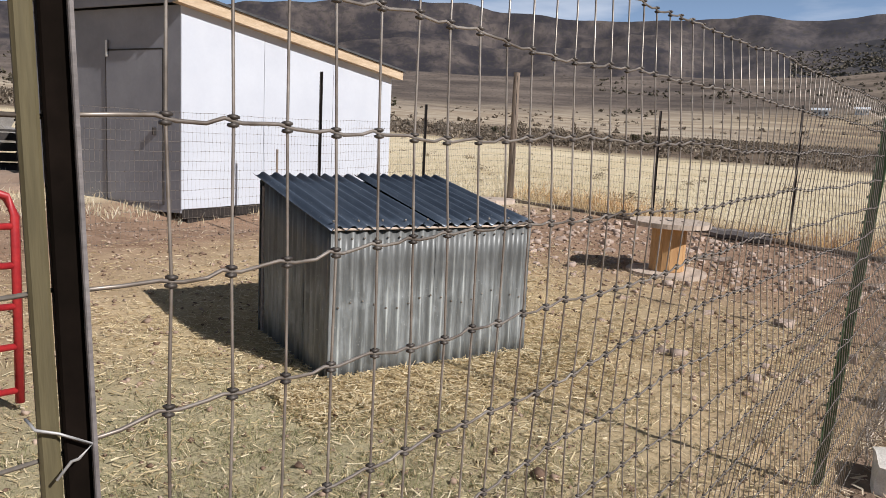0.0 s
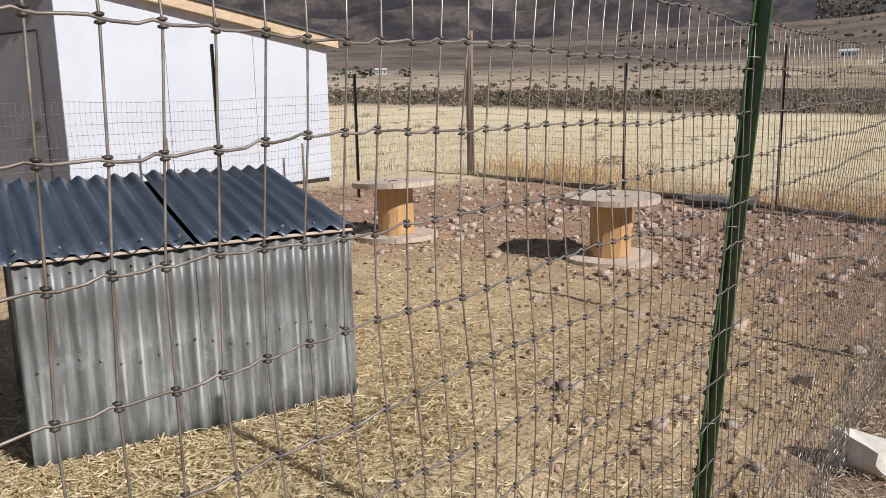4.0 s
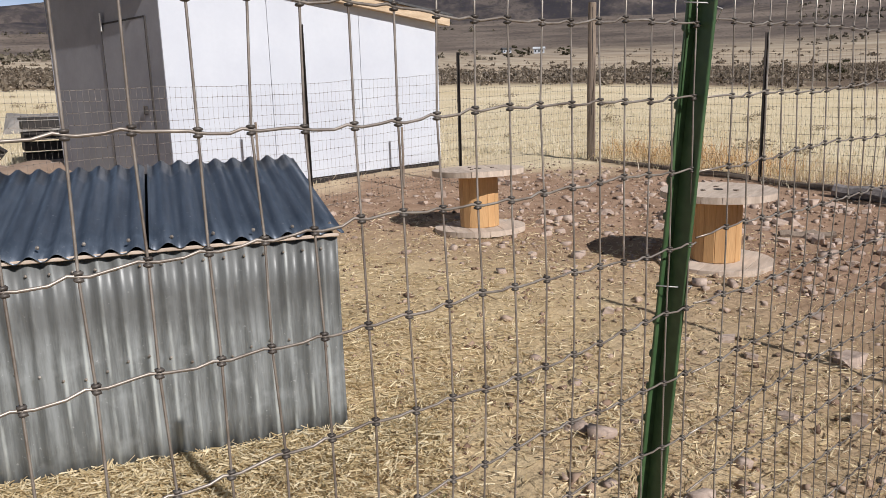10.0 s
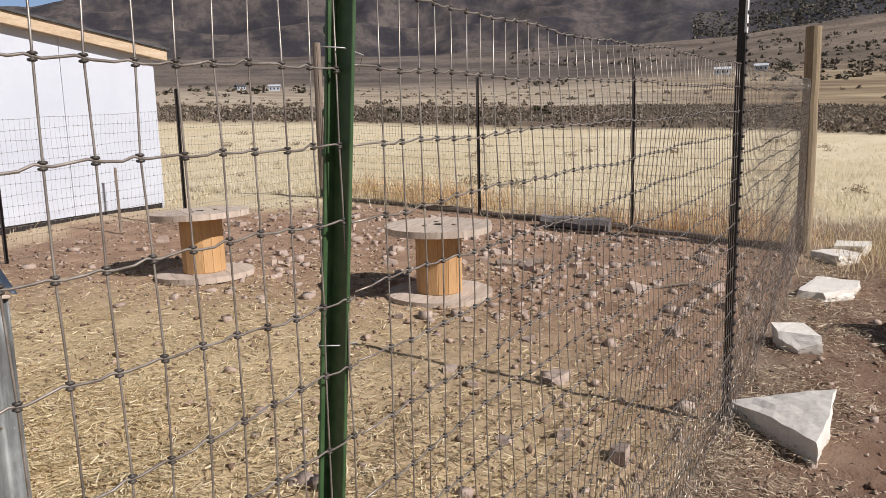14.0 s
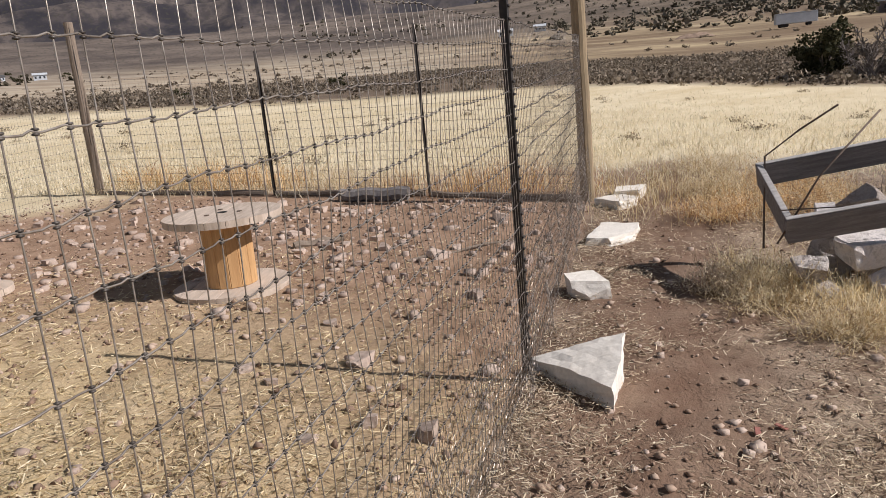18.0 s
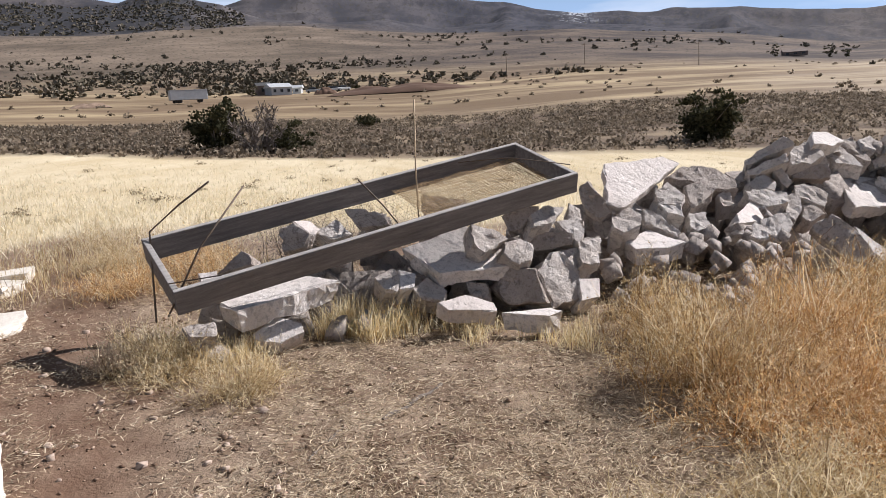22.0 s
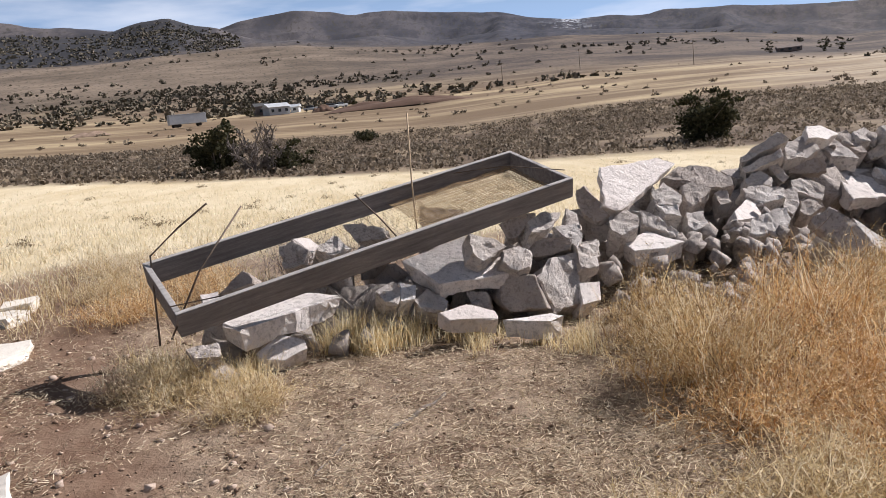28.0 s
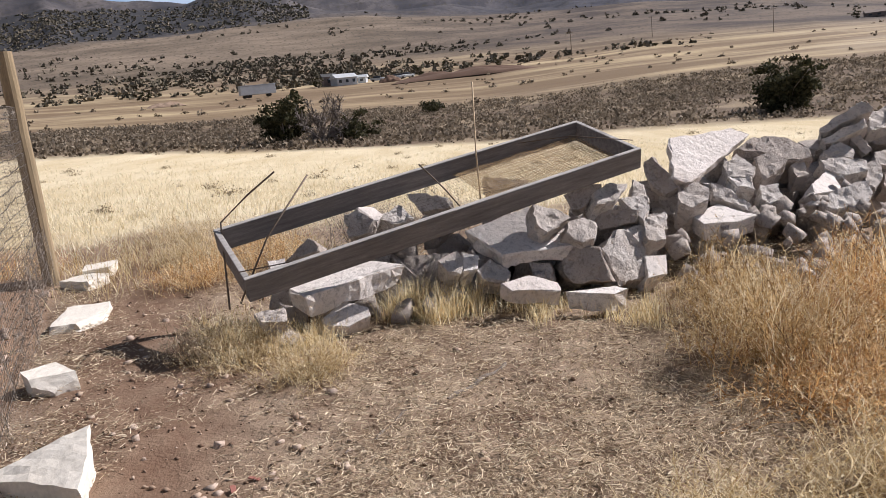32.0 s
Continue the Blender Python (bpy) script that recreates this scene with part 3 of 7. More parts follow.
def from_arrays(name, verts, faces, mat, smooth=False):
    """One mesh from arrays of equal-sided faces."""
    verts, faces = np.asarray(verts, np.float32), np.asarray(faces, np.int32)
    me = bpy.data.meshes.new(name)
    me.vertices.add(len(verts))
    me.vertices.foreach_set("co", verts.ravel())
    me.loops.add(faces.size)
    me.loops.foreach_set("vertex_index", faces.ravel())
    me.polygons.add(len(faces))
    me.polygons.foreach_set("loop_start", np.arange(len(faces), dtype=np.int32) * faces.shape[1])
    me.update(calc_edges=True)
    if smooth:
        me.polygons.foreach_set("use_smooth", np.ones(len(me.polygons), bool))
    me.materials.append(mat)
    return me


# ---- fences ----
FENCE_TOP, ROW, STAY = 1.675, 0.1016, 0.0508
POST_A, POST_B, POST_C, POST_D = (-1.655, -3.238), (1.535, -2.09), (4.16, -1.15), (8.33, 0.51)
BACK_1, BACK_2, BACK_POLE = (8.05, 2.35), (7.45, 4.3), (6.64, 6.89)
BACK_4, BACK_5 = (4.17, 5.87), (2.16, 5.10)
LEFT_OUT = (-5.2, -4.35)


def t_post(at, height, mat, label, lean=(0, 0), face=0.0, tip=False):
    """A steel T-post: T-shaped bar with a row of studs down its face."""
    z = ground_at(*at)
    m = pose(at[0], at[1], z, lean[0], lean[1], 0) @ pose(0, 0, 0, 0, 0, face)
    ob = thing("fence_post", m, label, "fence post", "steel posts of the fence")
    bm = bmesh.new()
    box(bm, (0.036, 0.005, height + 0.25), (0, 0, (height - 0.25) / 2), bevel=0.001)
    box(bm, (0.006, 0.034, height + 0.25), (0, 0.0195, (height - 0.25) / 2), bevel=0.001)
    part("bar", bm, mat, ob)
    bm = bmesh.new()
    k = 0.1
    while k < height - 0.05:
        box(bm, (0.031, 0.010, 0.013), (0, -0.007, k), bevel=0.003)
        k += 0.054
    tagged(part("stud", bm, mat, ob), kind="stuff")
    if tip:
        part("tip", new_box((0.04, 0.009, 0.16), (0, 0, height - 0.075)), WHITE_TIP, ob, "white painted tip")
    return ob


def round_post(name, at, height, radius, mat, label, lean=(0, 0), name_part="shaft"):
    z = ground_at(*at)
    ob = thing(name, pose(at[0], at[1], z, lean[0], lean[1], random.uniform(0, 360)), label, "fence post")
    bm = bmesh.new()
    pts = [(random.uniform(-1, 1) * 0.004, random.uniform(-1, 1) * 0.004, -0.3 + (height + 0.3) * i / 10) for i in range(11)]
    tube(bm, pts, radius * 1.03, 14, radius * 0.95)
    part(name_part, bm, mat, ob, smooth=False)
    bm = bmesh.new()
    tube(bm, [(radius * 0.9, 0, height * 0.3), (radius * 0.93, 0.004, height * 0.6), (radius * 0.9, 0, height * 0.97)], 0.006, 4)
    part("check_crack", bm, DARK_STEEL, ob, "dark drying crack")
    return ob


def fence_run(p, q, label, fine, top0=FENCE_TOP, top1=FENCE_TOP, rows=17, rad=0.00135, phase=0.0, row=ROW, stay=STAY, mat=None, bulge=0.0):
    """Woven wire between two posts: level wires, upright stays, a wrapped knot at each crossing. fine: each wire is a part."""
    mat = mat or WIRE
    p, q = Vector((*p, 0)), Vector((*q, 0))
    length = (q - p).length
    d = (q - p) / length
    side = Vector((-d.y, d.x, 0))
    za, zb = ground_at(p.x, p.y), ground_at(q.x, q.y)
    ob = thing("wire_fence", Matrix.Identity(4), label, "fence", "woven wire fence runs")
    rnd = random.Random(int(length * 1000))

    def spot(s, k, wob=0.0):
        t = s / length
        top = za + top0 + (zb + top1 - za - top0) * t
        b = bulge * math.sin(math.pi * t) + 0.012 * math.sin(s * 2.1 + k) * math.sin(math.pi * t)
        w = p + d * s + side * b
        return Vector((w.x, w.y, top - row * k + 0.004 * math.sin(s * 5.0 + k * 1.7) + 0.003 * math.sin(s * 13 + k * 3.1)))
    count = int((length - phase) / stay)
    stays = [phase + stay * i for i in range(1, count + 1) if phase + stay * i < length - 0.01]
    kv, kf = [], []
    whole = None if fine else bmesh.new()
    rise = [[rnd.uniform(-1, 1) * 0.002 for _ in range(rows)] for _ in stays]
    slip = [[rnd.uniform(-1, 1) * 0.0022 for _ in range(rows)] for _ in stays]

    def cross(i, k):
        return spot(stays[i] + slip[i][k], k) + Vector((0, 0, rise[i][k]))
    for k in range(rows):
        pts = [spot(0, k)]
        for i in range(len(stays)):
            c = cross(i, k)
            if fine:
                # crimped on both sides of each knot
                pts += [pts[-1].lerp(c, 0.5) + Vector((0, 0, 0.0016 * math.sin(i * 2.6 + k))), c - d * 0.008 + Vector((0, 0, 0.0018)), c, c + d * 0.008 - Vector((0, 0, 0.0012))]
            elif i % 2 == 0:
                pts.append(c)
        pts.append(spot(length, k))
        if fine:
            part("line_wire", new_tube(pts, rad * 1.15, 5), mat, ob, smooth=True)
        else:
            tube(whole, pts, rad * 1.15, 4)
    profile = ((-1, 0.8), (-0.8, 1.45), (-0.4, 1.4), (-0.2, 0.5), (0.2, 0.5), (0.4, 1.4), (0.8, 1.45), (1, 0.8)) if fine else ((-1, 0.9), (0, 1.3), (1, 0.9))
    for i in range(len(stays)):
        pts = [cross(i, k) for k in range(rows)]
        if fine:
            part("stay_wire", new_tube(pts, rad * 0.95, 5), mat, ob, smooth=True)
        else:
            tube(whole, pts, rad * 0.9, 3)
        for k in range(rows):
            c = pts[k]
            a, h, e = rad * 1.65, rad * 3.4, rad * 1.5
            n0 = len(kv)
            for sz, sc in profile:
                for sx, sy in ((-1, -1), (1, -1), (1, 1), (-1, 1)):
                    w = c + d * (a * sx * sc + 0.3 * rad * math.sin(sz * 3 + i)) + side * (e * sy * sc)
                    kv.append((w.x, w.y, c.z + h * sz))
            for ring in range(len(profile) - 1):
                for j in range(4):
                    kf.append((n0 + ring * 4 + j, n0 + ring * 4 + (j + 1) % 4, n0 + ring * 4 + 4 + (j + 1) % 4, n0 + ring * 4 + 4 + j))
    if not fine:
        part("wire_mesh", whole, mat, ob, smooth=True)
    kn = new("wire_knot", from_arrays("wire_knot", kv, kf, KNOT))
    kn.parent = ob
    tagged(kn, "wrapped wire knots", kind="stuff")
    return ob


fence_run(LEFT_OUT, POST_A, "galvanized woven wire fence by the red gate", False, 1.66, 1.714)
fence_run(POST_A, POST_B, "galvanized woven wire fence in front of the shelter", True, 1.714, 1.664, phase=0.02)
fence_run(POST_B, POST_C, "galvanized woven wire fence sagging between steel posts", True, 1.665, 1.66, phase=0.03)
fence_run(POST_C, POST_D, "galvanized woven wire fence above pale stones", False, 1.66, 1.66)
fence_run(POST_D, BACK_1, "woven wire fence towards the dry field", False, 1.6, 1.55, rad=0.0013)
fence_run(BACK_1, BACK_2, "woven wire fence towards the dry field", False, 1.55, 1.5, rad=0.0013)
fence_run(BACK_2, BACK_POLE, "woven wire fence towards the dry field", False, 1.5, 1.5, rad=0.0013)
fence_run(BACK_POLE, BACK_4, "thin wire fence beside the white shed", False, 1.35, 1.35, rad=0.0012)
fence_run(BACK_4, BACK_5, "thin wire fence in front of the white shed wall", False, 1.35, 1.35, rad=0.0012)
fence_run(BACK_5, (-1.2, 3.9), "thin wire fence behind the shelter", False, 1.35, 1.35, rad=0.0012)

gp = ground_at(*POST_A)
slim = thing("fence_post", pose(-1.6035, POST_A[1], gp, 0, -2.0, 0), "slim dark steel fence post tied to a wooden lath", "fence post", "steel posts of the fence")
part("bar", new_box((0.0145, 0.020, 2.2), (0, 0, 0.9), bevel=0.0015), BLACK_BAR, slim)
part("flange", new_box((0.003, 0.032, 2.2), (0.0089, 0, 0.9), bevel=0.0008), WOOD_GREY, slim, "grey worn edge flange")
lath = thing("wooden_lath", pose(-1.6167, POST_A[1] - 0.004, gp - 0.05, 0, -2.0, 0), "olive brown wooden lath standing against a steel post", "wooden lath")
part("board", new_box((0.0115, 0.012, 2.1), (0, 0, 1.05), bevel=0.002), OLIVE_WOOD, lath)
t_post((1.461, -1.994), 1.95, GREEN_STEEL, "green painted steel fence post with studs", (3.1, 2.5), 186)
t_post(POST_C, 1.95, DARK_STEEL, "dark steel fence post with a pale tip", (0, 1.2), 20, True)
round_post("wooden_fence_post", POST_D, 2.15, 0.075, WOOD_POST, "thick yellow-brown wooden corner fence post")
t_post(BACK_1, 1.92, DARK_STEEL, "dark steel fence post beside the dry field", (0, 0), 100)
t_post(BACK_2, 1.74, DARK_STEEL, "dark steel fence post beside the dry field", (0, 0), 100)
round_post("wooden_fence_pole", BACK_POLE, 2.26, 0.06, WOOD_POLE, "tall grey weathered wooden corner pole")
t_post(BACK_4, 1.6, DARK_STEEL, "rust-dark steel fence post beside the white shed", (0, 0), 200)
t_post(BACK_5, 1.95, DARK_STEEL, "dark steel fence post in front of the white wall", (0, 0), 200)


# ---- shelter ----
def corrugated(width, height, pitch, amp, thick=0.0012, lean=0.0, trim=None):
    """A sheet in the xz plane, waves across x, as a closed thin solid."""
    n = int(width / pitch * 8)
    bm = bmesh.new()
    rows = 5
    front, back = [], []
    for j in range(rows + 1):
        fr, bk = [], []
        for i in range(n + 1):
            x = width * i / n
            y = amp * math.sin(2 * math.pi * x / pitch) + 0.002 * math.sin(x * 7 + j)
            top = height if trim is None else trim(x)
            fr.append(bm.verts.new((x, y - thick, top * j / rows)))
            bk.append(bm.verts.new((x, y + thick, top * j / rows)))
        front.append(fr), back.append(bk)
    for j in range(rows):
        for i in range(n):
            bm.faces.new((front[j][i], front[j][i + 1], front[j + 1][i + 1], front[j + 1][i]))
            bm.faces.new((back[j][i + 1], back[j][i], back[j + 1][i], back[j + 1][i + 1]))
    for i in range(n):
        bm.faces.new((front[0][i + 1], front[0][i], back[0][i], back[0][i + 1]))
        bm.faces.new((front[-1][i], front[-1][i + 1], back[-1][i + 1], back[-1][i]))
    for j in range(rows):
        bm.faces.new((front[j][0], front[j + 1][0], back[j + 1][0], back[j][0]))
        bm.faces.new((front[j + 1][-1], front[j][-1], back[j][-1], back[j + 1][-1]))
    return bm


def moved(bm, m):
    bmesh.ops.transform(bm, matrix=m, verts=bm.verts)
    return bm


def build_shelter():
    w, d, hf, hb = 1.415, 1.07, 0.845, 1.06
    ob = thing("animal_shelter", pose(0, 0, -0.005, 0, 0, 1.0), "low shelter of weathered corrugated metal with a blue-grey roof", "animal shelter")
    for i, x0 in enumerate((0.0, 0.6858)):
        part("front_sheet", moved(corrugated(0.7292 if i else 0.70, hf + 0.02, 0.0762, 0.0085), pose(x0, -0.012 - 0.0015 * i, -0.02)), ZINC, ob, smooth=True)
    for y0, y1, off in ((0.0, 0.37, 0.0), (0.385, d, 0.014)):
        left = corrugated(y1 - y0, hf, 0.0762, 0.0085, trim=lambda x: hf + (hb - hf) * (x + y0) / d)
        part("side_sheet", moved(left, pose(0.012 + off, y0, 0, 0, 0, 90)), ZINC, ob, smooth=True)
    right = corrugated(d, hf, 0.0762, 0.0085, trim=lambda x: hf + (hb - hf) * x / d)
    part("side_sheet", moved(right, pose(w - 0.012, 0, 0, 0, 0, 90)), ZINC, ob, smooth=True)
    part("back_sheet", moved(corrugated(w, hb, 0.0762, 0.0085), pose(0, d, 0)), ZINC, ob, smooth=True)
    ang = math.atan2(hb - hf, d)
    slope = math.hypot(d, hb - hf) + 0.09
    for i, (x0, ww) in enumerate(((-0.035, 0.722), (0.70, 0.74))):
        sheet = corrugated(ww, slope - 0.012, 0.089, 0.0135)
        part("roof_sheet", moved(sheet, pose(x0, -0.046, hf + 0.022 + 0.008 * i, 0, 0, 0) @ Matrix.Rotation(ang - math.pi / 2, 4, "X")), BLUE_ROOF, ob, smooth=True)
    part("front_batten", new_box((w + 0.01, 0.012, 0.014), (w / 2, -0.031, hf + 0.012), bevel=0.003), WOOD_FLANGE, ob, "pale wooden batten under the roof edge")
    for x in (0.03, w - 0.03):
        for y, h in ((0.03, hf), (d - 0.03, hb)):
            part("corner_stud", new_box((0.04, 0.04, h - 0.04), (x, y, (h - 0.04) / 2), bevel=0.003), WOOD_GREY, ob)
    bm = bmesh.new()
    for i in range(18):
        for z in (hf - 0.04, 0.42 + 0.03 * math.sin(i)):
            bmesh.ops.create_uvsphere(bm, u_segments=6, v_segments=4, radius=0.006, matrix=pose(0.03 + i * 0.0762 + 0.02, -0.024, z))
    for i in range(10):
        bmesh.ops.create_uvsphere(bm, u_segments=6, v_segments=4, radius=0.008, matrix=pose(0.02 + i * 0.1524, 0.0, hf + 0.055))
    tagged(part("screw_head", bm, WIRE, ob, "small zinc screw heads"), kind="stuff")
    return ob


build_shelter()


# ---- shed ----
def build_shed():
    bl, br = Vector((0.78, 6.34)), Vector((4.49, 7.51))
    ux = (br - bl).normalized()
    w = (br - bl).length
    depth = 2.96
    ang = math.degrees(math.atan2(ux.y, ux.x))
    z0, z1, top0, top1 = 0.36, 0.50, 2.96, 2.44
    ob = thing("shed", pose(bl.x, bl.y, 0, 0, 0, ang), "white and grey lean-to shed with raw wooden fascia", "shed")

    sk = 0.21

    def slab_wall(name, pts, thick_dir, mat, label=""):
        bm = bmesh.new()
        if name in ("roof", "side_fascia", "door"):
            skew = lambda p: Vector((p[0] - sk * p[1] * max(0.0, min(1.0, 1 - p[0] / w)), p[1], p[2]))
        else:
            skew = Vector
        a = [bm.verts.new(skew(p)) for p in pts]
        b = [bm.verts.new(skew(Vector(p) + Vector(thick_dir))) for p in pts]
        n = len(pts)
        bm.faces.new(a), bm.faces.new(b[::-1])
        for i in range(n):
            bm.faces.new((a[(i + 1) % n], a[i], b[i], b[(i + 1) % n]))
        bmesh.ops.recalc_face_normals(bm, faces=bm.faces)
        return part(name, bm, mat, ob, label)
    k = 3
    for i in range(k):
        x0, x1 = w * i / k + 0.003, w * (i + 1) / k - 0.003
        zb = lambda x: z0 + (z1 - z0) * x / w
        zt = lambda x: top0 + (top1 - top0) * x / w
        slab_wall("wall_panel", [(x0, 0, zb(x0)), (x1, 0, zb(x1)), (x1, 0, zt(x1)), (x0, 0, zt(x0))], (0, 0.02, 0), WHITE, "white painted panel")
    gx = lambda y: -sk * y
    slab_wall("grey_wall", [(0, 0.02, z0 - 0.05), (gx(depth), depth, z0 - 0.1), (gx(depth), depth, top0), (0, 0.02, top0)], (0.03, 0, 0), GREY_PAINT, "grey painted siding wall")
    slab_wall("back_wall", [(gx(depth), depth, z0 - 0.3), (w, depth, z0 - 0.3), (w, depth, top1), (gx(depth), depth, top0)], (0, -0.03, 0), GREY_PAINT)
    slab_wall("end_wall", [(w, 0.02, z1 - 0.3), (w, depth, z1 - 0.3), (w, depth, top1), (w, 0.02, top1)], (-0.03, 0, 0), WHITE)
    slab_wall("roof", [(-0.18, -0.16, top0 + 0.15), (w + 0.16, -0.16, top1 + 0.10), (w + 0.16, -0.16, top1 + 0.13), (-0.18, -0.16, top0 + 0.18)], (0, depth + 0.3, 0), SHINGLE, "dark roll roofing")
    slab_wall("fascia", [(-0.12, -0.13, top0 + 0.005), (w + 0.13, -0.13, top1 - 0.03), (w + 0.13, -0.13, top1 + 0.10), (-0.12, -0.13, top0 + 0.147)], (0, 0.035, 0), WOOD_TRIM, "raw wooden fascia board")
    slab_wall("soffit", [(-0.12, -0.095, top0 + 0.002), (w + 0.13, -0.095, top1 - 0.02), (w + 0.13, -0.095, top1 + 0.0), (-0.12, -0.095, top0 + 0.022)], (0, 0.095, 0), WOOD_TRIM)
    slab_wall("side_fascia", [(-0.12, -0.09, top0 + 0.01), (-0.12, depth + 0.1, top0 + 0.01), (-0.12, depth + 0.1, top0 + 0.145), (-0.12, -0.09, top0 + 0.145)], (0.03, 0, 0), GREY_PAINT)
    door = slab_wall("door", [(-0.012, 0.32, z0 + 0.05), (-0.012, 1.36, z0 + 0.05), (-0.012, 1.36, z0 + 2.05), (-0.012, 0.32, z0 + 2.05)], (0.012, 0, 0), GREY_PAINT, "grey plywood door")
    for y in (0.31, 1.37):
        part("door_gap", new_box((0.02, 0.018, 2.02), (-0.004 - sk * y, y, z0 + 1.05)), DARK_STEEL, door, "dark gap round the door")
    part("door_gap", new_box((0.02, 1.07, 0.022), (-0.004 - sk * 0.84, 0.84, z0 + 2.06), Matrix.Rotation(math.atan(sk), 4, "Z")), DARK_STEEL, door, "dark gap round the door")
    part("door_handle", new_box((0.05, 0.03, 0.10), (-0.03 - sk * 0.44, 0.44, z0 + 1.0), bevel=0.006), DARK_STEEL, door, "small dark metal door latch")
    part("tag", new_box((0.012, 0.05, 0.22), (-0.03 - sk * 1.33, 1.33, z0 + 2.08), bevel=0.004), WHITE_TIP, door, "pale strip hanging at the door top")
    part("skid", new_box((w * 0.62, 0.16, 0.16), (w * 0.34, 0.12, z0 - 0.17)), DARK_STEEL, ob)
    part("skid", new_box((0.3, 0.4, 0.2), (w * 0.08, 0.25, z0 - 0.15)), WOOD_GREY, ob)
    part("sill_beam", new_box((w - 0.05, 0.1, 0.14), (w / 2, 0.07, z0 - 0.06 + 0.07), Matrix.Rotation(-math.atan2(z1 - z0, w) * 1.0, 4, "Y")), DARK_STEEL, ob)
    return ob


build_shed()


# ---- cable spools ----
def build_spool():
    ob = thing("cable_spool", Matrix.Identity(4), "wooden cable spool with yellow staves and dusty flanges", "cable spool", "cable spools in the pen")
    R, rd, h = 0.41, 0.165, 0.565
    for zc in (0.024, h - 0.024):
        fl = None
        for i in range(6):
            y0, y1 = -R + 2 * R * i / 6 + 0.002, -R + 2 * R * (i + 1) / 6 - 0.002
            bm = bmesh.new()
            pts = []
            steps = 8
            for s in range(steps + 1):
                y = y0 + (y1 - y0) * s / steps
                pts.append((math.sqrt(max(R * R - y * y, 0)), y))
            out = pts + [(-x, y) for x, y in reversed(pts)]
            clean = []
            for q in out:
                if not clean or (Vector(q) - Vector(clean[-1])).length > 1e-4:
                    clean.append(q)
            if (Vector(clean[0]) - Vector(clean[-1])).length < 1e-4:
                clean.pop()
            lo = [bm.verts.new((x, y, zc - 0.024)) for x, y in clean]
            hi = [bm.verts.new((x, y, zc + 0.024 + 0.001 * (i % 2))) for x, y in clean]
            bm.faces.new(lo[::-1]), bm.faces.new(hi)
            for k in range(len(lo)):
                bm.faces.new((lo[k], lo[(k + 1) % len(lo)], hi[(k + 1) % len(lo)], hi[k]))
            part("flange_board", bm, WOOD_FLANGE, ob, "sun-bleached dusty board")
    for k in range(14):
        a = 2 * math.pi * k / 14
        bm = new_box((0.02, 2 * rd * math.sin(math.pi / 14) * 1.045, h - 0.1), (rd, 0, h / 2), bevel=0.003)
        part("stave", moved(bm, Matrix.Rotation(a, 4, "Z")), WOOD_YELLOW, ob)
    for k in range(3):
        a = 2 * math.pi * k / 3 + 0.4
        part("bolt", new_tube([(0.13 * math.cos(a), 0.13 * math.sin(a), h - 0.01), (0.13 * math.cos(a), 0.13 * math.sin(a), h + 0.008)], 0.018, 6), RUST_WIRE, ob, "rusty bolt head")
    part("hub", new_tube([(0, 0, h - 0.02), (0, 0, h + 0.004)], 0.035, 12), DARK_STEEL, ob, "dark arbor hole")
    return ob


spool = build_spool()
spool.matrix_basis = pose(4.53, 1.50, ground_at(4.53, 1.5) - 0.01, 0.5, -1, 35)
copy_thing(spool, pose(3.37, 3.27, ground_at(3.37, 3.27) - 0.005, -1, 1, 80))


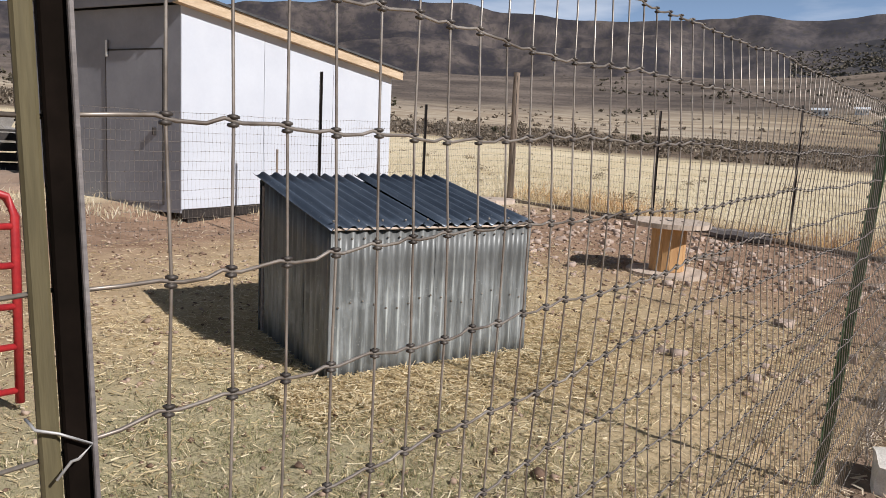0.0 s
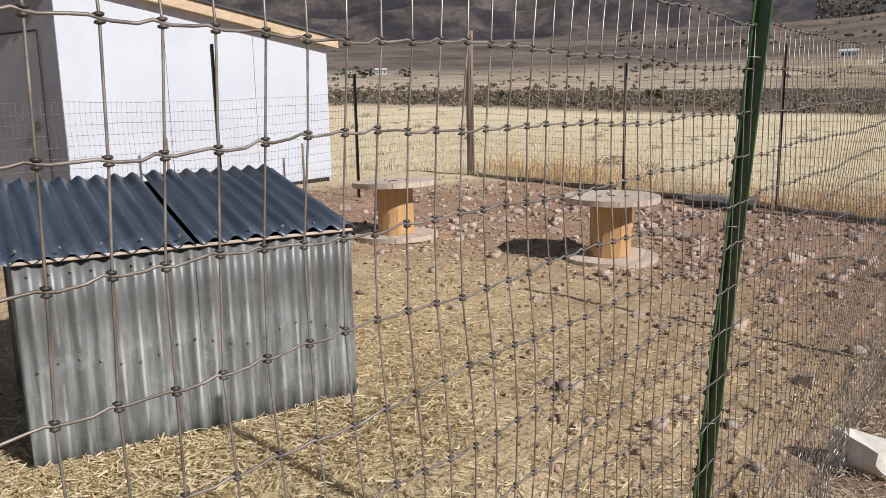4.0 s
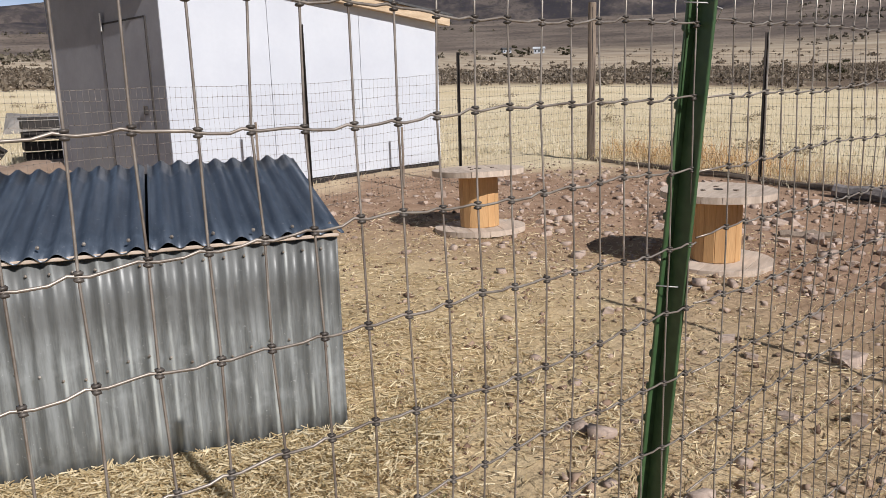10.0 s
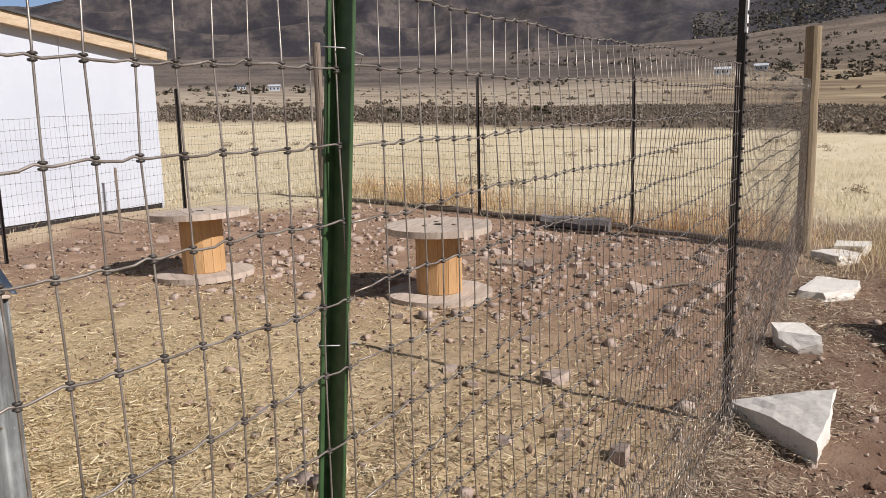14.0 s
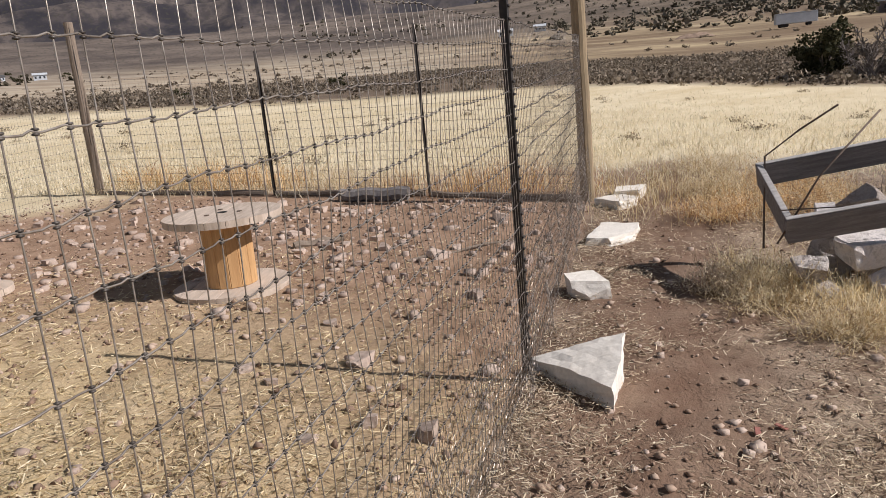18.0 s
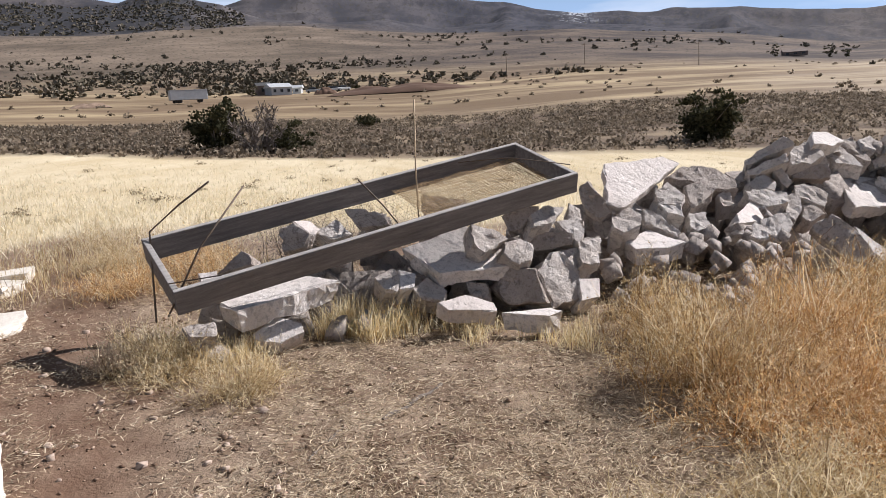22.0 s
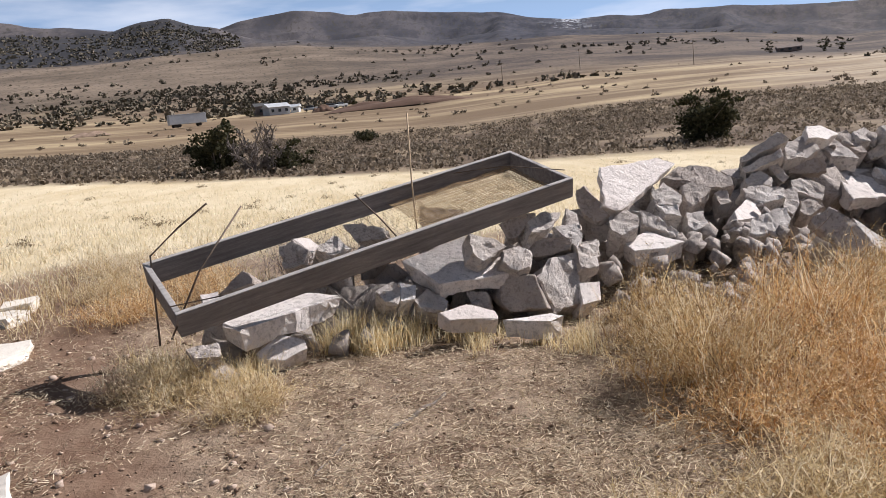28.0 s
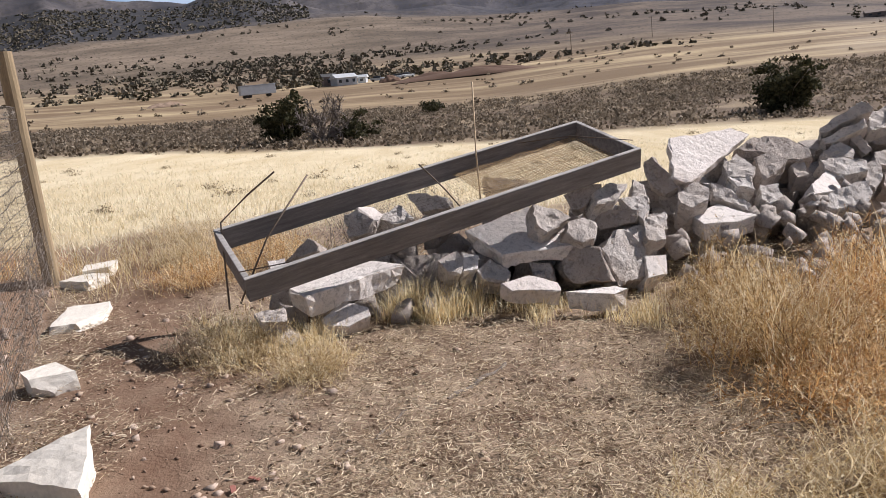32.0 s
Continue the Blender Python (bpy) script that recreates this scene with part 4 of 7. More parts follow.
# ---- rubble ----
def chunk_mesh(kind, seed, cuts=4):
    """A broken block: a slab split along rough sides, or a box with corners knocked off."""
    rnd = random.Random(seed)
    bm = bmesh.new()
    if kind == "slab":
        rim = [(-0.5, -0.5), (0.5, -0.5), (0.5, 0.5), (-0.5, 0.5)]
        rim = [(px + rnd.uniform(-0.02, 0.13) * -math.copysign(1, px), py + rnd.uniform(-0.02, 0.16) * -math.copysign(1, py)) for px, py in rim]
        if rnd.random() < 0.7:
            k = rnd.randrange(4)
            p, q, o = Vector(rim[k]), Vector(rim[(k + 1) % 4]), Vector(rim[k - 1])
            rim[k:k + 1] = [tuple(p.lerp(o, rnd.uniform(0.2, 0.5))), tuple(p.lerp(q, rnd.uniform(0.2, 0.5)))]
        lean = Vector((rnd.uniform(-0.08, 0.08), rnd.uniform(-0.08, 0.08)))
        top = [bm.verts.new((px, py, 0.5)) for px, py in rim]
        low = [bm.verts.new((px * rnd.uniform(0.88, 1.04) + lean.x, py * rnd.uniform(0.88, 1.04) + lean.y, -0.5)) for px, py in rim]
        n = len(rim)
        bm.faces.new(top), bm.faces.new(low[::-1])
        for i in range(n):
            bm.faces.new((low[i], low[(i + 1) % n], top[(i + 1) % n], top[i]))
    else:
        bmesh.ops.create_cube(bm, size=1.0)
        for v in bm.verts:
            v.co += Vector([rnd.uniform(-0.14, 0.14) for _ in range(3)])
        for _ in range(rnd.choice((2, 3, 4))):
            n = Vector((rnd.choice((-1, 1)) * rnd.uniform(0.3, 1), rnd.choice((-1, 1)) * rnd.uniform(0.3, 1), rnd.choice((-1, 1)) * rnd.uniform(0.2, 0.9))).normalized()
            cut = bmesh.ops.bisect_plane(bm, geom=bm.verts[:] + bm.edges[:] + bm.faces[:], plane_co=n * rnd.uniform(0.36, 0.5), plane_no=n, clear_outer=True)
            bmesh.ops.contextual_create(bm, geom=[e for e in cut["geom_cut"] if isinstance(e, bmesh.types.BMEdge)])
    bmesh.ops.triangulate(bm, faces=bm.faces[:])
    if cuts:
        bmesh.ops.subdivide_edges(bm, edges=[e for e in bm.edges if e.calc_length() > 0.3], cuts=cuts, use_grid_fill=True)
        bmesh.ops.triangulate(bm, faces=bm.faces[:])
    bmesh.ops.recalc_face_normals(bm, faces=bm.faces[:])
    o = Vector((seed * 3.7, seed * 1.3, 0))
    for v in bm.verts:
        p = v.co.copy()
        rough = 0.35 if kind == "slab" and abs(p.z) > 0.49 and max(abs(p.x), abs(p.y)) < 0.36 else 1.0
        amp = 1.0 if kind == "slab" else 0.5
        v.co = p + amp * rough * (0.045 * noise.noise_vector(p * 3.1 + o) + 0.042 * noise.noise_vector(p * 9 + o) + 0.012 * noise.noise_vector(p * 23 + o))
    me = bpy.data.meshes.new("concrete_chunk")
    bm.to_mesh(me)
    bm.free()
    return me


LUMPS = [chunk_mesh("lump", i + 1) for i in range(12)]
SLABS = [chunk_mesh("slab", i + 40) for i in range(12)]
SMALL = [chunk_mesh("lump", i + 70, 0) for i in range(8)]
for me in LUMPS + SLABS + SMALL:
    me.materials.append(GREY_CONCRETE)


RECUT = {}


def chunk(me, at, size, turn=(0, 0, 0), label="grey broken concrete chunk on a rubble pile", group="chunks of the rubble pile", mat=None, name="concrete_chunk", cat="rubble"):
    if mat is not None and me.materials[0] != mat:
        key = (me.name, mat.name)
        if key not in RECUT:
            RECUT[key] = me.copy()
            RECUT[key].materials[0] = mat
        me = RECUT[key]
    ob = new(name, me)
    face = Euler([radians(a) for a in turn]).to_quaternion()
    ob.matrix_basis = Matrix.LocRotScale(Vector(at), face, Vector(size))
    return tagged(ob, label, cat, group)


RIDGE = ((6.75, -2.6, 0.33), (7.15, -4.0, 0.55), (7.8, -5.4, 0.70), (8.5, -6.8, 1.0), (9.0, -8.2, 1.2), (9.5, -9.8, 1.3), (9.9, -11.5, 1.2))


def pile_height(x, y):
    ys = [p[1] for p in RIDGE][::-1]
    xr = np.interp(y, ys, [p[0] for p in RIDGE][::-1])
    hr = np.interp(y, ys, [p[2] for p in RIDGE][::-1])
    fade = min(1.0, max(0.0, (y + 12.3) / 0.8)) * min(1.0, max(0.0, (-2.2 - y) / 0.5))
    return max(0.0, hr * (1 - abs(x - xr) / (0.75 + hr))) * fade


# the pieces that stand out: centre of the broad face, its long axis, its normal, its outline, thickness
# tones partly paint the light: PALE on sunlit faces, DARK on shaded ones
PALE = ("pale flat concrete slab lying on the rubble pile", 0)
GREY = ("grey broken concrete block in the rubble pile", 1)
DARK = ("dark brownish broken concrete block in the rubble pile", 2)
SITES = []


def slab(at, along, normal, outline, thick, kind):
    """A broken piece with a given outline: flat face, ragged split sides, chipped rim."""
    label, tone = kind
    k = len(SITES)
    rnd = random.Random(k + 200)
    nz = Vector(normal).normalized()
    ex = (Vector(along) - nz * Vector(along).dot(nz)).normalized()
    ey = nz.cross(ex)
    bm = bmesh.new()
    rim = []
    for a, b in zip(outline, outline[1:] + outline[:1]):
        a, b = Vector(a), Vector(b)
        steps = max(1, int((b - a).length / 0.13))
        for i in range(steps):
            p = a.lerp(b, i / steps)
            rim.append(p * (1.0 if i == 0 else rnd.uniform(0.94, 1.03)))
    chip = 0.010 if tone == 0 else 0.016
    top = [bm.verts.new((p.x * (1 - chip / 0.3), p.y * (1 - chip / 0.3), rnd.uniform(-0.004, 0.004))) for p in rim]
    lip = [bm.verts.new((p.x, p.y, -chip * rnd.uniform(0.6, 1.5))) for p in rim]
    low = [bm.verts.new((p.x * rnd.uniform(0.84, 1.02), p.y * rnd.uniform(0.84, 1.02), -thick * rnd.uniform(0.9, 1.05))) for p in rim]
    n = len(rim)
    for a, b in ((top, lip), (lip, low)):
        for i in range(n):
            bm.faces.new((b[i], b[(i + 1) % n], a[(i + 1) % n], a[i]))
    bm.faces.new(top), bm.faces.new(low[::-1])
    bmesh.ops.triangulate(bm, faces=bm.faces[:])
    for _ in range(2):
        bmesh.ops.subdivide_edges(bm, edges=[e for e in bm.edges if e.calc_length() > 0.075], cuts=1)
        bmesh.ops.triangulate(bm, faces=bm.faces[:])
    bmesh.ops.recalc_face_normals(bm, faces=bm.faces[:])
    o = Vector((k * 3.7, k * 1.3, 0))
    for v in bm.verts:
        flat = 0.35 if tone == 0 and v.co.z > -0.008 else 1.0
        p = v.co.copy()
        v.co = p + flat * (0.012 * noise.noise_vector(p * 6 + o) + (0.011 if tone == 0 else 0.018) * noise.noise_vector(p * 19 + o) + 0.011 * noise.noise_vector(p * 52 + o))
    me = bpy.data.meshes.new("concrete_slab" if tone == 0 else "concrete_chunk")
    bm.to_mesh(me)
    bm.free()
    me.materials.append((CONCRETE, GREY_CONCRETE, BROWN_CONCRETE)[tone])
    ob = new(me.name, me)
    ob.matrix_basis = Matrix(((ex.x, ey.x, nz.x, at[0]), (ex.y, ey.y, nz.y, at[1]), (ex.z, ey.z, nz.z, at[2]), (0, 0, 0, 1)))
    SITES.append((Vector(at), nz, max(Vector(p).length for p in outline), thick))
    return tagged(ob, label, "rubble", "chunks of the rubble pile")


slab((6.27, -2.48, 0.31), (0.39, -0.92, 0.01), (-0.15, -0.05, 0.99), [(-0.32, -0.22), (0.46, 0.0), (0.25, 0.23), (-0.38, -0.0)], 0.15, PALE)
slab((6.1, -2.49, 0.08), (-0.17, 0.99, -0.0), (-0.6, -0.1, 0.8), [(0.15, 0.05), (-0.0, 0.09), (-0.16, 0.03), (-0.16, -0.04), (-0.01, -0.12), (0.17, -0.0)], 0.15, PALE)
slab((6.71, -3.74, 0.36), (0.9, -0.31, 0.31), (-0.35, -0.1, 0.93), [(-0.28, 0.07), (-0.22, -0.06), (-0.01, -0.41), (0.52, 0.0), (-0.01, 0.4)], 0.12, PALE)
slab((6.62, -3.98, 0.49), (0.27, -0.95, -0.15), (-0.7, -0.3, 0.65), [(-0.13, -0.05), (-0.06, -0.14), (0.17, 0.0), (0.13, 0.07), (-0.11, 0.12)], 0.2, GREY)
slab((6.62, -4.21, 0.38), (0.53, -0.84, 0.14), (-0.65, -0.3, 0.7), [(-0.14, 0.03), (-0.08, -0.11), (0.03, -0.12), (0.16, -0.0), (0.08, 0.09), (-0.06, 0.11)], 0.25, GREY)
slab((6.95, -4.53, 0.38), (0.32, 0.9, 0.3), (-0.91, 0.2, 0.35), [(0.09, 0.12), (-0.18, -0.01), (-0.16, -0.11), (0.25, 0.0)], 0.2, DARK)
slab((6.55, -4.16, 0.14), (-0.41, -0.79, -0.45), (-0.9, 0.3, 0.3), [(-0.08, -0.11), (0.02, -0.16), (0.27, 0.0), (0.07, 0.17), (-0.13, 0.09), (-0.15, 0.02)], 0.25, DARK)
slab((6.75, -4.59, 0.14), (-0.63, 0.5, -0.59), (-0.77, -0.31, 0.56), [(0.32, 0.0), (0.05, 0.26), (-0.06, 0.12), (-0.32, 0.02), (-0.1, -0.18), (0.11, -0.23)], 0.35, GREY)
slab((6.7, -4.76, 0.03), (0.67, -0.68, 0.28), (-0.62, -0.31, 0.72), [(-0.17, -0.02), (-0.01, -0.1), (0.17, -0.0), (-0.0, 0.11)], 0.2, PALE)
slab((6.2, -4.25, 0.02), (-0.07, 0.99, 0.09), (-0.15, -0.1, 0.98), [(-0.04, 0.08), (-0.16, -0.01), (-0.09, -0.07), (0.29, -0.0)], 0.14, PALE)
slab((6.25, -3.76, 0.11), (-0.12, 0.98, 0.16), (-0.4, -0.2, 0.9), [(0.16, 0.08), (-0.19, 0.06), (-0.19, -0.03), (0.0, -0.11), (0.22, 0.0)], 0.12, PALE)
slab((6.45, -3.24, 0.28), (0.7, -0.25, 0.67), (-0.7, -0.1, 0.7), [(-0.09, 0.02), (-0.08, -0.07), (0.07, -0.06), (0.11, -0.0), (-0.01, 0.1)], 0.2, GREY)
slab((6.5, -3.37, 0.26), (-0.74, 0.54, -0.4), (-0.62, -0.31, 0.72), [(0.11, 0.0), (0.03, 0.07), (-0.09, 0.02), (-0.04, -0.09)], 0.2, PALE)
slab((6.45, -3.52, 0.18), (0.05, -0.99, -0.09), (-0.7, -0.1, 0.7), [(-0.09, -0.05), (0.1, -0.09), (0.13, 0.0), (-0.02, 0.12), (-0.12, 0.03)], 0.2, GREY)
slab((6.55, -3.88, 0.13), (0.44, 0.72, 0.54), (-0.89, 0.25, 0.38), [(0.01, 0.07), (-0.1, 0.0), (-0.03, -0.07), (0.11, -0.0)], 0.2, DARK)
slab((7.0, -4.51, 0.57), (0.57, -0.81, 0.13), (-0.6, -0.3, 0.75), [(-0.18, -0.05), (-0.01, -0.09), (0.23, -0.0), (0.08, 0.09), (-0.12, 0.05)], 0.2, GREY)
slab((7.0, -4.29, 0.57), (-0.07, -0.9, 0.42), (-0.89, 0.25, 0.38), [(-0.12, -0.06), (-0.04, -0.09), (0.18, 0.0), (0.07, 0.08), (-0.09, 0.07)], 0.2, DARK)
slab((7.0, -4.74, 0.44), (0.46, 0.8, 0.38), (-0.6, -0.03, 0.8), [(-0.09, 0.13), (-0.09, 0.01), (0.01, -0.14), (0.16, -0.0)], 0.2, GREY)
slab((6.9, -4.83, 0.27), (0.71, -0.61, 0.35), (-0.62, -0.31, 0.72), [(-0.18, -0.0), (-0.06, -0.12), (0.22, 0.0), (0.03, 0.12)], 0.25, GREY)
slab((6.3, -2.26, 0.52), (0.08, 0.91, -0.41), (-0.81, 0.3, 0.51), [(-0.06, 0.06), (-0.09, 0.01), (-0.05, -0.07), (0.19, -0.0)], 0.15, DARK)
slab((6.7, -2.59, 0.6), (-0.15, 0.63, -0.76), (-0.89, 0.25, 0.38), [(0.13, 0.0), (0.01, 0.12), (-0.08, 0.09), (-0.08, -0.08), (0.01, -0.12)], 0.2, DARK)
slab((6.8, -2.7, 0.65), (-0.04, 0.9, 0.43), (-0.41, -0.41, 0.82), [(-0.05, 0.1), (-0.08, -0.02), (0.01, -0.09), (0.12, 0.0)], 0.15, PALE)
slab((6.95, -3.14, 0.66), (0.4, 0.84, 0.37), (-0.89, 0.25, 0.38), [(0.05, 0.1), (-0.16, -0.01), (-0.1, -0.08), (0.22, 0.0)], 0.2, DARK)
slab((7.3, -3.75, 0.7), (0.39, 0.86, 0.32), (-0.6, -0.03, 0.8), [(0.09, 0.11), (-0.13, 0.0), (-0.16, -0.11), (0.2, -0.0)], 0.2, DARK)
slab((6.85, -2.86, 0.6), (0.04, 1.0, 0.07), (-0.6, -0.03, 0.8), [(0.01, 0.1), (-0.14, 0.03), (-0.02, -0.13), (0.14, 0.0)], 0.2, GREY)
slab((5.78, -2.07, 0.22), (0.17, 0.96, 0.21), (-0.5, -0.1, 0.86), [(0.04, 0.06), (-0.1, 0.01), (-0.05, -0.08), (0.11, 0.0)], 0.1, DARK)
slab((6.05, -2.1, 0.49), (0.22, 0.95, 0.24), (-0.5, -0.1, 0.86), [(0.02, 0.06), (-0.06, 0.0), (-0.03, -0.06), (0.07, -0.0)], 0.15, PALE)
slab((7.92, -5.61, 0.72), (0.56, -0.82, 0.09), (-0.5, -0.25, 0.83), [(-0.65, -0.16), (-0.54, -0.28), (0.72, -0.0), (0.63, 0.15), (-0.16, 0.28)], 0.1, PALE)
slab((8.71, -7.38, 0.82), (0.03, 0.88, -0.47), (-0.81, 0.3, 0.51), [(0.32, 0.0), (-0.2, 0.08), (-0.24, 0.06), (-0.18, -0.06), (0.29, -0.07)], 0.45, GREY)
slab((8.62, -7.29, 0.67), (0.23, 0.95, -0.21), (-0.81, 0.3, 0.51), [(0.2, 0.08), (-0.22, 0.0), (-0.21, -0.08), (0.23, 0.0)], 0.45, GREY)
slab((9.07, -8.71, 0.26), (0.66, -0.74, 0.09), (-0.45, -0.3, 0.84), [(-0.66, -0.07), (0.05, -0.32), (0.67, 0.0), (-0.06, 0.39)], 0.16, PALE)
slab((7.56, -7.39, 0.07), (-0.49, -0.66, -0.57), (-0.86, 0.25, 0.45), [(-0.16, -0.09), (0.14, -0.15), (0.46, 0.0), (0.02, 0.15), (-0.19, 0.15), (-0.26, -0.06)], 0.15, DARK)
slab((7.75, -7.92, -0.14), (-0.17, -0.84, -0.52), (-0.72, -0.25, 0.64), [(-0.15, -0.03), (0.1, -0.14), (0.33, 0.0), (-0.28, 0.17)], 0.15, PALE)
slab((8.01, -8.54, -0.26), (-0.12, -0.9, -0.41), (-0.72, -0.2, 0.66), [(-0.27, -0.01), (0.18, -0.11), (0.33, 0.0), (-0.24, 0.12)], 0.12, PALE)
slab((7.99, -6.77, 0.28), (-0.75, 0.66, -0.04), (-0.4, -0.4, 0.82), [(0.49, 0.0), (-0.09, 0.12), (-0.33, 0.09), (-0.36, -0.12), (0.28, -0.09)], 0.2, PALE)
slab((7.69, -6.78, 0.2), (-0.16, 0.99, -0.02), (-0.7, -0.1, 0.7), [(0.18, 0.12), (-0.13, 0.1), (-0.25, 0.0), (-0.28, -0.14), (0.06, -0.09), (0.43, -0.0)], 0.2, GREY)
slab((7.36, -5.52, 0.22), (0.04, -0.99, -0.09), (-0.3, -0.1, 0.95), [(-0.2, -0.14), (0.08, -0.12), (0.31, 0.0), (0.06, 0.23), (-0.24, 0.03)], 0.16, PALE)
slab((7.36, -5.3, 0.42), (0.74, -0.39, 0.54), (-0.6, -0.03, 0.8), [(-0.13, 0.1), (-0.17, 0.01), (-0.04, -0.13), (0.14, -0.11), (0.18, -0.0), (0.01, 0.12)], 0.3, GREY)
slab((7.59, -5.68, 0.35), (-0.6, -0.52, -0.6), (-0.71, 0.0, 0.71), [(-0.08, -0.11), (0.22, 0.0), (0.2, 0.07), (-0.15, 0.04), (-0.19, -0.0)], 0.12, GREY)
slab((7.84, -5.89, 0.54), (0.78, -0.25, 0.57), (-0.6, -0.03, 0.8), [(-0.15, 0.11), (-0.11, -0.11), (0.05, -0.14), (0.2, -0.0), (0.01, 0.14)], 0.25, GREY)
slab((8.03, -6.25, 0.52), (-0.65, 0.6, -0.46), (-0.6, -0.03, 0.8), [(0.24, 0.0), (0.08, 0.09), (-0.14, 0.13), (-0.14, -0.07), (-0.03, -0.14)], 0.25, DARK)
slab((8.34, -6.47, 0.62), (0.07, 0.99, 0.09), (-0.6, -0.03, 0.8), [(0.19, 0.05), (-0.05, 0.17), (-0.3, 0.15), (-0.3, -0.0), (-0.12, -0.18), (0.2, -0.18), (0.4, -0.0)], 0.35, DARK)
slab((8.15, -6.59, 0.42), (0.68, -0.56, 0.49), (-0.6, -0.03, 0.8), [(-0.15, 0.01), (-0.04, -0.09), (0.16, -0.0), (0.03, 0.08)], 0.2, GREY)
slab((7.7, -6.1, 0.3), (0.61, -0.66, 0.43), (-0.6, -0.03, 0.8), [(-0.11, 0.05), (-0.12, -0.05), (0.01, -0.12), (0.17, 0.0), (0.05, 0.12)], 0.25, GREY)
slab((7.68, -5.85, 0.43), (0.54, 0.73, 0.43), (-0.6, -0.03, 0.8), [(0.02, 0.09), (-0.12, 0.01), (-0.03, -0.09), (0.13, -0.0)], 0.2, GREY)
slab((8.54, -7.18, 0.5), (-0.35, 0.91, -0.23), (-0.6, -0.03, 0.8), [(0.18, 0.0), (-0.04, 0.13), (-0.16, 0.05), (-0.11, -0.09), (0.13, -0.09)], 0.2, GREY)
slab((8.64, -7.46, 0.54), (0.44, 0.7, 0.56), (-0.89, 0.25, 0.38), [(-0.09, 0.08), (-0.11, -0.0), (0.07, -0.08), (0.13, 0.0)], 0.2, GREY)
slab((8.3, -7.09, 0.39), (0.16, -0.98, 0.09), (-0.6, -0.03, 0.8), [(-0.19, -0.0), (-0.07, -0.12), (0.17, -0.13), (0.25, 0.0), (0.02, 0.12), (-0.18, 0.13)], 0.22, GREY)
slab((8.77, -7.85, 0.55), (-0.39, -0.86, -0.34), (-0.89, 0.25, 0.38), [(-0.14, -0.13), (0.21, 0.0), (0.14, 0.14), (-0.21, -0.01)], 0.25, DARK)
slab((8.58, -7.72, 0.36), (-0.76, -0.29, -0.58), (-0.6, -0.03, 0.8), [(-0.0, -0.18), (0.24, -0.0), (0.07, 0.2), (-0.14, 0.05), (-0.16, -0.07)], 0.2, GREY)
slab((8.31, -7.38, 0.28), (0.65, -0.6, 0.47), (-0.6, -0.03, 0.8), [(-0.2, 0.02), (-0.21, -0.06), (0.04, -0.09), (0.25, 0.0), (0.11, 0.13)], 0.22, GREY)
slab((8.39, -7.62, 0.19), (0.65, -0.6, 0.47), (-0.6, -0.03, 0.8), [(-0.13, 0.06), (-0.16, -0.02), (0.04, -0.13), (0.18, 0.0), (0.07, 0.09)], 0.2, DARK)
slab((8.87, -7.84, 0.73), (-0.45, 0.84, -0.31), (-0.6, -0.03, 0.8), [(0.29, -0.0), (0.08, 0.13), (-0.2, 0.14), (-0.24, -0.1), (0.08, -0.17)], 0.3, GREY)
slab((9.11, -8.24, 0.87), (-0.64, 0.77, -0.07), (-0.45, -0.3, 0.84), [(0.4, 0.0), (0.1, 0.12), (-0.29, 0.12), (-0.25, -0.08), (0.03, -0.16)], 0.15, PALE)
slab((9.2, -8.51, 0.65), (0.51, 0.76, 0.41), (-0.6, -0.03, 0.8), [(0.04, 0.17), (-0.24, 0.05), (-0.15, -0.04), (0.08, -0.18), (0.27, 0.0)], 0.2, GREY)
slab((9.33, -8.76, 0.71), (-0.77, -0.23, -0.59), (-0.6, -0.03, 0.8), [(0.1, -0.13), (0.24, 0.0), (0.05, 0.12), (-0.2, 0.09), (-0.19, -0.08)], 0.2, DARK)
slab((9.45, -9.0, 0.77), (0.8, -0.56, 0.23), (-0.45, -0.3, 0.84), [(-0.23, 0.05), (-0.18, -0.08), (0.21, -0.11), (0.29, 0.0), (-0.09, 0.13)], 0.2, GREY)
slab((9.69, -9.76, 0.74), (-0.13, 0.98, 0.17), (-0.52, -0.21, 0.83), [(0.32, 0.24), (-0.13, 0.13), (-0.4, -0.14), (-0.25, -0.23), (0.46, 0.0)], 0.2, GREY)
slab((9.39, -9.13, 0.55), (0.1, -0.71, 0.69), (-0.89, 0.25, 0.38), [(-0.13, 0.01), (0.06, -0.1), (0.14, 0.0), (-0.06, 0.09)], 0.2, GREY)
slab((9.37, -9.39, 0.41), (0.38, 0.87, 0.32), (-0.89, 0.25, 0.38), [(0.09, 0.11), (-0.19, 0.05), (-0.15, -0.16), (0.25, -0.0)], 0.25, DARK)
slab((9.72, -10.25, 0.58), (-0.64, 0.76, -0.07), (-0.45, -0.3, 0.84), [(0.71, -0.0), (-0.63, 0.08), (-0.69, 0.01), (0.61, -0.09)], 0.12, PALE)
slab((9.6, -10.24, 0.28), (0.79, 0.1, 0.6), (-0.6, -0.03, 0.8), [(-0.02, 0.14), (-0.18, -0.0), (-0.01, -0.14), (0.22, -0.0)], 0.25, GREY)
slab((9.41, -9.85, 0.15), (-0.79, -0.16, -0.6), (-0.6, -0.03, 0.8), [(-0.0, -0.16), (0.2, 0.0), (0.11, 0.14), (-0.16, 0.09), (-0.14, -0.07)], 0.2, GREY)
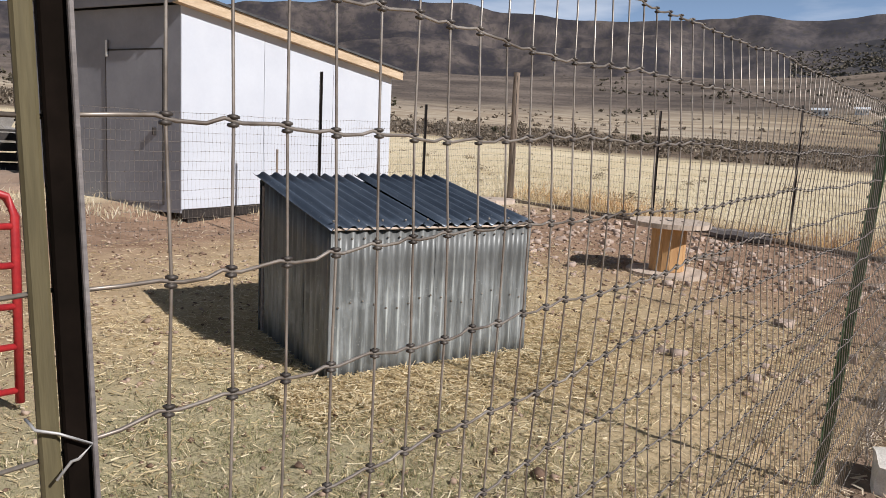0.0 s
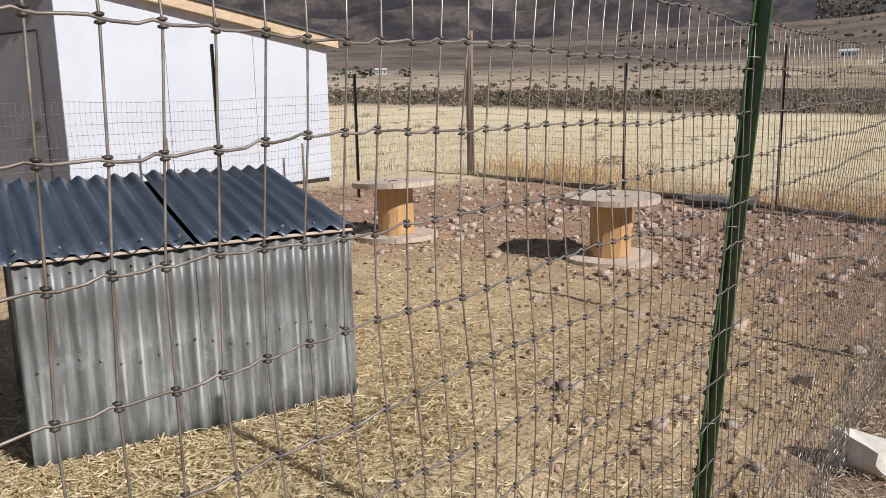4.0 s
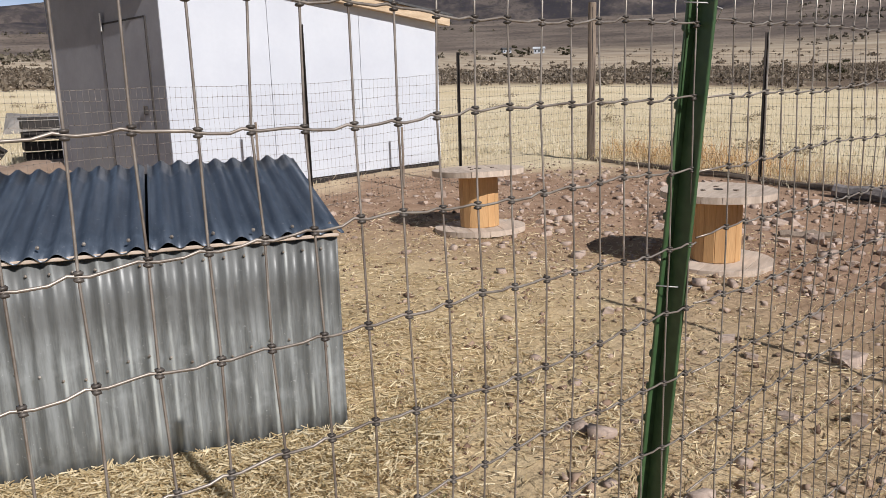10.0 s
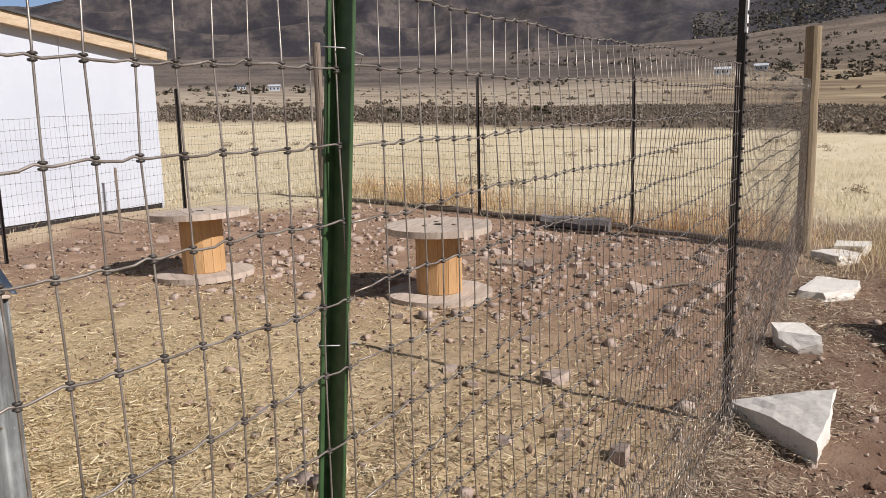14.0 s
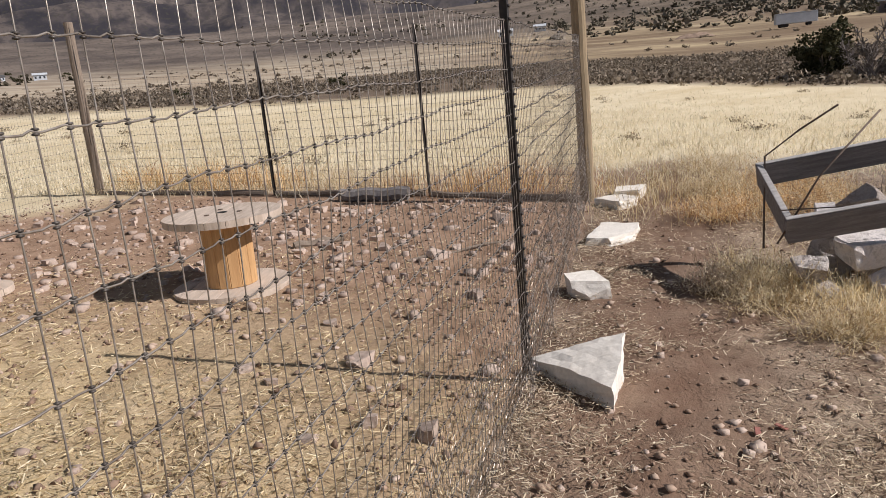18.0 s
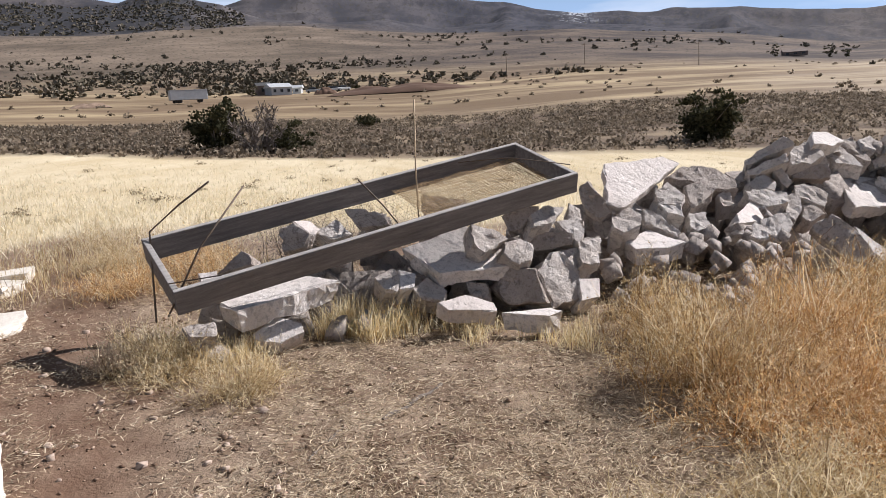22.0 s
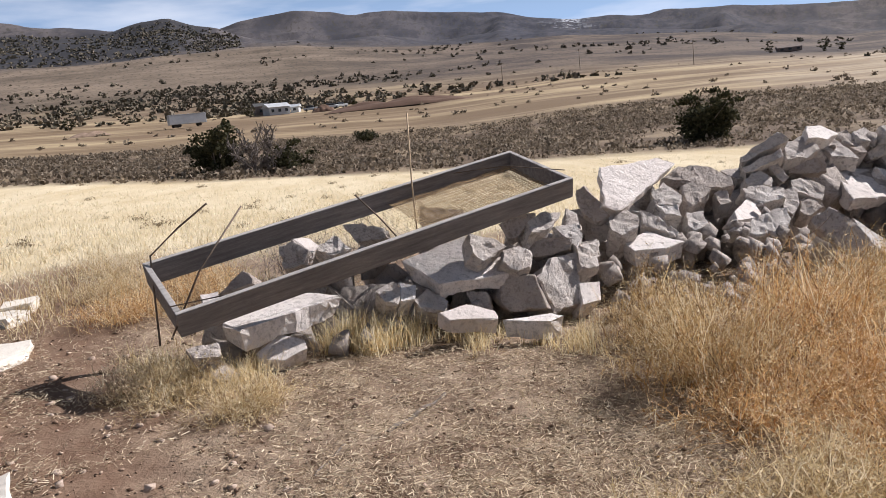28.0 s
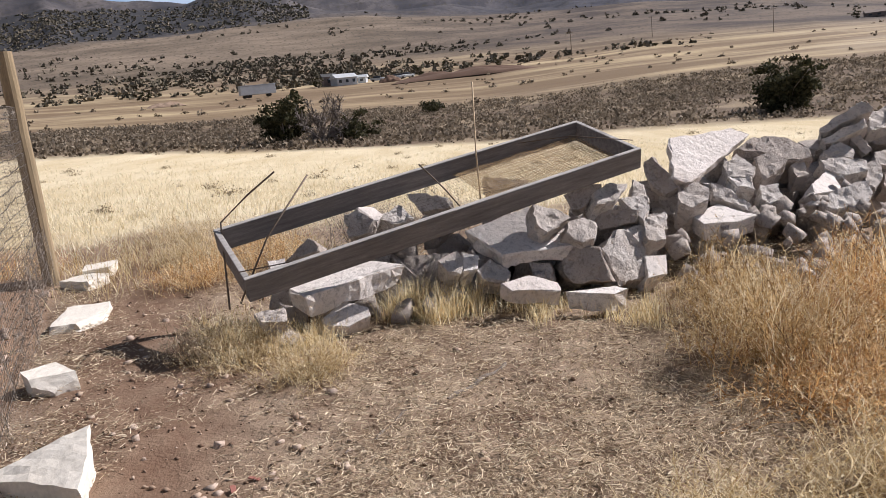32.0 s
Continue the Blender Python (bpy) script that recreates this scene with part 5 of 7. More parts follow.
slab((9.13, -9.11, 0.24), (0.41, 0.6, 0.69), (-0.68, -0.3, 0.66), [(-0.13, 0.13), (-0.21, -0.03), (0.11, -0.1), (0.23, 0.0)], 0.12, PALE)
slab((8.98, -9.09, 0.25), (0.52, -0.77, 0.36), (-0.6, -0.03, 0.8), [(-0.14, -0.01), (0.02, -0.09), (0.17, 0.0), (-0.05, 0.1)], 0.2, GREY)
slab((8.92, -9.24, -0.1), (-0.27, 0.95, -0.17), (-0.6, -0.03, 0.8), [(0.36, -0.0), (-0.27, 0.11), (-0.33, 0.01), (0.24, -0.13)], 0.25, GREY)
slab((7.54, -5.05, 0.59), (-0.61, -0.66, -0.45), (-0.78, 0.36, 0.52), [(-0.11, -0.0), (0.02, -0.11), (0.18, -0.11), (0.22, -0.0), (-0.14, 0.15), (-0.17, 0.07)], 0.12, DARK)
slab((7.23, -4.81, 0.51), (0.8, 0.07, 0.6), (-0.6, -0.03, 0.8), [(-0.13, 0.1), (-0.12, -0.03), (0.08, -0.07), (0.17, 0.0)], 0.25, GREY)
slab((7.12, -4.89, 0.27), (-0.62, 0.64, -0.44), (-0.6, -0.03, 0.8), [(0.17, 0.0), (0.01, 0.11), (-0.16, 0.02), (-0.02, -0.13)], 0.25, GREY)

rnd = random.Random(5)
made = 0
ys = [p[1] for p in RIDGE][::-1]
while made < 190:
    y = rnd.uniform(-12.0, -2.4) if rnd.random() < 0.75 else rnd.uniform(-6.2, -2.5)
    xr = float(np.interp(y, ys, [p[0] for p in RIDGE][::-1]))
    x = xr + rnd.uniform(-1.5, 1.2)
    h = pile_height(x, y)
    if h <= 0.05 or (y > -9.6 and x < xr + 0.12):
        continue
    g = ground_at(x, y) - (0.12 if y > -9.6 else 0.03)
    s = rnd.uniform(0.18, 0.36) * min(1.0, 0.5 + h * 1.6)
    if rnd.random() < 0.62:
        size = (s * rnd.uniform(1.1, 1.7), s * rnd.uniform(0.8, 1.2), rnd.uniform(0.10, 0.15) * min(1.0, 0.6 + h))
        chunk(rnd.choice(SLABS), (x, y, g + h), size, (rnd.uniform(-38, 38), rnd.uniform(-38, 38), rnd.uniform(0, 360)), "broken flat concrete slab on a rubble pile")
    else:
        size = (s * rnd.uniform(0.9, 1.3), s * rnd.uniform(0.7, 1.0), s * rnd.uniform(0.5, 0.8))
        chunk(rnd.choice(LUMPS), (x, y, g + h), size, (rnd.uniform(-40, 40), rnd.uniform(-40, 40), rnd.uniform(0, 360)))
    made += 1
core_v, core_f = [], []
for i in range(260):
    y = rnd.uniform(-11.5, -2.6)
    x = float(np.interp(y, [p[1] for p in RIDGE][::-1], [p[0] for p in RIDGE][::-1])) + (rnd.uniform(-0.6, 0.6) if y < -9.6 else rnd.uniform(0.05, 0.6))
    h = pile_height(x, y)
    s = rnd.uniform(0.25, 0.45) * min(1.0, 0.4 + h * 1.5)
    if h < 0.06:
        continue
    me = rnd.choice(SMALL)
    m = Matrix.LocRotScale(Vector((x, y, ground_at(x, y) + h * 0.5 - 0.08)), Euler((rnd.uniform(-1, 1), rnd.uniform(-1, 1), rnd.uniform(0, 6.28))), Vector((s, s, s * 0.8)))
    n0 = len(core_v)
    core_v += [tuple(m @ v.co) for v in me.vertices]
    for p in me.polygons:
        vs = list(p.vertices)
        core_f += [(n0 + vs[0], n0 + vs[k], n0 + vs[k + 1]) for k in range(1, len(vs) - 1)]
for at, nz, reach, thick in SITES:
    # what each of them rests on
    for i in range(3):
        c = at - nz * thick + Vector((0.16 + 0.1 * rnd.random(), rnd.uniform(-0.4, 0.4) * reach, -0.16 - 0.12 * i))
        s = rnd.uniform(0.16, 0.28)
        g = ground_at(c.x, c.y)
        if c.z < g:
            continue
        me = rnd.choice(SMALL)
        m = Matrix.LocRotScale(c, Euler((rnd.uniform(-1, 1), rnd.uniform(-1, 1), rnd.uniform(0, 6.28))), Vector((s, s, s * 0.8)))
        n0 = len(core_v)
        core_v += [tuple(m @ v.co) for v in me.vertices]
        for p in me.polygons:
            vs = list(p.vertices)
            core_f += [(n0 + vs[0], n0 + vs[k], n0 + vs[k + 1]) for k in range(1, len(vs) - 1)]
for i in range(760):
    y = rnd.uniform(-11.8, -2.3)
    x = float(np.interp(y, [p[1] for p in RIDGE][::-1], [p[0] for p in RIDGE][::-1])) + rnd.uniform(-0.6 if y > -5.0 else -1.5, 1.2)
    h = pile_height(x, y)
    s = rnd.uniform(0.05, 0.14)
    xr = float(np.interp(y, ys, [p[0] for p in RIDGE][::-1]))
    if h < 0.1 or (y > -9.6 and -0.5 < x - xr < 0.1) or (-9.4 < y < -7.0 and x < xr + 0.1):
        continue
    me = rnd.choice(SMALL)
    m = Matrix.LocRotScale(Vector((x, y, ground_at(x, y) + h - (0.10 if y > -9.6 else 0.02))), Euler((rnd.uniform(-1, 1), rnd.uniform(-1, 1), rnd.uniform(0, 6.28))), Vector((s * 1.2, s, s * 0.8)))
    n0 = len(core_v)
    core_v += [tuple(m @ v.co) for v in me.vertices]
    for p in me.polygons:
        vs = list(p.vertices)
        core_f += [(n0 + vs[0], n0 + vs[k], n0 + vs[k + 1]) for k in range(1, len(vs) - 1)]
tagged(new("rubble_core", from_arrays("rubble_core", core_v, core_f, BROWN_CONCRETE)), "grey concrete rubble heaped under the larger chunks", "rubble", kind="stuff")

# pale stones along the fence
STONE = "pale limestone boulder lying beside the wire fence"
for me, at, size, turn in (
        (LUMPS[3], (5.43, -0.84, 0.03), (0.22, 0.2, 0.19), (0, 0, 40)),
        (SLABS[6], (6.95, -0.36, 0.04), (0.72, 0.42, 0.13), (0, 0, 10)), (SLABS[5], (8.2, 0.10, 0.10), (0.4, 0.32, 0.13), (0, 0, 60)),
        (SLABS[7], (8.62, 0.16, 0.14), (0.4, 0.34, 0.11), (0, 0, 20)), (LUMPS[6], (1.8, -2.22, -0.06), (0.27, 0.25, 0.22), (0, 0, 20)),
        (LUMPS[8], (2.88, -1.73, -0.02), (0.22, 0.2, 0.18), (0, 0, 70))):
    chunk(me, at, size, turn, STONE, "stones along the fence", LIME, "boulder", "boulder")


# ---- wooden frame on the pile ----
def build_frame():
    o = Vector((5.80, -1.94, 0.45))
    ex = Vector((7.05, -4.80, 0.87)) - o
    ey = Vector((6.52, -1.65, 0.70)) - o
    L = ex.length
    ex.normalize()
    ey -= ex * ey.dot(ex)
    W = ey.length
    ey.normalize()
    ez = ex.cross(ey)
    if ez.z < 0:
        ez = -ez
    m = Matrix(((ex.x, ey.x, ez.x, o.x), (ex.y, ey.y, ez.y, o.y), (ex.z, ey.z, ez.z, o.z), (0, 0, 0, 1)))
    ob = thing("open_wooden_box", m, "weathered grey bottomless wooden box lying on rubble", "wooden box")
    hb, tb = 0.158, 0.04
    part("long_board", new_box((L, tb, hb), (L / 2, tb / 2, -hb / 2), bevel=0.004), WOOD_GREY, ob)
    part("long_board", new_box((L, tb, hb), (L / 2, W - tb / 2, -hb / 2), bevel=0.004), WOOD_GREY, ob)
    part("end_board", new_box((tb, W - 2 * tb - 0.004, hb), (tb / 2, W / 2, -hb / 2), bevel=0.004), WOOD_GREY, ob)
    part("end_board", new_box((tb, W - 2 * tb - 0.004, hb), (L - tb / 2, W / 2, -hb / 2), bevel=0.004), WOOD_GREY, ob)
    # thin strips added on top: their pale tone paints the sunlit edges
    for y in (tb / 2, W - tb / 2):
        part("worn_edge", new_box((L - 0.004, tb - 0.004, 0.006), (L / 2, y, 0.0035), bevel=0.002), WORN_LIT_EDGE, ob, "worn top edge with sunlight put into its pale colour")
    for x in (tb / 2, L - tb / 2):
        part("worn_edge", new_box((tb - 0.004, W - 2 * tb - 0.006, 0.006), (x, W / 2, 0.0035), bevel=0.002), WORN_LIT_EDGE, ob, "worn top edge with sunlight put into its pale colour")
    bm = bmesh.new()
    step = 0.05
    for i in range(int(L / step)):
        tube(bm, [(i * step, 0.01, -hb + 0.01), (i * step, W / 2, -hb - 0.01 + 0.01 * math.sin(i)), (i * step, W - 0.01, -hb + 0.01)], 0.0008, 3)
    for j in range(int(W / step)):
        tube(bm, [(0.01, j * step, -hb + 0.008), (L / 2, j * step, -hb), (L - 0.01, j * step, -hb + 0.008)], 0.0008, 3)
    part("wire_netting", bm, RUST_WIRE, ob, "thin rusty wire netting")
    # the raised end keeps a finer rusty screen
    bm = bmesh.new()
    fine, x0, x1 = 0.016, L * 0.60, L - 0.06
    wob = random.Random(3)

    def sag(x, y):
        return -hb + 0.05 + 0.012 * noise.noise(Vector((x * 5, y * 5, 2))) + wob.uniform(-0.004, 0.004)
    for i in range(int((x1 - x0) / fine)):
        s = x0 + i * fine
        tube(bm, [(s + wob.uniform(-0.005, 0.005), q, sag(s, q)) for q in np.linspace(0.045, W - 0.045, 9)], 0.0021, 3)
    for j in range(int((W - 0.1) / fine)):
        q = 0.05 + j * fine
        tube(bm, [(s, q + wob.uniform(-0.005, 0.005), sag(s, q)) for s in np.linspace(x0, x1, 15)], 0.0021, 3)
    tagged(part("screen", bm, SCREEN, ob, "finer rust-orange wire screen"), kind="stuff")
    return ob


build_frame()


def rod(pts, r, mat, label, name="metal_rod"):
    ob = thing(name, pose(*pts[0]), label, "metal rod")
    o = Vector(pts[0])
    part("rod", new_tube([Vector(p) - o for p in pts], r, 6), mat, ob, smooth=True)
    return ob


rod([(5.95, -1.78, 0.25), (6.5, -1.66, 0.74), (6.38, -1.9, 0.92), (6.25, -2.13, 1.065)], 0.0065, RUST_WIRE, "bent rusty reinforcing rod rising from the frame")
rod([(5.85, -1.88, 0.3), (5.98, -2.08, 0.68), (6.15, -2.36, 1.03)], 0.006, RUST_WIRE, "bent rusty reinforcing rod rising from the frame")
rod([(7.05, -3.52, 0.45), (7.14, -3.53, 1.0), (7.22, -3.56, 1.52)], 0.0065, WOOD_TRIM, "tall thin pale stake standing in the rubble", "thin_stake")
rod([(7.05, -3.42, 0.5), (6.95, -3.25, 0.75), (6.86, -3.08, 0.96)], 0.006, RUST_WIRE, "short rusty rod standing in the rubble")

rod([(5.86, -1.9, 0.5), (6.15, -2.5, 0.5), (6.6, -3.3, 0.64), (6.95, -3.9, 0.72)], 0.004, RUST_WIRE, "thin rusty wire strung across the wooden box", "rusty_wire")
rod([(7.0, -4.72, 0.95), (7.25, -4.3, 1.02), (7.4, -3.9, 1.0)], 0.004, RUST_WIRE, "thin rusty wire at the raised end of the box", "rusty_wire")


def wedge_stone(corners, z0, z1, label):
    """A flat-topped stone with a given outline, roughly split sides."""
    c = sum((Vector(p) for p in corners), Vector((0, 0))) / len(corners)
    bm = bmesh.new()
    top = [bm.verts.new((p[0] - c.x, p[1] - c.y, z1[i])) for i, p in enumerate(corners)]
    low = [bm.verts.new(((p[0] - c.x) * 0.93, (p[1] - c.y) * 0.93, z0)) for p in corners]
    n = len(corners)
    bm.faces.new(top), bm.faces.new(low[::-1])
    for i in range(n):
        bm.faces.new((low[i], low[(i + 1) % n], top[(i + 1) % n], top[i]))
    bmesh.ops.recalc_face_normals(bm, faces=bm.faces)
    bmesh.ops.triangulate(bm, faces=bm.faces)
    bmesh.ops.subdivide_edges(bm, edges=bm.edges[:], cuts=7, use_grid_fill=True)
    for v in bm.verts:
        v.co += 0.006 * noise.noise_vector(v.co * 40) + 0.018 * noise.noise_vector(v.co * 5 + Vector((c.x, c.y, 0))) + 0.008 * noise.noise_vector(v.co * 17)
    me = bpy.data.meshes.new("boulder")
    bm.to_mesh(me)
    bm.free()
    me.materials.append(LIME)
    ob = new("boulder", me)
    ob.location = (c.x, c.y, 0)
    return tagged(ob, label, "boulder", "stones along the fence")


wedge_stone([(4.24, -1.10), (4.41, -1.53), (4.03, -1.63)], -0.12, [0.06, 0.18, 0.07], "triangular pale limestone slab beside a steel post")


# ---- dry plants and straw ----
rng = np.random.default_rng(11)


def ribbons(lines, widths, rg):
    """Flat thin strips along many lines (n, k, 3), each turned at random about the upright."""
    n, k, _ = lines.shape
    a = rg.uniform(0, 2 * np.pi, n)
    side = np.stack([np.cos(a), np.sin(a), np.zeros(n)], -1)[:, None, :] * widths[:, :, None] / 2
    v = np.stack([lines - side, lines + side], 2).reshape(-1, 3)
    base = (np.arange(n) * k * 2)[:, None] + (np.arange(k - 1) * 2)[None, :]
    f = np.stack([base, base + 1, base + 3, base + 2], -1).reshape(-1, 4)
    return v, f


def joined(groups):
    vs, fs, n = [], [], 0
    for v, f in groups:
        vs.append(v), fs.append(f + n)
        n += len(v)
    return np.concatenate(vs), np.concatenate(fs)


def ground_many(x, y):
    return relief(x, y)


def lying(x, y, rg, lo, hi, width, lift=0.02):
    """Stalks lying on the ground every way, ends a little up or down."""
    n = len(x)
    a = rg.uniform(0, 2 * np.pi, n)
    ln = rg.uniform(lo, hi, n) * rg.uniform(0.5, 1, n)
    z = ground_many(x, y)
    d = np.stack([np.cos(a), np.sin(a), rg.normal(0, 0.2, n)], -1) * ln[:, None] / 2
    c = np.stack([x, y, z + 0.004 + rg.uniform(0, lift, n)], -1)
    pts = np.stack([c - d, c + d], 1)
    s = np.stack([-np.sin(a), np.cos(a), rg.normal(0, 0.5, n)], -1) * (rg.uniform(0.6, 1.3, n) * width / 2)[:, None]
    v = np.stack([pts - s[:, None], pts + s[:, None]], 2).reshape(-1, 3)
    return v, np.arange(n)[:, None] * 4 + np.array([0, 1, 3, 2])[None, :]


def stuff(name, v, f, mat, label, cat):
    return tagged(new(name, from_arrays(name, v, f, mat)), label, cat, kind="stuff")


def fence_side(x, y):
    return y + 2.62 - 0.36 * (x + 0.05)


def tufts(x, y, rg, blades, height, spread, width, lean=0.35):
    """Upright dry grass: a fan of bent blades at each place."""
    n = len(x)
    bx = np.repeat(x, blades) + rg.normal(0, 1, n * blades) * spread
    by = np.repeat(y, blades) + rg.normal(0, 1, n * blades) * spread
    h = np.repeat(height * rg.uniform(0.6, 1.3, n), blades) * rg.uniform(0.45, 1.1, n * blades)
    a = rg.uniform(0, 2 * np.pi, n * blades)
    le = np.abs(rg.normal(0, lean, n * blades))
    z = ground_many(bx, by) - 0.01
    d = np.stack([np.cos(a) * le, np.sin(a) * le, np.ones_like(a)], -1)
    p0 = np.stack([bx, by, z], -1)
    p1 = p0 + d * h[:, None] * 0.55
    d2 = d + np.stack([np.cos(a) * le, np.sin(a) * le, -0.35 * le], -1) * 0.9
    p2 = p1 + d2 * h[:, None] * 0.45
    lines = np.stack([p0, p1, p2], 1)
    w = np.stack([np.full_like(h, width), np.full_like(h, width * 0.8), np.full_like(h, width * 0.25)], 1)
    return ribbons(lines, w, rg)


# straw bedding in the pen, thick round the shelter
n = 85000
r = 0.2 + 4.6 * rng.beta(1.2, 1.6, n)
a = rng.uniform(0, 2 * np.pi, n)
x, y = 1.1 + r * np.cos(a) * 1.15, 0.2 + r * np.sin(a) * 0.95
ok = (fence_side(x, y) > 0.0) & ~((x > 0) & (x < 1.42) & (y > 0) & (y < 1.1)) & (lumps(x, y, 0.8, 12) + rng.uniform(-1.1, 0.9, n) > -0.55)
stuff("straw", *lying(x[ok], y[ok], rng, 0.02, 0.085, 0.0042), STRAW, "pale yellow straw bedding strewn over the pen", "straw")
n = 15000
x, y = rng.uniform(-0.35, 1.75, n), -0.03 - np.abs(rng.normal(0, 0.26, n))
stuff("straw", *lying(x, y, rng, 0.02, 0.09, 0.0045, 0.04), STRAW, "fresh yellow straw heaped against the shelter front", "straw")
n = 20000
x, y = rng.uniform(-3, 9, n), rng.uniform(-3, 6.5, n)
ok = (fence_side(x, y) > 0.0) & (lumps(x, y, 0.6, 13) + rng.uniform(-1, 1, n) > 0.2) & (x < 8.4)
stuff("straw", *lying(x[ok], y[ok], rng, 0.03, 0.10, 0.004), LITTER, "sparse grey-brown straw on dirt in the pen", "straw")
# short grey-green grass coming up through the straw
n = 2600
x, y = rng.normal(-0.7, 1.0, n), rng.normal(-1.2, 0.8, n)
ok = (fence_side(x, y) > 0.0) & ~((x > -0.03) & (x < 1.45) & (y > -0.03) & (y < 1.1))
stuff("short_grass", *tufts(x[ok], y[ok], rng, 9, 0.045, 0.03, 0.003, 0.8), SPROUT, "short grey-green grass coming up through straw", "grass")
# litter outside the fence
n = 380000
r = 0.6 + 7.5 * rng.uniform(0, 1, n) ** 0.8
a = np.radians(rng.uniform(35, 150, n))
x, y = CX + r * np.sin(a), CY + r * np.cos(a)
path = np.abs(fence_side(x, y) + 0.92 - 0.25 * lumps(x, y, 1.2, 14))
ok = (fence_side(x, y) < -0.02) & (lumps(x, y, 0.5, 15) * 0.75 + lumps(x, y, 0.16, 16) * 0.5 + rng.uniform(-0.9, 0.9, n) + np.clip(path * 1.5 - 1.05, -1.3, 0.5) > -0.15)
stuff("grass_litter", *lying(x[ok], y[ok], rng, 0.01, 0.06, 0.0032, 0.04), LITTER, "trampled grey-brown dry grass litter on dirt", "dry grass")


# golden field grass behind the fence and the pile
n = 17000
r = 9.3 + 36 * rng.beta(0.9, 2.2, n)
a = np.radians(rng.uniform(-14, 134, n))
x, y = CX + r * np.sin(a), CY + r * np.cos(a)
pen = (fence_side(x, y) > -0.3) & (x < 8.6 - 0.33 * (y - 0.4)) & (y < 7.4 + 0.34 * (x - 4))
ok = ~pen & ~((r < 11) & (rng.uniform(0, 1, n) < 0.35))
stuff("field_grass", *tufts(x[ok], y[ok], rng, 5, 0.13, 0.08, 0.013, 0.6), FIELD, "pale golden dry grass field", "dry grass")
# taller fringe along the fence and the edge of the dirt
n = 460
t = rng.uniform(0, 1, n)
x = 8.9 + rng.normal(0, 0.5, n) - 0.9 * t * 2
y = -2.2 + 9.5 * t + rng.normal(0, 0.3, n)
x = np.where(t < 0.27, 8.8 + rng.normal(0, 0.6, n), x)
ok = (x - (8.55 - 0.33 * (y - 0.4)) > 0.25) | (t < 0.27)
stuff("fringe_grass", *tufts(x[ok], y[ok], rng, 14, 0.24, 0.12, 0.006, 0.6), GOLD, "tall straw-coloured grass along the fence", "dry grass")
n = 170
t = rng.uniform(0.33, 1, n)
x, y = 9.15 - 1.8 * t + rng.normal(0, 0.35, n), -2.2 + 9.5 * t + rng.normal(0, 0.3, n)
ok = (x - (8.55 - 0.33 * (y - 0.4)) > 0.2) & (lumps(x, y, 1.1, 33) > -0.35)
stuff("fringe_grass", *tufts(x[ok], y[ok], rng, 22, 0.38, 0.12, 0.006, 0.55), RUSSET, "brown dead weeds along the back fence", "dry grass")


# a thinner scatter on the ground walked on
n = 16000
r = 0.5 + 5.5 * rng.uniform(0, 1, n) ** 0.7
a = np.radians(rng.uniform(150, 395, n))
x, y = CX + r * np.sin(a), CY + r * np.cos(a)
ok = fence_side(x, y) < -0.02
stuff("grass_litter", *lying(x[ok], y[ok], rng, 0.02, 0.12, 0.006, 0.03), LITTER, "thin scatter of dry grass on bare dirt", "dry grass")


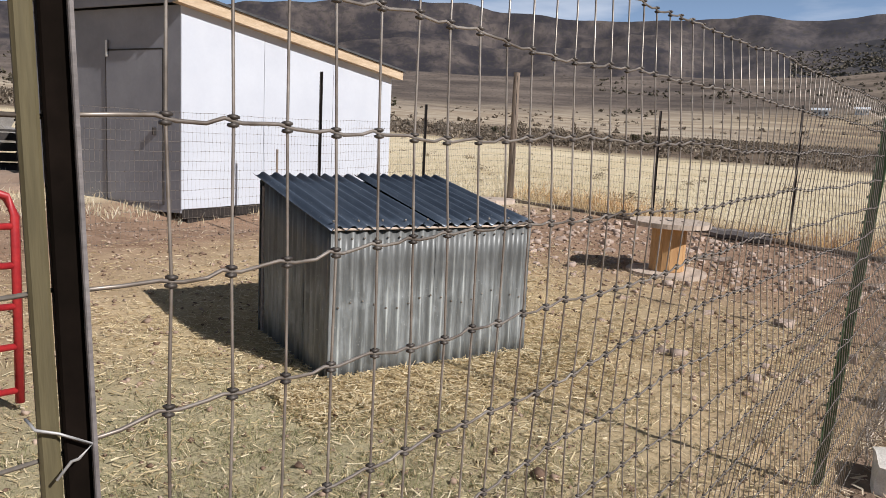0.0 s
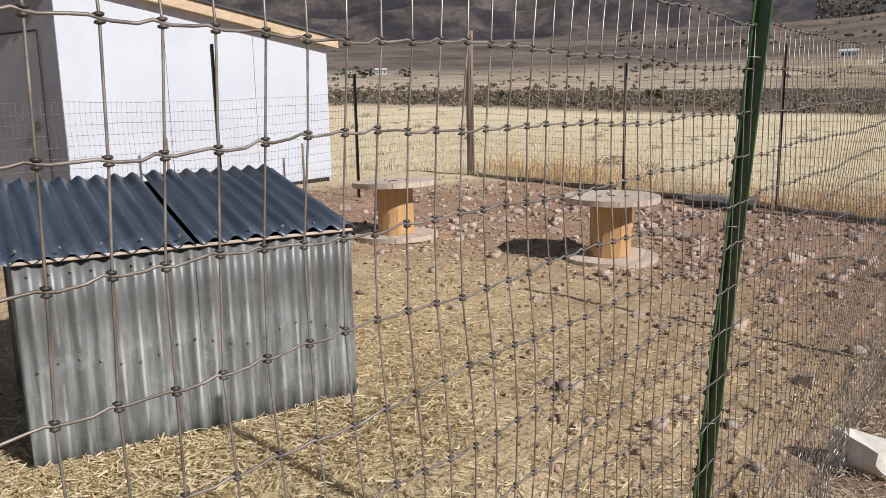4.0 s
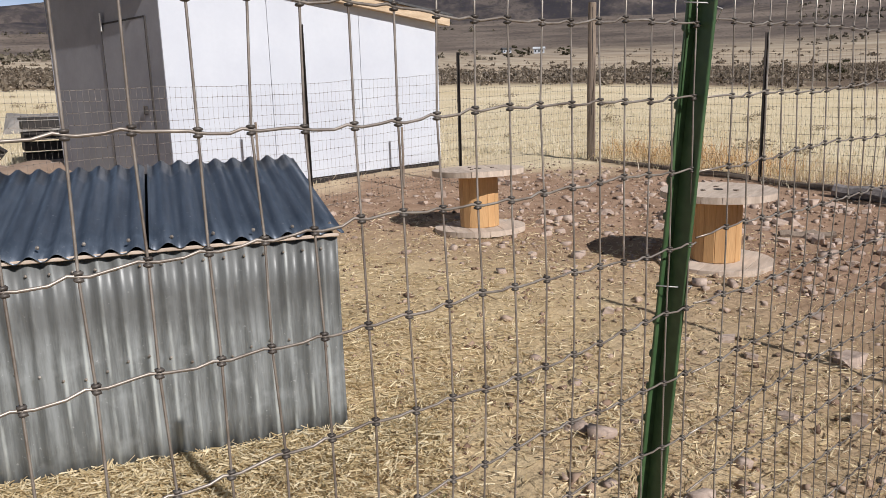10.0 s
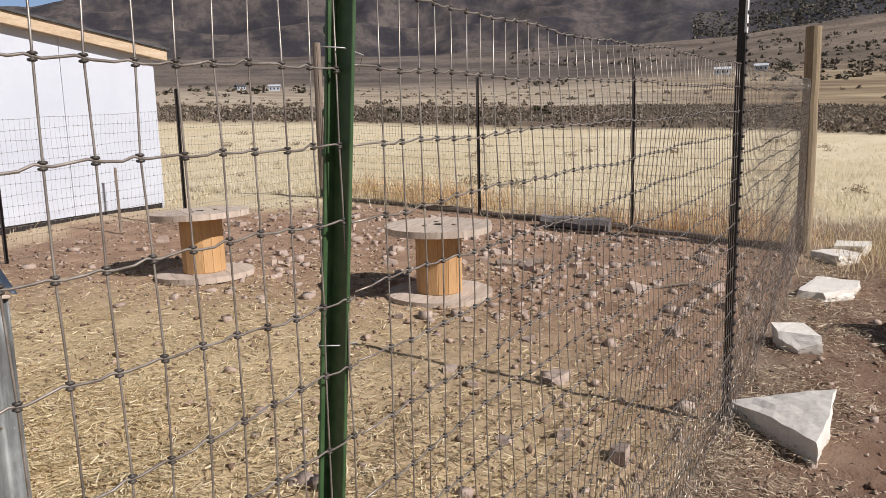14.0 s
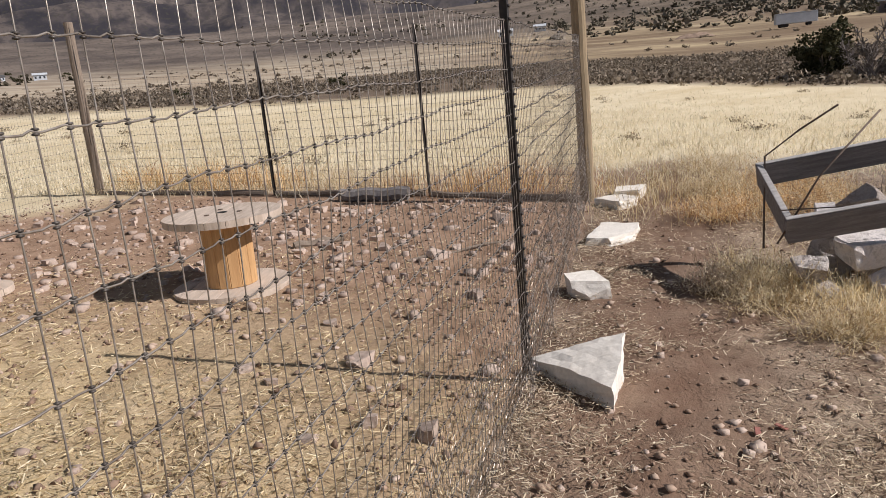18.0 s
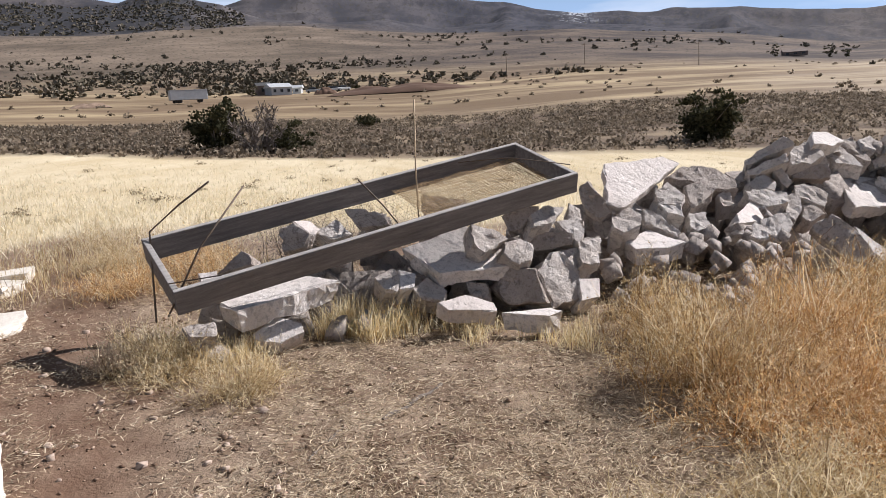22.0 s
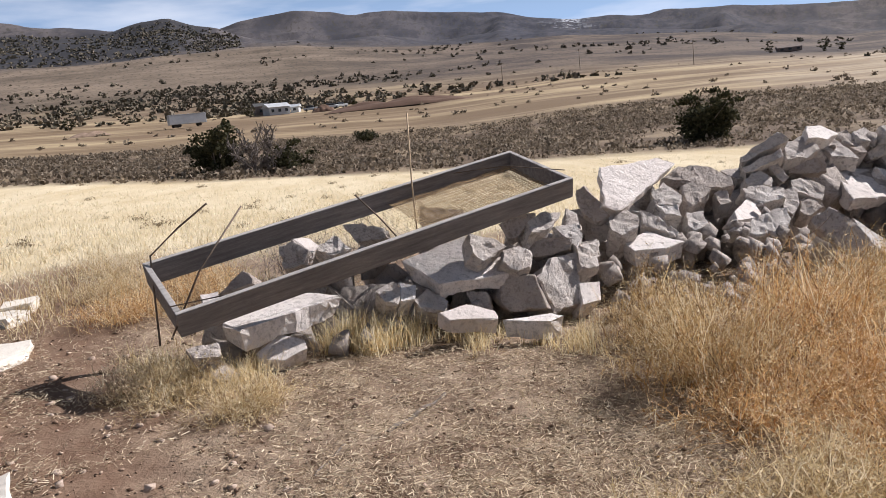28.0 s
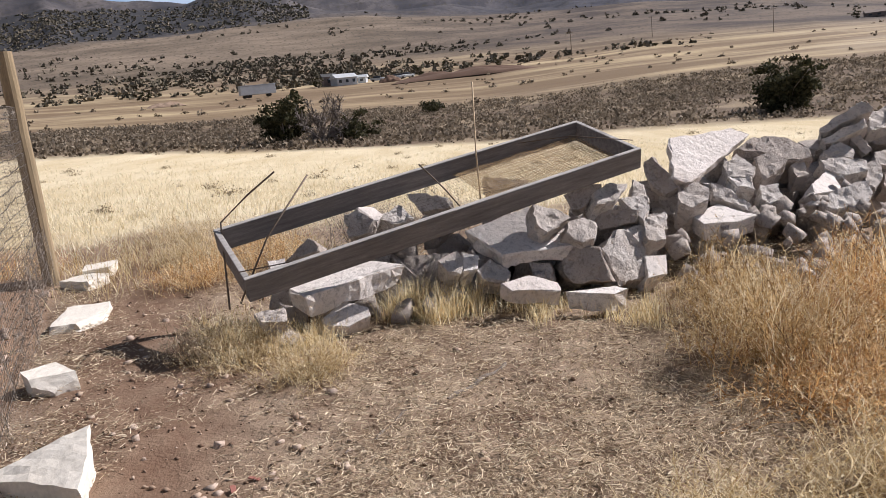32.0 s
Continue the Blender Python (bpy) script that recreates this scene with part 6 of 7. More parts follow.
def weed(at, radius, height, stems, label, mat=RUSSET, seed=1, name="dry_weed", twn=6, fine=2):
    """A dead weed: wiry stems fanning from the root, crooked side twigs, finer twigs on those, small seed husks."""
    rg = np.random.default_rng(seed)
    x0, y0 = at
    ob = thing(name, pose(x0, y0, ground_at(x0, y0)), label, "dry weed", "dry weeds by the rubble")
    k = 7
    a = rg.uniform(0, 2 * np.pi, stems)
    u = np.sqrt(rg.uniform(0, 1, stems))
    out = u * radius * rg.uniform(0.8, 1.25, stems)
    dome = np.sqrt(np.clip(1.02 - u ** 2, 0.03, 1)) * (0.8 + 0.3 * np.sin(a * 3 + seed) * u)
    h = height * dome * rg.uniform(0.55, 1.1, stems)
    loose = rg.uniform(0, 1, stems) < 0.4
    root = np.stack([rg.normal(0, radius * 0.22, stems), rg.normal(0, radius * 0.22, stems), np.full(stems, -0.03)], -1)
    spot = np.stack([np.cos(a) * out, np.sin(a) * out], -1)
    root[:, :2] = np.where(loose[:, None], spot * rg.uniform(0.5, 1.0, (stems, 1)) + rg.normal(0, 0.08, (stems, 2)), root[:, :2])
    root[:, 2] = np.where(loose, h * rg.uniform(0, 0.5, stems), root[:, 2])
    tip = np.stack([spot[:, 0], spot[:, 1], h], -1)
    t = np.linspace(0, 1, k)[None, :, None]
    lines = root[:, None] * (1 - t) + tip[:, None] * t
    lines[:, :, 2] += np.sin(np.pi * t[..., 0]) * 0.10 * out[:, None]
    lines += np.cumsum(rg.normal(0, 0.011, lines.shape), 1) * (t > 0)
    groups = [ribbons(lines, np.linspace(0.0062, 0.0028, k)[None, :] * rg.uniform(0.6, 1.4, (stems, 1)), rg)]

    def offshoots(src_lines, each, lo, hi, start, rise):
        kk = src_lines.shape[1]
        src = np.repeat(np.arange(len(src_lines)), each)
        tt = rg.uniform(start, 1.0, len(src)) * (kk - 1)
        i0 = np.clip(tt.astype(int), 0, kk - 2)
        fr = (tt - i0)[:, None]
        p = src_lines[src, i0] * (1 - fr) + src_lines[src, i0 + 1] * fr
        d = rg.normal(0, 1, (len(src), 3)) * [1, 1, 0.8] + [0, 0, rise]
        d /= np.linalg.norm(d, axis=1)[:, None]
        ln = rg.uniform(lo, hi, len(src))[:, None]
        return np.stack([p, p + d * ln * 0.5 + rg.normal(0, 0.010, p.shape), p + d * ln], 1)
    tw = offshoots(lines, twn, 0.05, 0.20, 0.25, 0.35)
    groups.append(ribbons(tw, np.full((len(tw), 3), 0.0024), rg))
    ends = tw
    if fine:
        sub = offshoots(tw, fine, 0.015, 0.06, 0.3, 0.2)[:, [0, 2]]
        groups.append(ribbons(sub, np.full((len(sub), 2), 0.0021), rg))
        ends = sub
    v, f = joined(groups)
    o = new("stem", from_arrays("stem", v, f, mat))
    o.parent = ob
    tagged(o, "wiry dry stems", kind="stuff")
    hp = ends[:, -1] + rg.normal(0, 0.006, (len(ends), 3))
    s = rg.uniform(0.0025, 0.0065, len(hp))[:, None]
    u = rg.normal(0, 1, (len(hp), 3))
    u /= np.linalg.norm(u, axis=1)[:, None]
    w2 = np.cross(u, rg.normal(0, 1, (len(hp), 3)))
    w2 /= np.linalg.norm(w2, axis=1)[:, None]
    hv = np.stack([hp - u * s * 1.5, hp - w2 * s * 0.8, hp + u * s * 1.5, hp + w2 * s * 0.8], 1).reshape(-1, 3)
    o = new("seed_husk", from_arrays("husk", hv, np.arange(len(hv)).reshape(-1, 4), mat))
    o.name = "seed_husk"
    o.parent = ob
    tagged(o, "small dry seed husks", kind="stuff")
    return ob


BIG = "large bushy russet dry weed on trampled ground"
weed((5.15, -4.95), 0.58, 0.74, 360, "large bushy brown dry weed on trampled ground", BROWN_WEED, seed=1)
weed((5.5, -5.75), 0.66, 0.84, 380, BIG, seed=2)
weed((4.8, -5.6), 0.5, 0.46, 260, BIG, seed=3)
weed((5.45, -6.75), 0.6, 0.66, 260, "bushy golden dry weed on trampled ground", GOLD, seed=4)
weed((6.1, -6.7), 0.6, 0.78, 300, "large bushy brown dry weed on trampled ground", BROWN_WEED, seed=5)
weed((4.62, -4.95), 0.6, 0.26, 240, "low spreading russet dry weed", seed=31)
weed((4.15, -5.4), 0.6, 0.24, 240, "low spreading russet dry weed", seed=32)
weed((3.75, -5.6), 0.5, 0.2, 160, "low spreading golden dry weed", GOLD, seed=33)
weed((6.0, -5.0), 0.45, 0.62, 230, "bushy brown dry weed in front of the rubble", BROWN_WEED, seed=7)
weed((3.45, -4.05), 0.42, 0.22, 187, "low spreading golden dry weed", GOLD, seed=8)
weed((3.75, -4.75), 0.45, 0.28, 187, "low spreading golden dry weed", GOLD, seed=9)
weed((6.5, -7.8), 0.7, 0.7, 240, BIG, seed=10)
weed((5.7, -1.9), 0.36, 0.2, 144, "low tangled dry weed by the box corner", GOLD, seed=12)
weed((5.4, -2.35), 0.33, 0.2, 122, "low tangled dry weed by the box corner", GOLD, seed=13)
weed((5.85, -1.6), 0.3, 0.25, 100, "grey tangled dry weed by the box corner", LITTER, seed=19)
weed((7.9, -0.95), 0.5, 0.26, 130, "russet dry weed at the edge of the field", seed=14)
weed((9.3, -1.15), 0.6, 0.3, 110, "russet dry weed at the edge of the field", seed=24)
weed((10.2, -0.2), 0.6, 0.4, 120, "golden dry weed at the edge of the field", GOLD, seed=25)
weed((8.5, -1.5), 0.5, 0.34, 130, "russet dry weed at the edge of the field", seed=15)
weed((8.9, -0.6), 0.5, 0.32, 120, "golden dry weed at the edge of the field", GOLD, seed=16)
weed((8.15, -3.7), 0.6, 0.3, 120, "low russet dry weed behind the wooden box", seed=21)
weed((8.45, -4.5), 0.55, 0.42, 150, "low russet dry weed behind the wooden box", seed=22)
weed((9.2, -2.4), 0.5, 0.7, 108, "tall thin dry weed behind the wooden box", TWIGS, seed=17)
weed((9.0, -3.2), 0.4, 0.8, 64, "tall thin dry weed behind the wooden box", TWIGS, seed=18)

# grass tufts at the foot of the pile
for cx, cy, wide, count, tall in ((6.42, -2.92, 0.08, 14, 0.27), (6.38, -3.12, 0.10, 16, 0.26), (6.42, -3.36, 0.08, 8, 0.22), (6.3, -3.75, 0.12, 9, 0.14), (5.98, -2.2, 0.12, 14, 0.16), (6.1, -1.75, 0.14, 16, 0.2), (6.0, -4.4, 0.12, 8, 0.2)):
    stuff("grass_tuft", *tufts(rng.normal(cx, wide, count), rng.normal(cy, wide, count), rng, 46, tall, 0.05, 0.0045, 0.5), TUFT, "golden dry grass tuft at the foot of the rubble", "dry grass")
n = 2600
a = np.radians(rng.uniform(60, 145, n))
r = rng.uniform(1.4, 7.0, n)
x, y = CX + r * np.sin(a), CY + r * np.cos(a)
ok = (fence_side(x, y) < -0.6) & (y < -2.9 - 0.1 * (x - 3) + rng.normal(0, 0.4, n)) & (lumps(x, y, 0.7, 41) + rng.uniform(-0.6, 0.6, n) > -0.2)
stuff("low_grass", *tufts(x[ok], y[ok], rng, 15, 0.05, 0.06, 0.0028, 1.1), LITTER, "short grey-brown dry grass tufts", "dry grass")


# ---- brush and trees ----
def foliage(x, y, z, size, height, leaves, leaf, rg, flat=0.75):
    """Clumps of small leaf blades in an uneven dome over each place."""
    n = len(x)
    m = n * leaves
    idx = np.repeat(np.arange(n), leaves)
    u = rg.normal(0, 1, (m, 3))
    u /= np.linalg.norm(u, axis=1)[:, None]
    u[:, 2] = np.abs(u[:, 2]) * 1.1 - 0.1
    lob = 0.72 + 0.38 * np.sin(np.arctan2(u[:, 1], u[:, 0]) * (2 + idx % 4) + idx)
    rad = rg.uniform(0.35, 1.0, m) ** 0.6 * lob
    p = np.stack([x[idx] + u[:, 0] * size[idx] * rad, y[idx] + u[:, 1] * size[idx] * rad, z[idx] + (0.1 + u[:, 2] * rad) * height[idx]], -1)
    a = rg.normal(0, 1, (m, 3)) + u * 0.6
    a /= np.linalg.norm(a, axis=1)[:, None]
    b = np.cross(a, rg.normal(0, 1, (m, 3)))
    b /= np.linalg.norm(b, axis=1)[:, None]
    s = (leaf * size[idx] * rg.uniform(0.6, 1.4, m))[:, None]
    v = np.stack([p - a * s, p + b * s * 0.7, p + a * s, p - b * s * 0.7], 1).reshape(-1, 3)
    return v, np.arange(m * 4).reshape(-1, 4)


n = 14500
r = np.sqrt(rng.uniform(43.5 ** 2, 112 ** 2, n))
a = np.radians(rng.uniform(-16, 137, n))
x, y = CX + r * np.sin(a), CY + r * np.cos(a)
dens = lumps(x, y, 14, 21) + 0.6 * lumps(x, y, 5, 22)
ok = dens + rng.uniform(-0.7, 0.7, n) > -0.45
x, y = x[ok], y[ok]
size = rng.uniform(0.35, 0.85, len(x))
stuff("sagebrush", *foliage(x, y, relief(x, y), size, size * 0.75, 20, 0.17, rng), SAGE, "grey-green sagebrush covering the flat", "sagebrush")
n = 150
r, a = rng.uniform(12, 45, n), np.radians(rng.uniform(-14, 134, n))
x, y = CX + r * np.sin(a), CY + r * np.cos(a)
size = rng.uniform(0.10, 0.42, n)
stuff("field_brush", *foliage(x, y, relief(x, y), size, size * 0.55, 190, 0.055, rng), DEAD_BRUSH, "small grey brush dotted over the field", "sagebrush")
n = 1500
r, a = rng.uniform(110, 330, n), np.radians(rng.uniform(-16, 137, n))
x, y = CX + r * np.sin(a), CY + r * np.cos(a)
ok = lumps(x, y, 40, 23) + rng.uniform(-0.8, 0.8, n) > 0.1
x, y = x[ok], y[ok]
size = rng.uniform(0.4, 1.1, len(x))
stuff("plain_brush", *foliage(x, y, relief(x, y), size, size * 0.8, 22, 0.28, rng), SAGE, "scattered brush on the pale plain", "sagebrush")
n = 1500
r, a = rng.uniform(262, 470, n), np.radians(rng.normal(81, 8.5, n))
x, y = CX + r * np.sin(a), CY + r * np.cos(a)
ok = lumps(x, y, 45, 26) + rng.uniform(-0.6, 0.6, n) > -0.1
x, y = x[ok], y[ok]
size = rng.uniform(0.9, 2.4, len(x))
stuff("hill_scrub", *foliage(x, y, relief(x, y) - 0.2, size, size * 1.0, 18, 0.38, rng), FAR_SCRUB, "belt of dark juniper scrub behind the ranch house", "scrub")
n = 5200
r, a = 255 + 900 * rng.beta(0.8, 1.6, n), np.radians(rng.uniform(-16, 137, n))
x, y = CX + r * np.sin(a), CY + r * np.cos(a)
ok = lumps(x, y, 120, 24) + 0.5 * lumps(x, y, 50, 25) + rng.uniform(-0.5, 0.5, n) - 0.2 * (r < 300) - 0.35 * (a > 1.78) - 0.4 * (a < 1.08) > 0.15
x, y, r = x[ok], y[ok], r[ok]
size = rng.uniform(1.0, 2.6, len(x)) * (0.75 + r / 1500)
stuff("hill_scrub", *foliage(x, y, relief(x, y) - 0.2, size, size * 1.1, 18, 0.38, rng), FAR_SCRUB, "dark juniper scrub dotted over the hills", "scrub")


n = 4200
r, a = rng.uniform(1150, 1590, n), np.radians(rng.uniform(57, 83, n))
x, y = CX + r * np.sin(a), CY + r * np.cos(a)
ok = lumps(x, y, 160, 27) + rng.uniform(-0.7, 0.7, n) > -0.3
x, y, r = x[ok], y[ok], r[ok]
size = rng.uniform(2.6, 5.5, len(x))
stuff("hill_scrub", *foliage(x, y, relief(x, y) - 1.0, size, size * 0.9, 12, 0.4, rng), FAR_SCRUB, "dark juniper woodland on the far slope", "scrub")


def place(az, r):
    x, y = CX + r * math.sin(radians(az)), CY + r * math.cos(radians(az))
    return x, y, ground_at(x, y)


def juniper(az, r, width, height, seed, label, bare=False, clumps=26):
    """Twisted trunk, limbs, and tufts of small dark leaves with gaps between."""
    rg = np.random.default_rng(seed)
    x0, y0, z0 = place(az, r)
    ob = thing("juniper_tree", pose(x0, y0, z0 - 0.1), label, "tree")
    bm = bmesh.new()
    ends = []
    for i in range(11):
        a = i * 2.4 + rg.uniform(-0.4, 0.4)
        reach, top = width / 2 * rg.uniform(0.35, 0.95), height * rg.uniform(0.4, 0.92)
        p1 = Vector((math.cos(a) * reach * 0.25, math.sin(a) * reach * 0.25, height * 0.2))
        p2 = Vector((math.cos(a) * reach * 0.65, math.sin(a) * reach * 0.65, top * 0.6))
        p3 = Vector((math.cos(a + 0.3) * reach, math.sin(a + 0.3) * reach, top))
        tube(bm, [(0.05 * math.cos(a), 0.05 * math.sin(a), 0), p1, p2, p3], 0.09, 5, 0.02)
        ends += [p2, p3, (p2 + p3) / 2, (p1 + p2) / 2 - Vector((0, 0, height * 0.12))]
    part("trunk", bm, BARK, ob, "pale twisted trunk and limbs", smooth=True)
    c = np.array([tuple(e) for e in ends])
    pick = c[rg.integers(0, len(c), clumps)] + rg.normal(0, 0.12 * width / 2, (clumps, 3))
    size = rg.uniform(0.16, 0.30, clumps) * width / 2 * (0.7 if bare else 1.0)
    if bare:
        n = 1700
        p = c[rg.integers(0, len(c), n)]
        d = rg.normal(0, 1, (n, 3)) + [0, 0, 0.4]
        d /= np.linalg.norm(d, axis=1)[:, None]
        ln = rg.uniform(0.2, 0.6, n)[:, None] * width / 8
        lines = np.stack([p, p + d * ln + rg.normal(0, 0.05, p.shape), p + d * ln * 2], 1)
        v, f = ribbons(lines, np.full((n, 3), 0.045), rg)
        o = new("twigs", from_arrays("twigs", v, f, TWIGS))
        o.name = "bare_twig"
        o.parent = ob
        tagged(o, "bare grey twigs", kind="stuff")
    else:
        v, f = foliage(pick[:, 0], pick[:, 1], pick[:, 2] - size * 0.3, size, size * 0.9, 110, 0.17, rg)
        o = new("crown", from_arrays("crown", v, f, JUNIPER))
        o.parent = ob
        tagged(o, "dark green uneven crown")
    return ob


juniper(80.2, 50, 5.2, 3.2, 3, "dark green juniper tree at the edge of the field", clumps=60)
juniper(83.0, 49, 4.4, 3.0, 4, "half-bare grey juniper beside a dark one", bare=True)
juniper(85.3, 50.5, 4.0, 2.2, 5, "low dark juniper bush at the edge of the field", clumps=50)
juniper(116.2, 50, 4.9, 3.0, 6, "dark round juniper standing in sagebrush", clumps=110)
juniper(46.2, 72, 2.6, 1.6, 7, "small dark juniper on the sage flat", clumps=24)
juniper(91.3, 95, 5.0, 1.8, 8, "low dark brush clump on the plain", clumps=30)
juniper(35.5, 60, 2.2, 1.0, 9, "small dark brush in the flat", clumps=20)


# ---- small stones ----
def stones(x, y, size, seed):
    rg = np.random.default_rng(seed)
    vs, fs = [], []
    base = [np.array([v.co[:] for v in me.vertices]) for me in SMALL[:5]]
    tris = []
    for me in SMALL[:5]:
        t = []
        for p in me.polygons:
            q = list(p.vertices)
            t += [(q[0], q[k], q[k + 1]) for k in range(1, len(q) - 1)]
        tris.append(np.array(t))
    n = 0
    z = ground_many(x, y)
    for i in range(len(x)):
        k = i % 5
        a = rg.uniform(0, 6.28)
        s = size[i] * rg.uniform(0.7, 1.3, 3) * [1, 1, 0.7]
        v = base[k] * s
        v = np.stack([v[:, 0] * math.cos(a) - v[:, 1] * math.sin(a) + x[i], v[:, 0] * math.sin(a) + v[:, 1] * math.cos(a) + y[i], v[:, 2] + z[i] + size[i] * 0.1], -1)
        vs.append(v), fs.append(tris[k] + n)
        n += len(v)
    return np.concatenate(vs), np.concatenate(fs)


for i in range(260):
    x, y = 3.0 + 5.3 * rng.beta(1.5, 1.1), rng.uniform(-1.5, 5.9)
    if fence_side(x, y) < 0.25 or x > 8.5 - 0.33 * (y - 0.4) - 0.3 or math.hypot(x - 4.53, y - 1.5) < 0.6 or math.hypot(x - 3.37, y - 3.27) < 0.6:
        continue
    s = float(rng.uniform(0.035, 0.115)) * (1.0 if rng.uniform() < 0.35 else 0.6)
    chunk(SMALL[i % 6], (x, y, float(ground_many(np.array([x]), np.array([y]))[0]) + s * 0.12), (s * 1.3, s, s * 0.75), (rng.uniform(-15, 15), rng.uniform(-15, 15), rng.uniform(0, 360)), "brown field stone on the dirt of the pen", "stones in the pen", FIELD_STONE, "field_stone", "stone")
n = 2200
x, y = rng.uniform(2.2, 8.6, n), rng.uniform(-2, 6.2, n)
ok = (fence_side(x, y) > 0.1) & (x < 8.4 - 0.33 * (y - 0.4)) & (lumps(x, y, 0.9, 31) + rng.uniform(-0.8, 0.8, n) + np.clip((x - 4.5) * 0.25, -0.8, 0.5) > -0.05)
v, f = stones(x[ok], y[ok], rng.gamma(2.5, 0.014, ok.sum()).clip(0.014, 0.085), 3)
stuff("pebble", v, f, FIELD_STONE, "small brown stones scattered over the pen", "pebbles")
n = 330
a, r = np.radians(rng.uniform(50, 130, n)), rng.uniform(1.5, 6, n)
x, y = CX + r * np.sin(a), CY + r * np.cos(a)
ok = (fence_side(x, y) < -0.15) & (np.abs(fence_side(x, y) + 0.85) + rng.uniform(-0.5, 0.5, n) < 0.75)
v, f = stones(x[ok], y[ok], rng.uniform(0.015, 0.042, ok.sum()), 4)
stuff("pebble", v, f, FIELD_STONE, "small reddish stones on the bare path", "pebbles")

# clods of dirt
def clods(x, y, size, rg):
    n = len(x)
    u = np.array([(1, 0, 0), (0, 1, 0), (-1, 0, 0), (0, -1, 0), (0, 0, 1), (0, 0, -1)], float)
    f = np.array([(0, 1, 4), (1, 2, 4), (2, 3, 4), (3, 0, 4), (1, 0, 5), (2, 1, 5), (3, 2, 5), (0, 3, 5)])
    v = (u[None] + rg.normal(0, 0.28, (n, 6, 3))) * size[:, None, None] * np.array([1, 1, 0.7])
    v += np.stack([x, y, ground_many(x, y) + size * 0.3], -1)[:, None]
    return v.reshape(-1, 3), (f[None] + (np.arange(n) * 6)[:, None, None]).reshape(-1, 3)


CLOD = island("dirt_clod", [(0.15, 0.095, 0.065), (0.25, 0.17, 0.12), (0.36, 0.26, 0.19), (0.48, 0.37, 0.29)])
n = 16000
x, y = rng.uniform(-2.5, 8.6, n), rng.uniform(-3, 7, n)
ok = (fence_side(x, y) > 0.05) & (x < 8.4 - 0.33 * (y - 0.4)) & ~((x > -0.02) & (x < 1.44) & (y > -0.03) & (y < 1.12))
stuff("dirt_clod", *clods(x[ok], y[ok], rng.gamma(2.0, 0.0045, ok.sum()).clip(0.003, 0.035), rng), CLOD, "small dark dirt clods and droppings in the pen", "dirt clods")
n = 6500
a, r = np.radians(rng.uniform(35, 150, n)), rng.uniform(0.7, 7, n)
x, y = CX + r * np.sin(a), CY + r * np.cos(a)
ok = fence_side(x, y) < -0.02
stuff("dirt_clod", *clods(x[ok], y[ok], rng.gamma(2.0, 0.0038, ok.sum()).clip(0.003, 0.03), rng), CLOD, "small dark dirt clods on trampled ground", "dirt clods")


# ---- chicken wire along the foot of the fence ----
def netting(p, q, height, cell, label):
    """Hexagonal netting stood against the fence, its lower edge turned out over the ground."""
    p, q = Vector((*p, 0)), Vector((*q, 0))
    length = (q - p).length
    d = (q - p) / length
    out = Vector((d.y, -d.x, 0))
    cols, rows = int(length / cell), int(height / (cell * 0.87))
    rg = np.random.default_rng(7)
    segs = []

    def at(s, h):
        hh = max(0.0, h - 0.16)
        away = 0.025 + (0.16 - h if h < 0.16 else 0.0) * 0.9 + 0.015 * math.sin(s * 3.3) + 0.01 * math.sin(s * 11 + h * 9)
        w = p + d * s + out * away
        return (w.x, w.y, ground_at(w.x, w.y) + 0.012 + hh + 0.015 * math.sin(s * 2.2))
    for j in range(rows):
        h = j * cell * 0.87
        for i in range(cols):
            s = (i + 0.5 * (j % 2)) * cell
            a, b = at(s, h), at(s + cell * 0.5, h + cell * 0.3)
            c, e = at(s - cell * 0.5, h + cell * 0.3), at(s + cell * 0.5, h + cell * 0.87)
            segs += [(a, b), (a, c), (b, e)]
    lines = np.array(segs)
    v, f = ribbons(lines, np.full((len(segs), 2), 0.0022), rg)
    ob = thing("chicken_wire", Matrix.Identity(4), label, "wire netting")
    o = new("netting", from_arrays("netting", v, f, WIRE))
    o.parent = ob
    tagged(o, "fine grey hexagonal netting", kind="stuff")


netting((1.75, -2.02), POST_C, 0.62, 0.032, "grey chicken wire along the foot of the fence")
netting(POST_C, POST_D, 0.75, 0.04, "grey chicken wire along the foot of the fence by pale stones")


# ---- wire ties ----
def tie(pts, label):
    ob = thing("wire_tie", pose(*pts[0]), label, "wire tie")
    o = Vector(pts[0])
    part("wire", new_tube([Vector(p) - o for p in pts], 0.001, 5), WIRE_TIE, ob, smooth=True)


for z in (1.49, 1.09, 0.58):
    x0, y0 = 1.461 + 0.043 * (z + 0.1), -1.994 - 0.054 * (z + 0.1)
    tie([(x0 - 0.03, y0 - 0.012, z + 0.006), (x0 - 0.004, y0 - 0.026, z + 0.004), (x0 + 0.034, y0 - 0.012, z - 0.002), (x0 + 0.042, y0 + 0.012, z - 0.02)], "pale wire clip round a green steel post")
tie([(-1.676, -3.236, 1.145), (-1.672, -3.252, 1.143), (-1.660, -3.252, 1.139), (-1.642, -3.253, 1.130), (-1.650, -3.256, 1.123), (-1.6535, -3.253, 1.121), (-1.662, -3.256, 1.112)], "twisted pale wire tie round a steel post")
for z in (0.4, 0.9, 1.35):
    tie([(4.13, -1.185, z), (4.165, -1.195, z + 0.003), (4.20, -1.16, z)], "pale wire clip round a dark steel post")


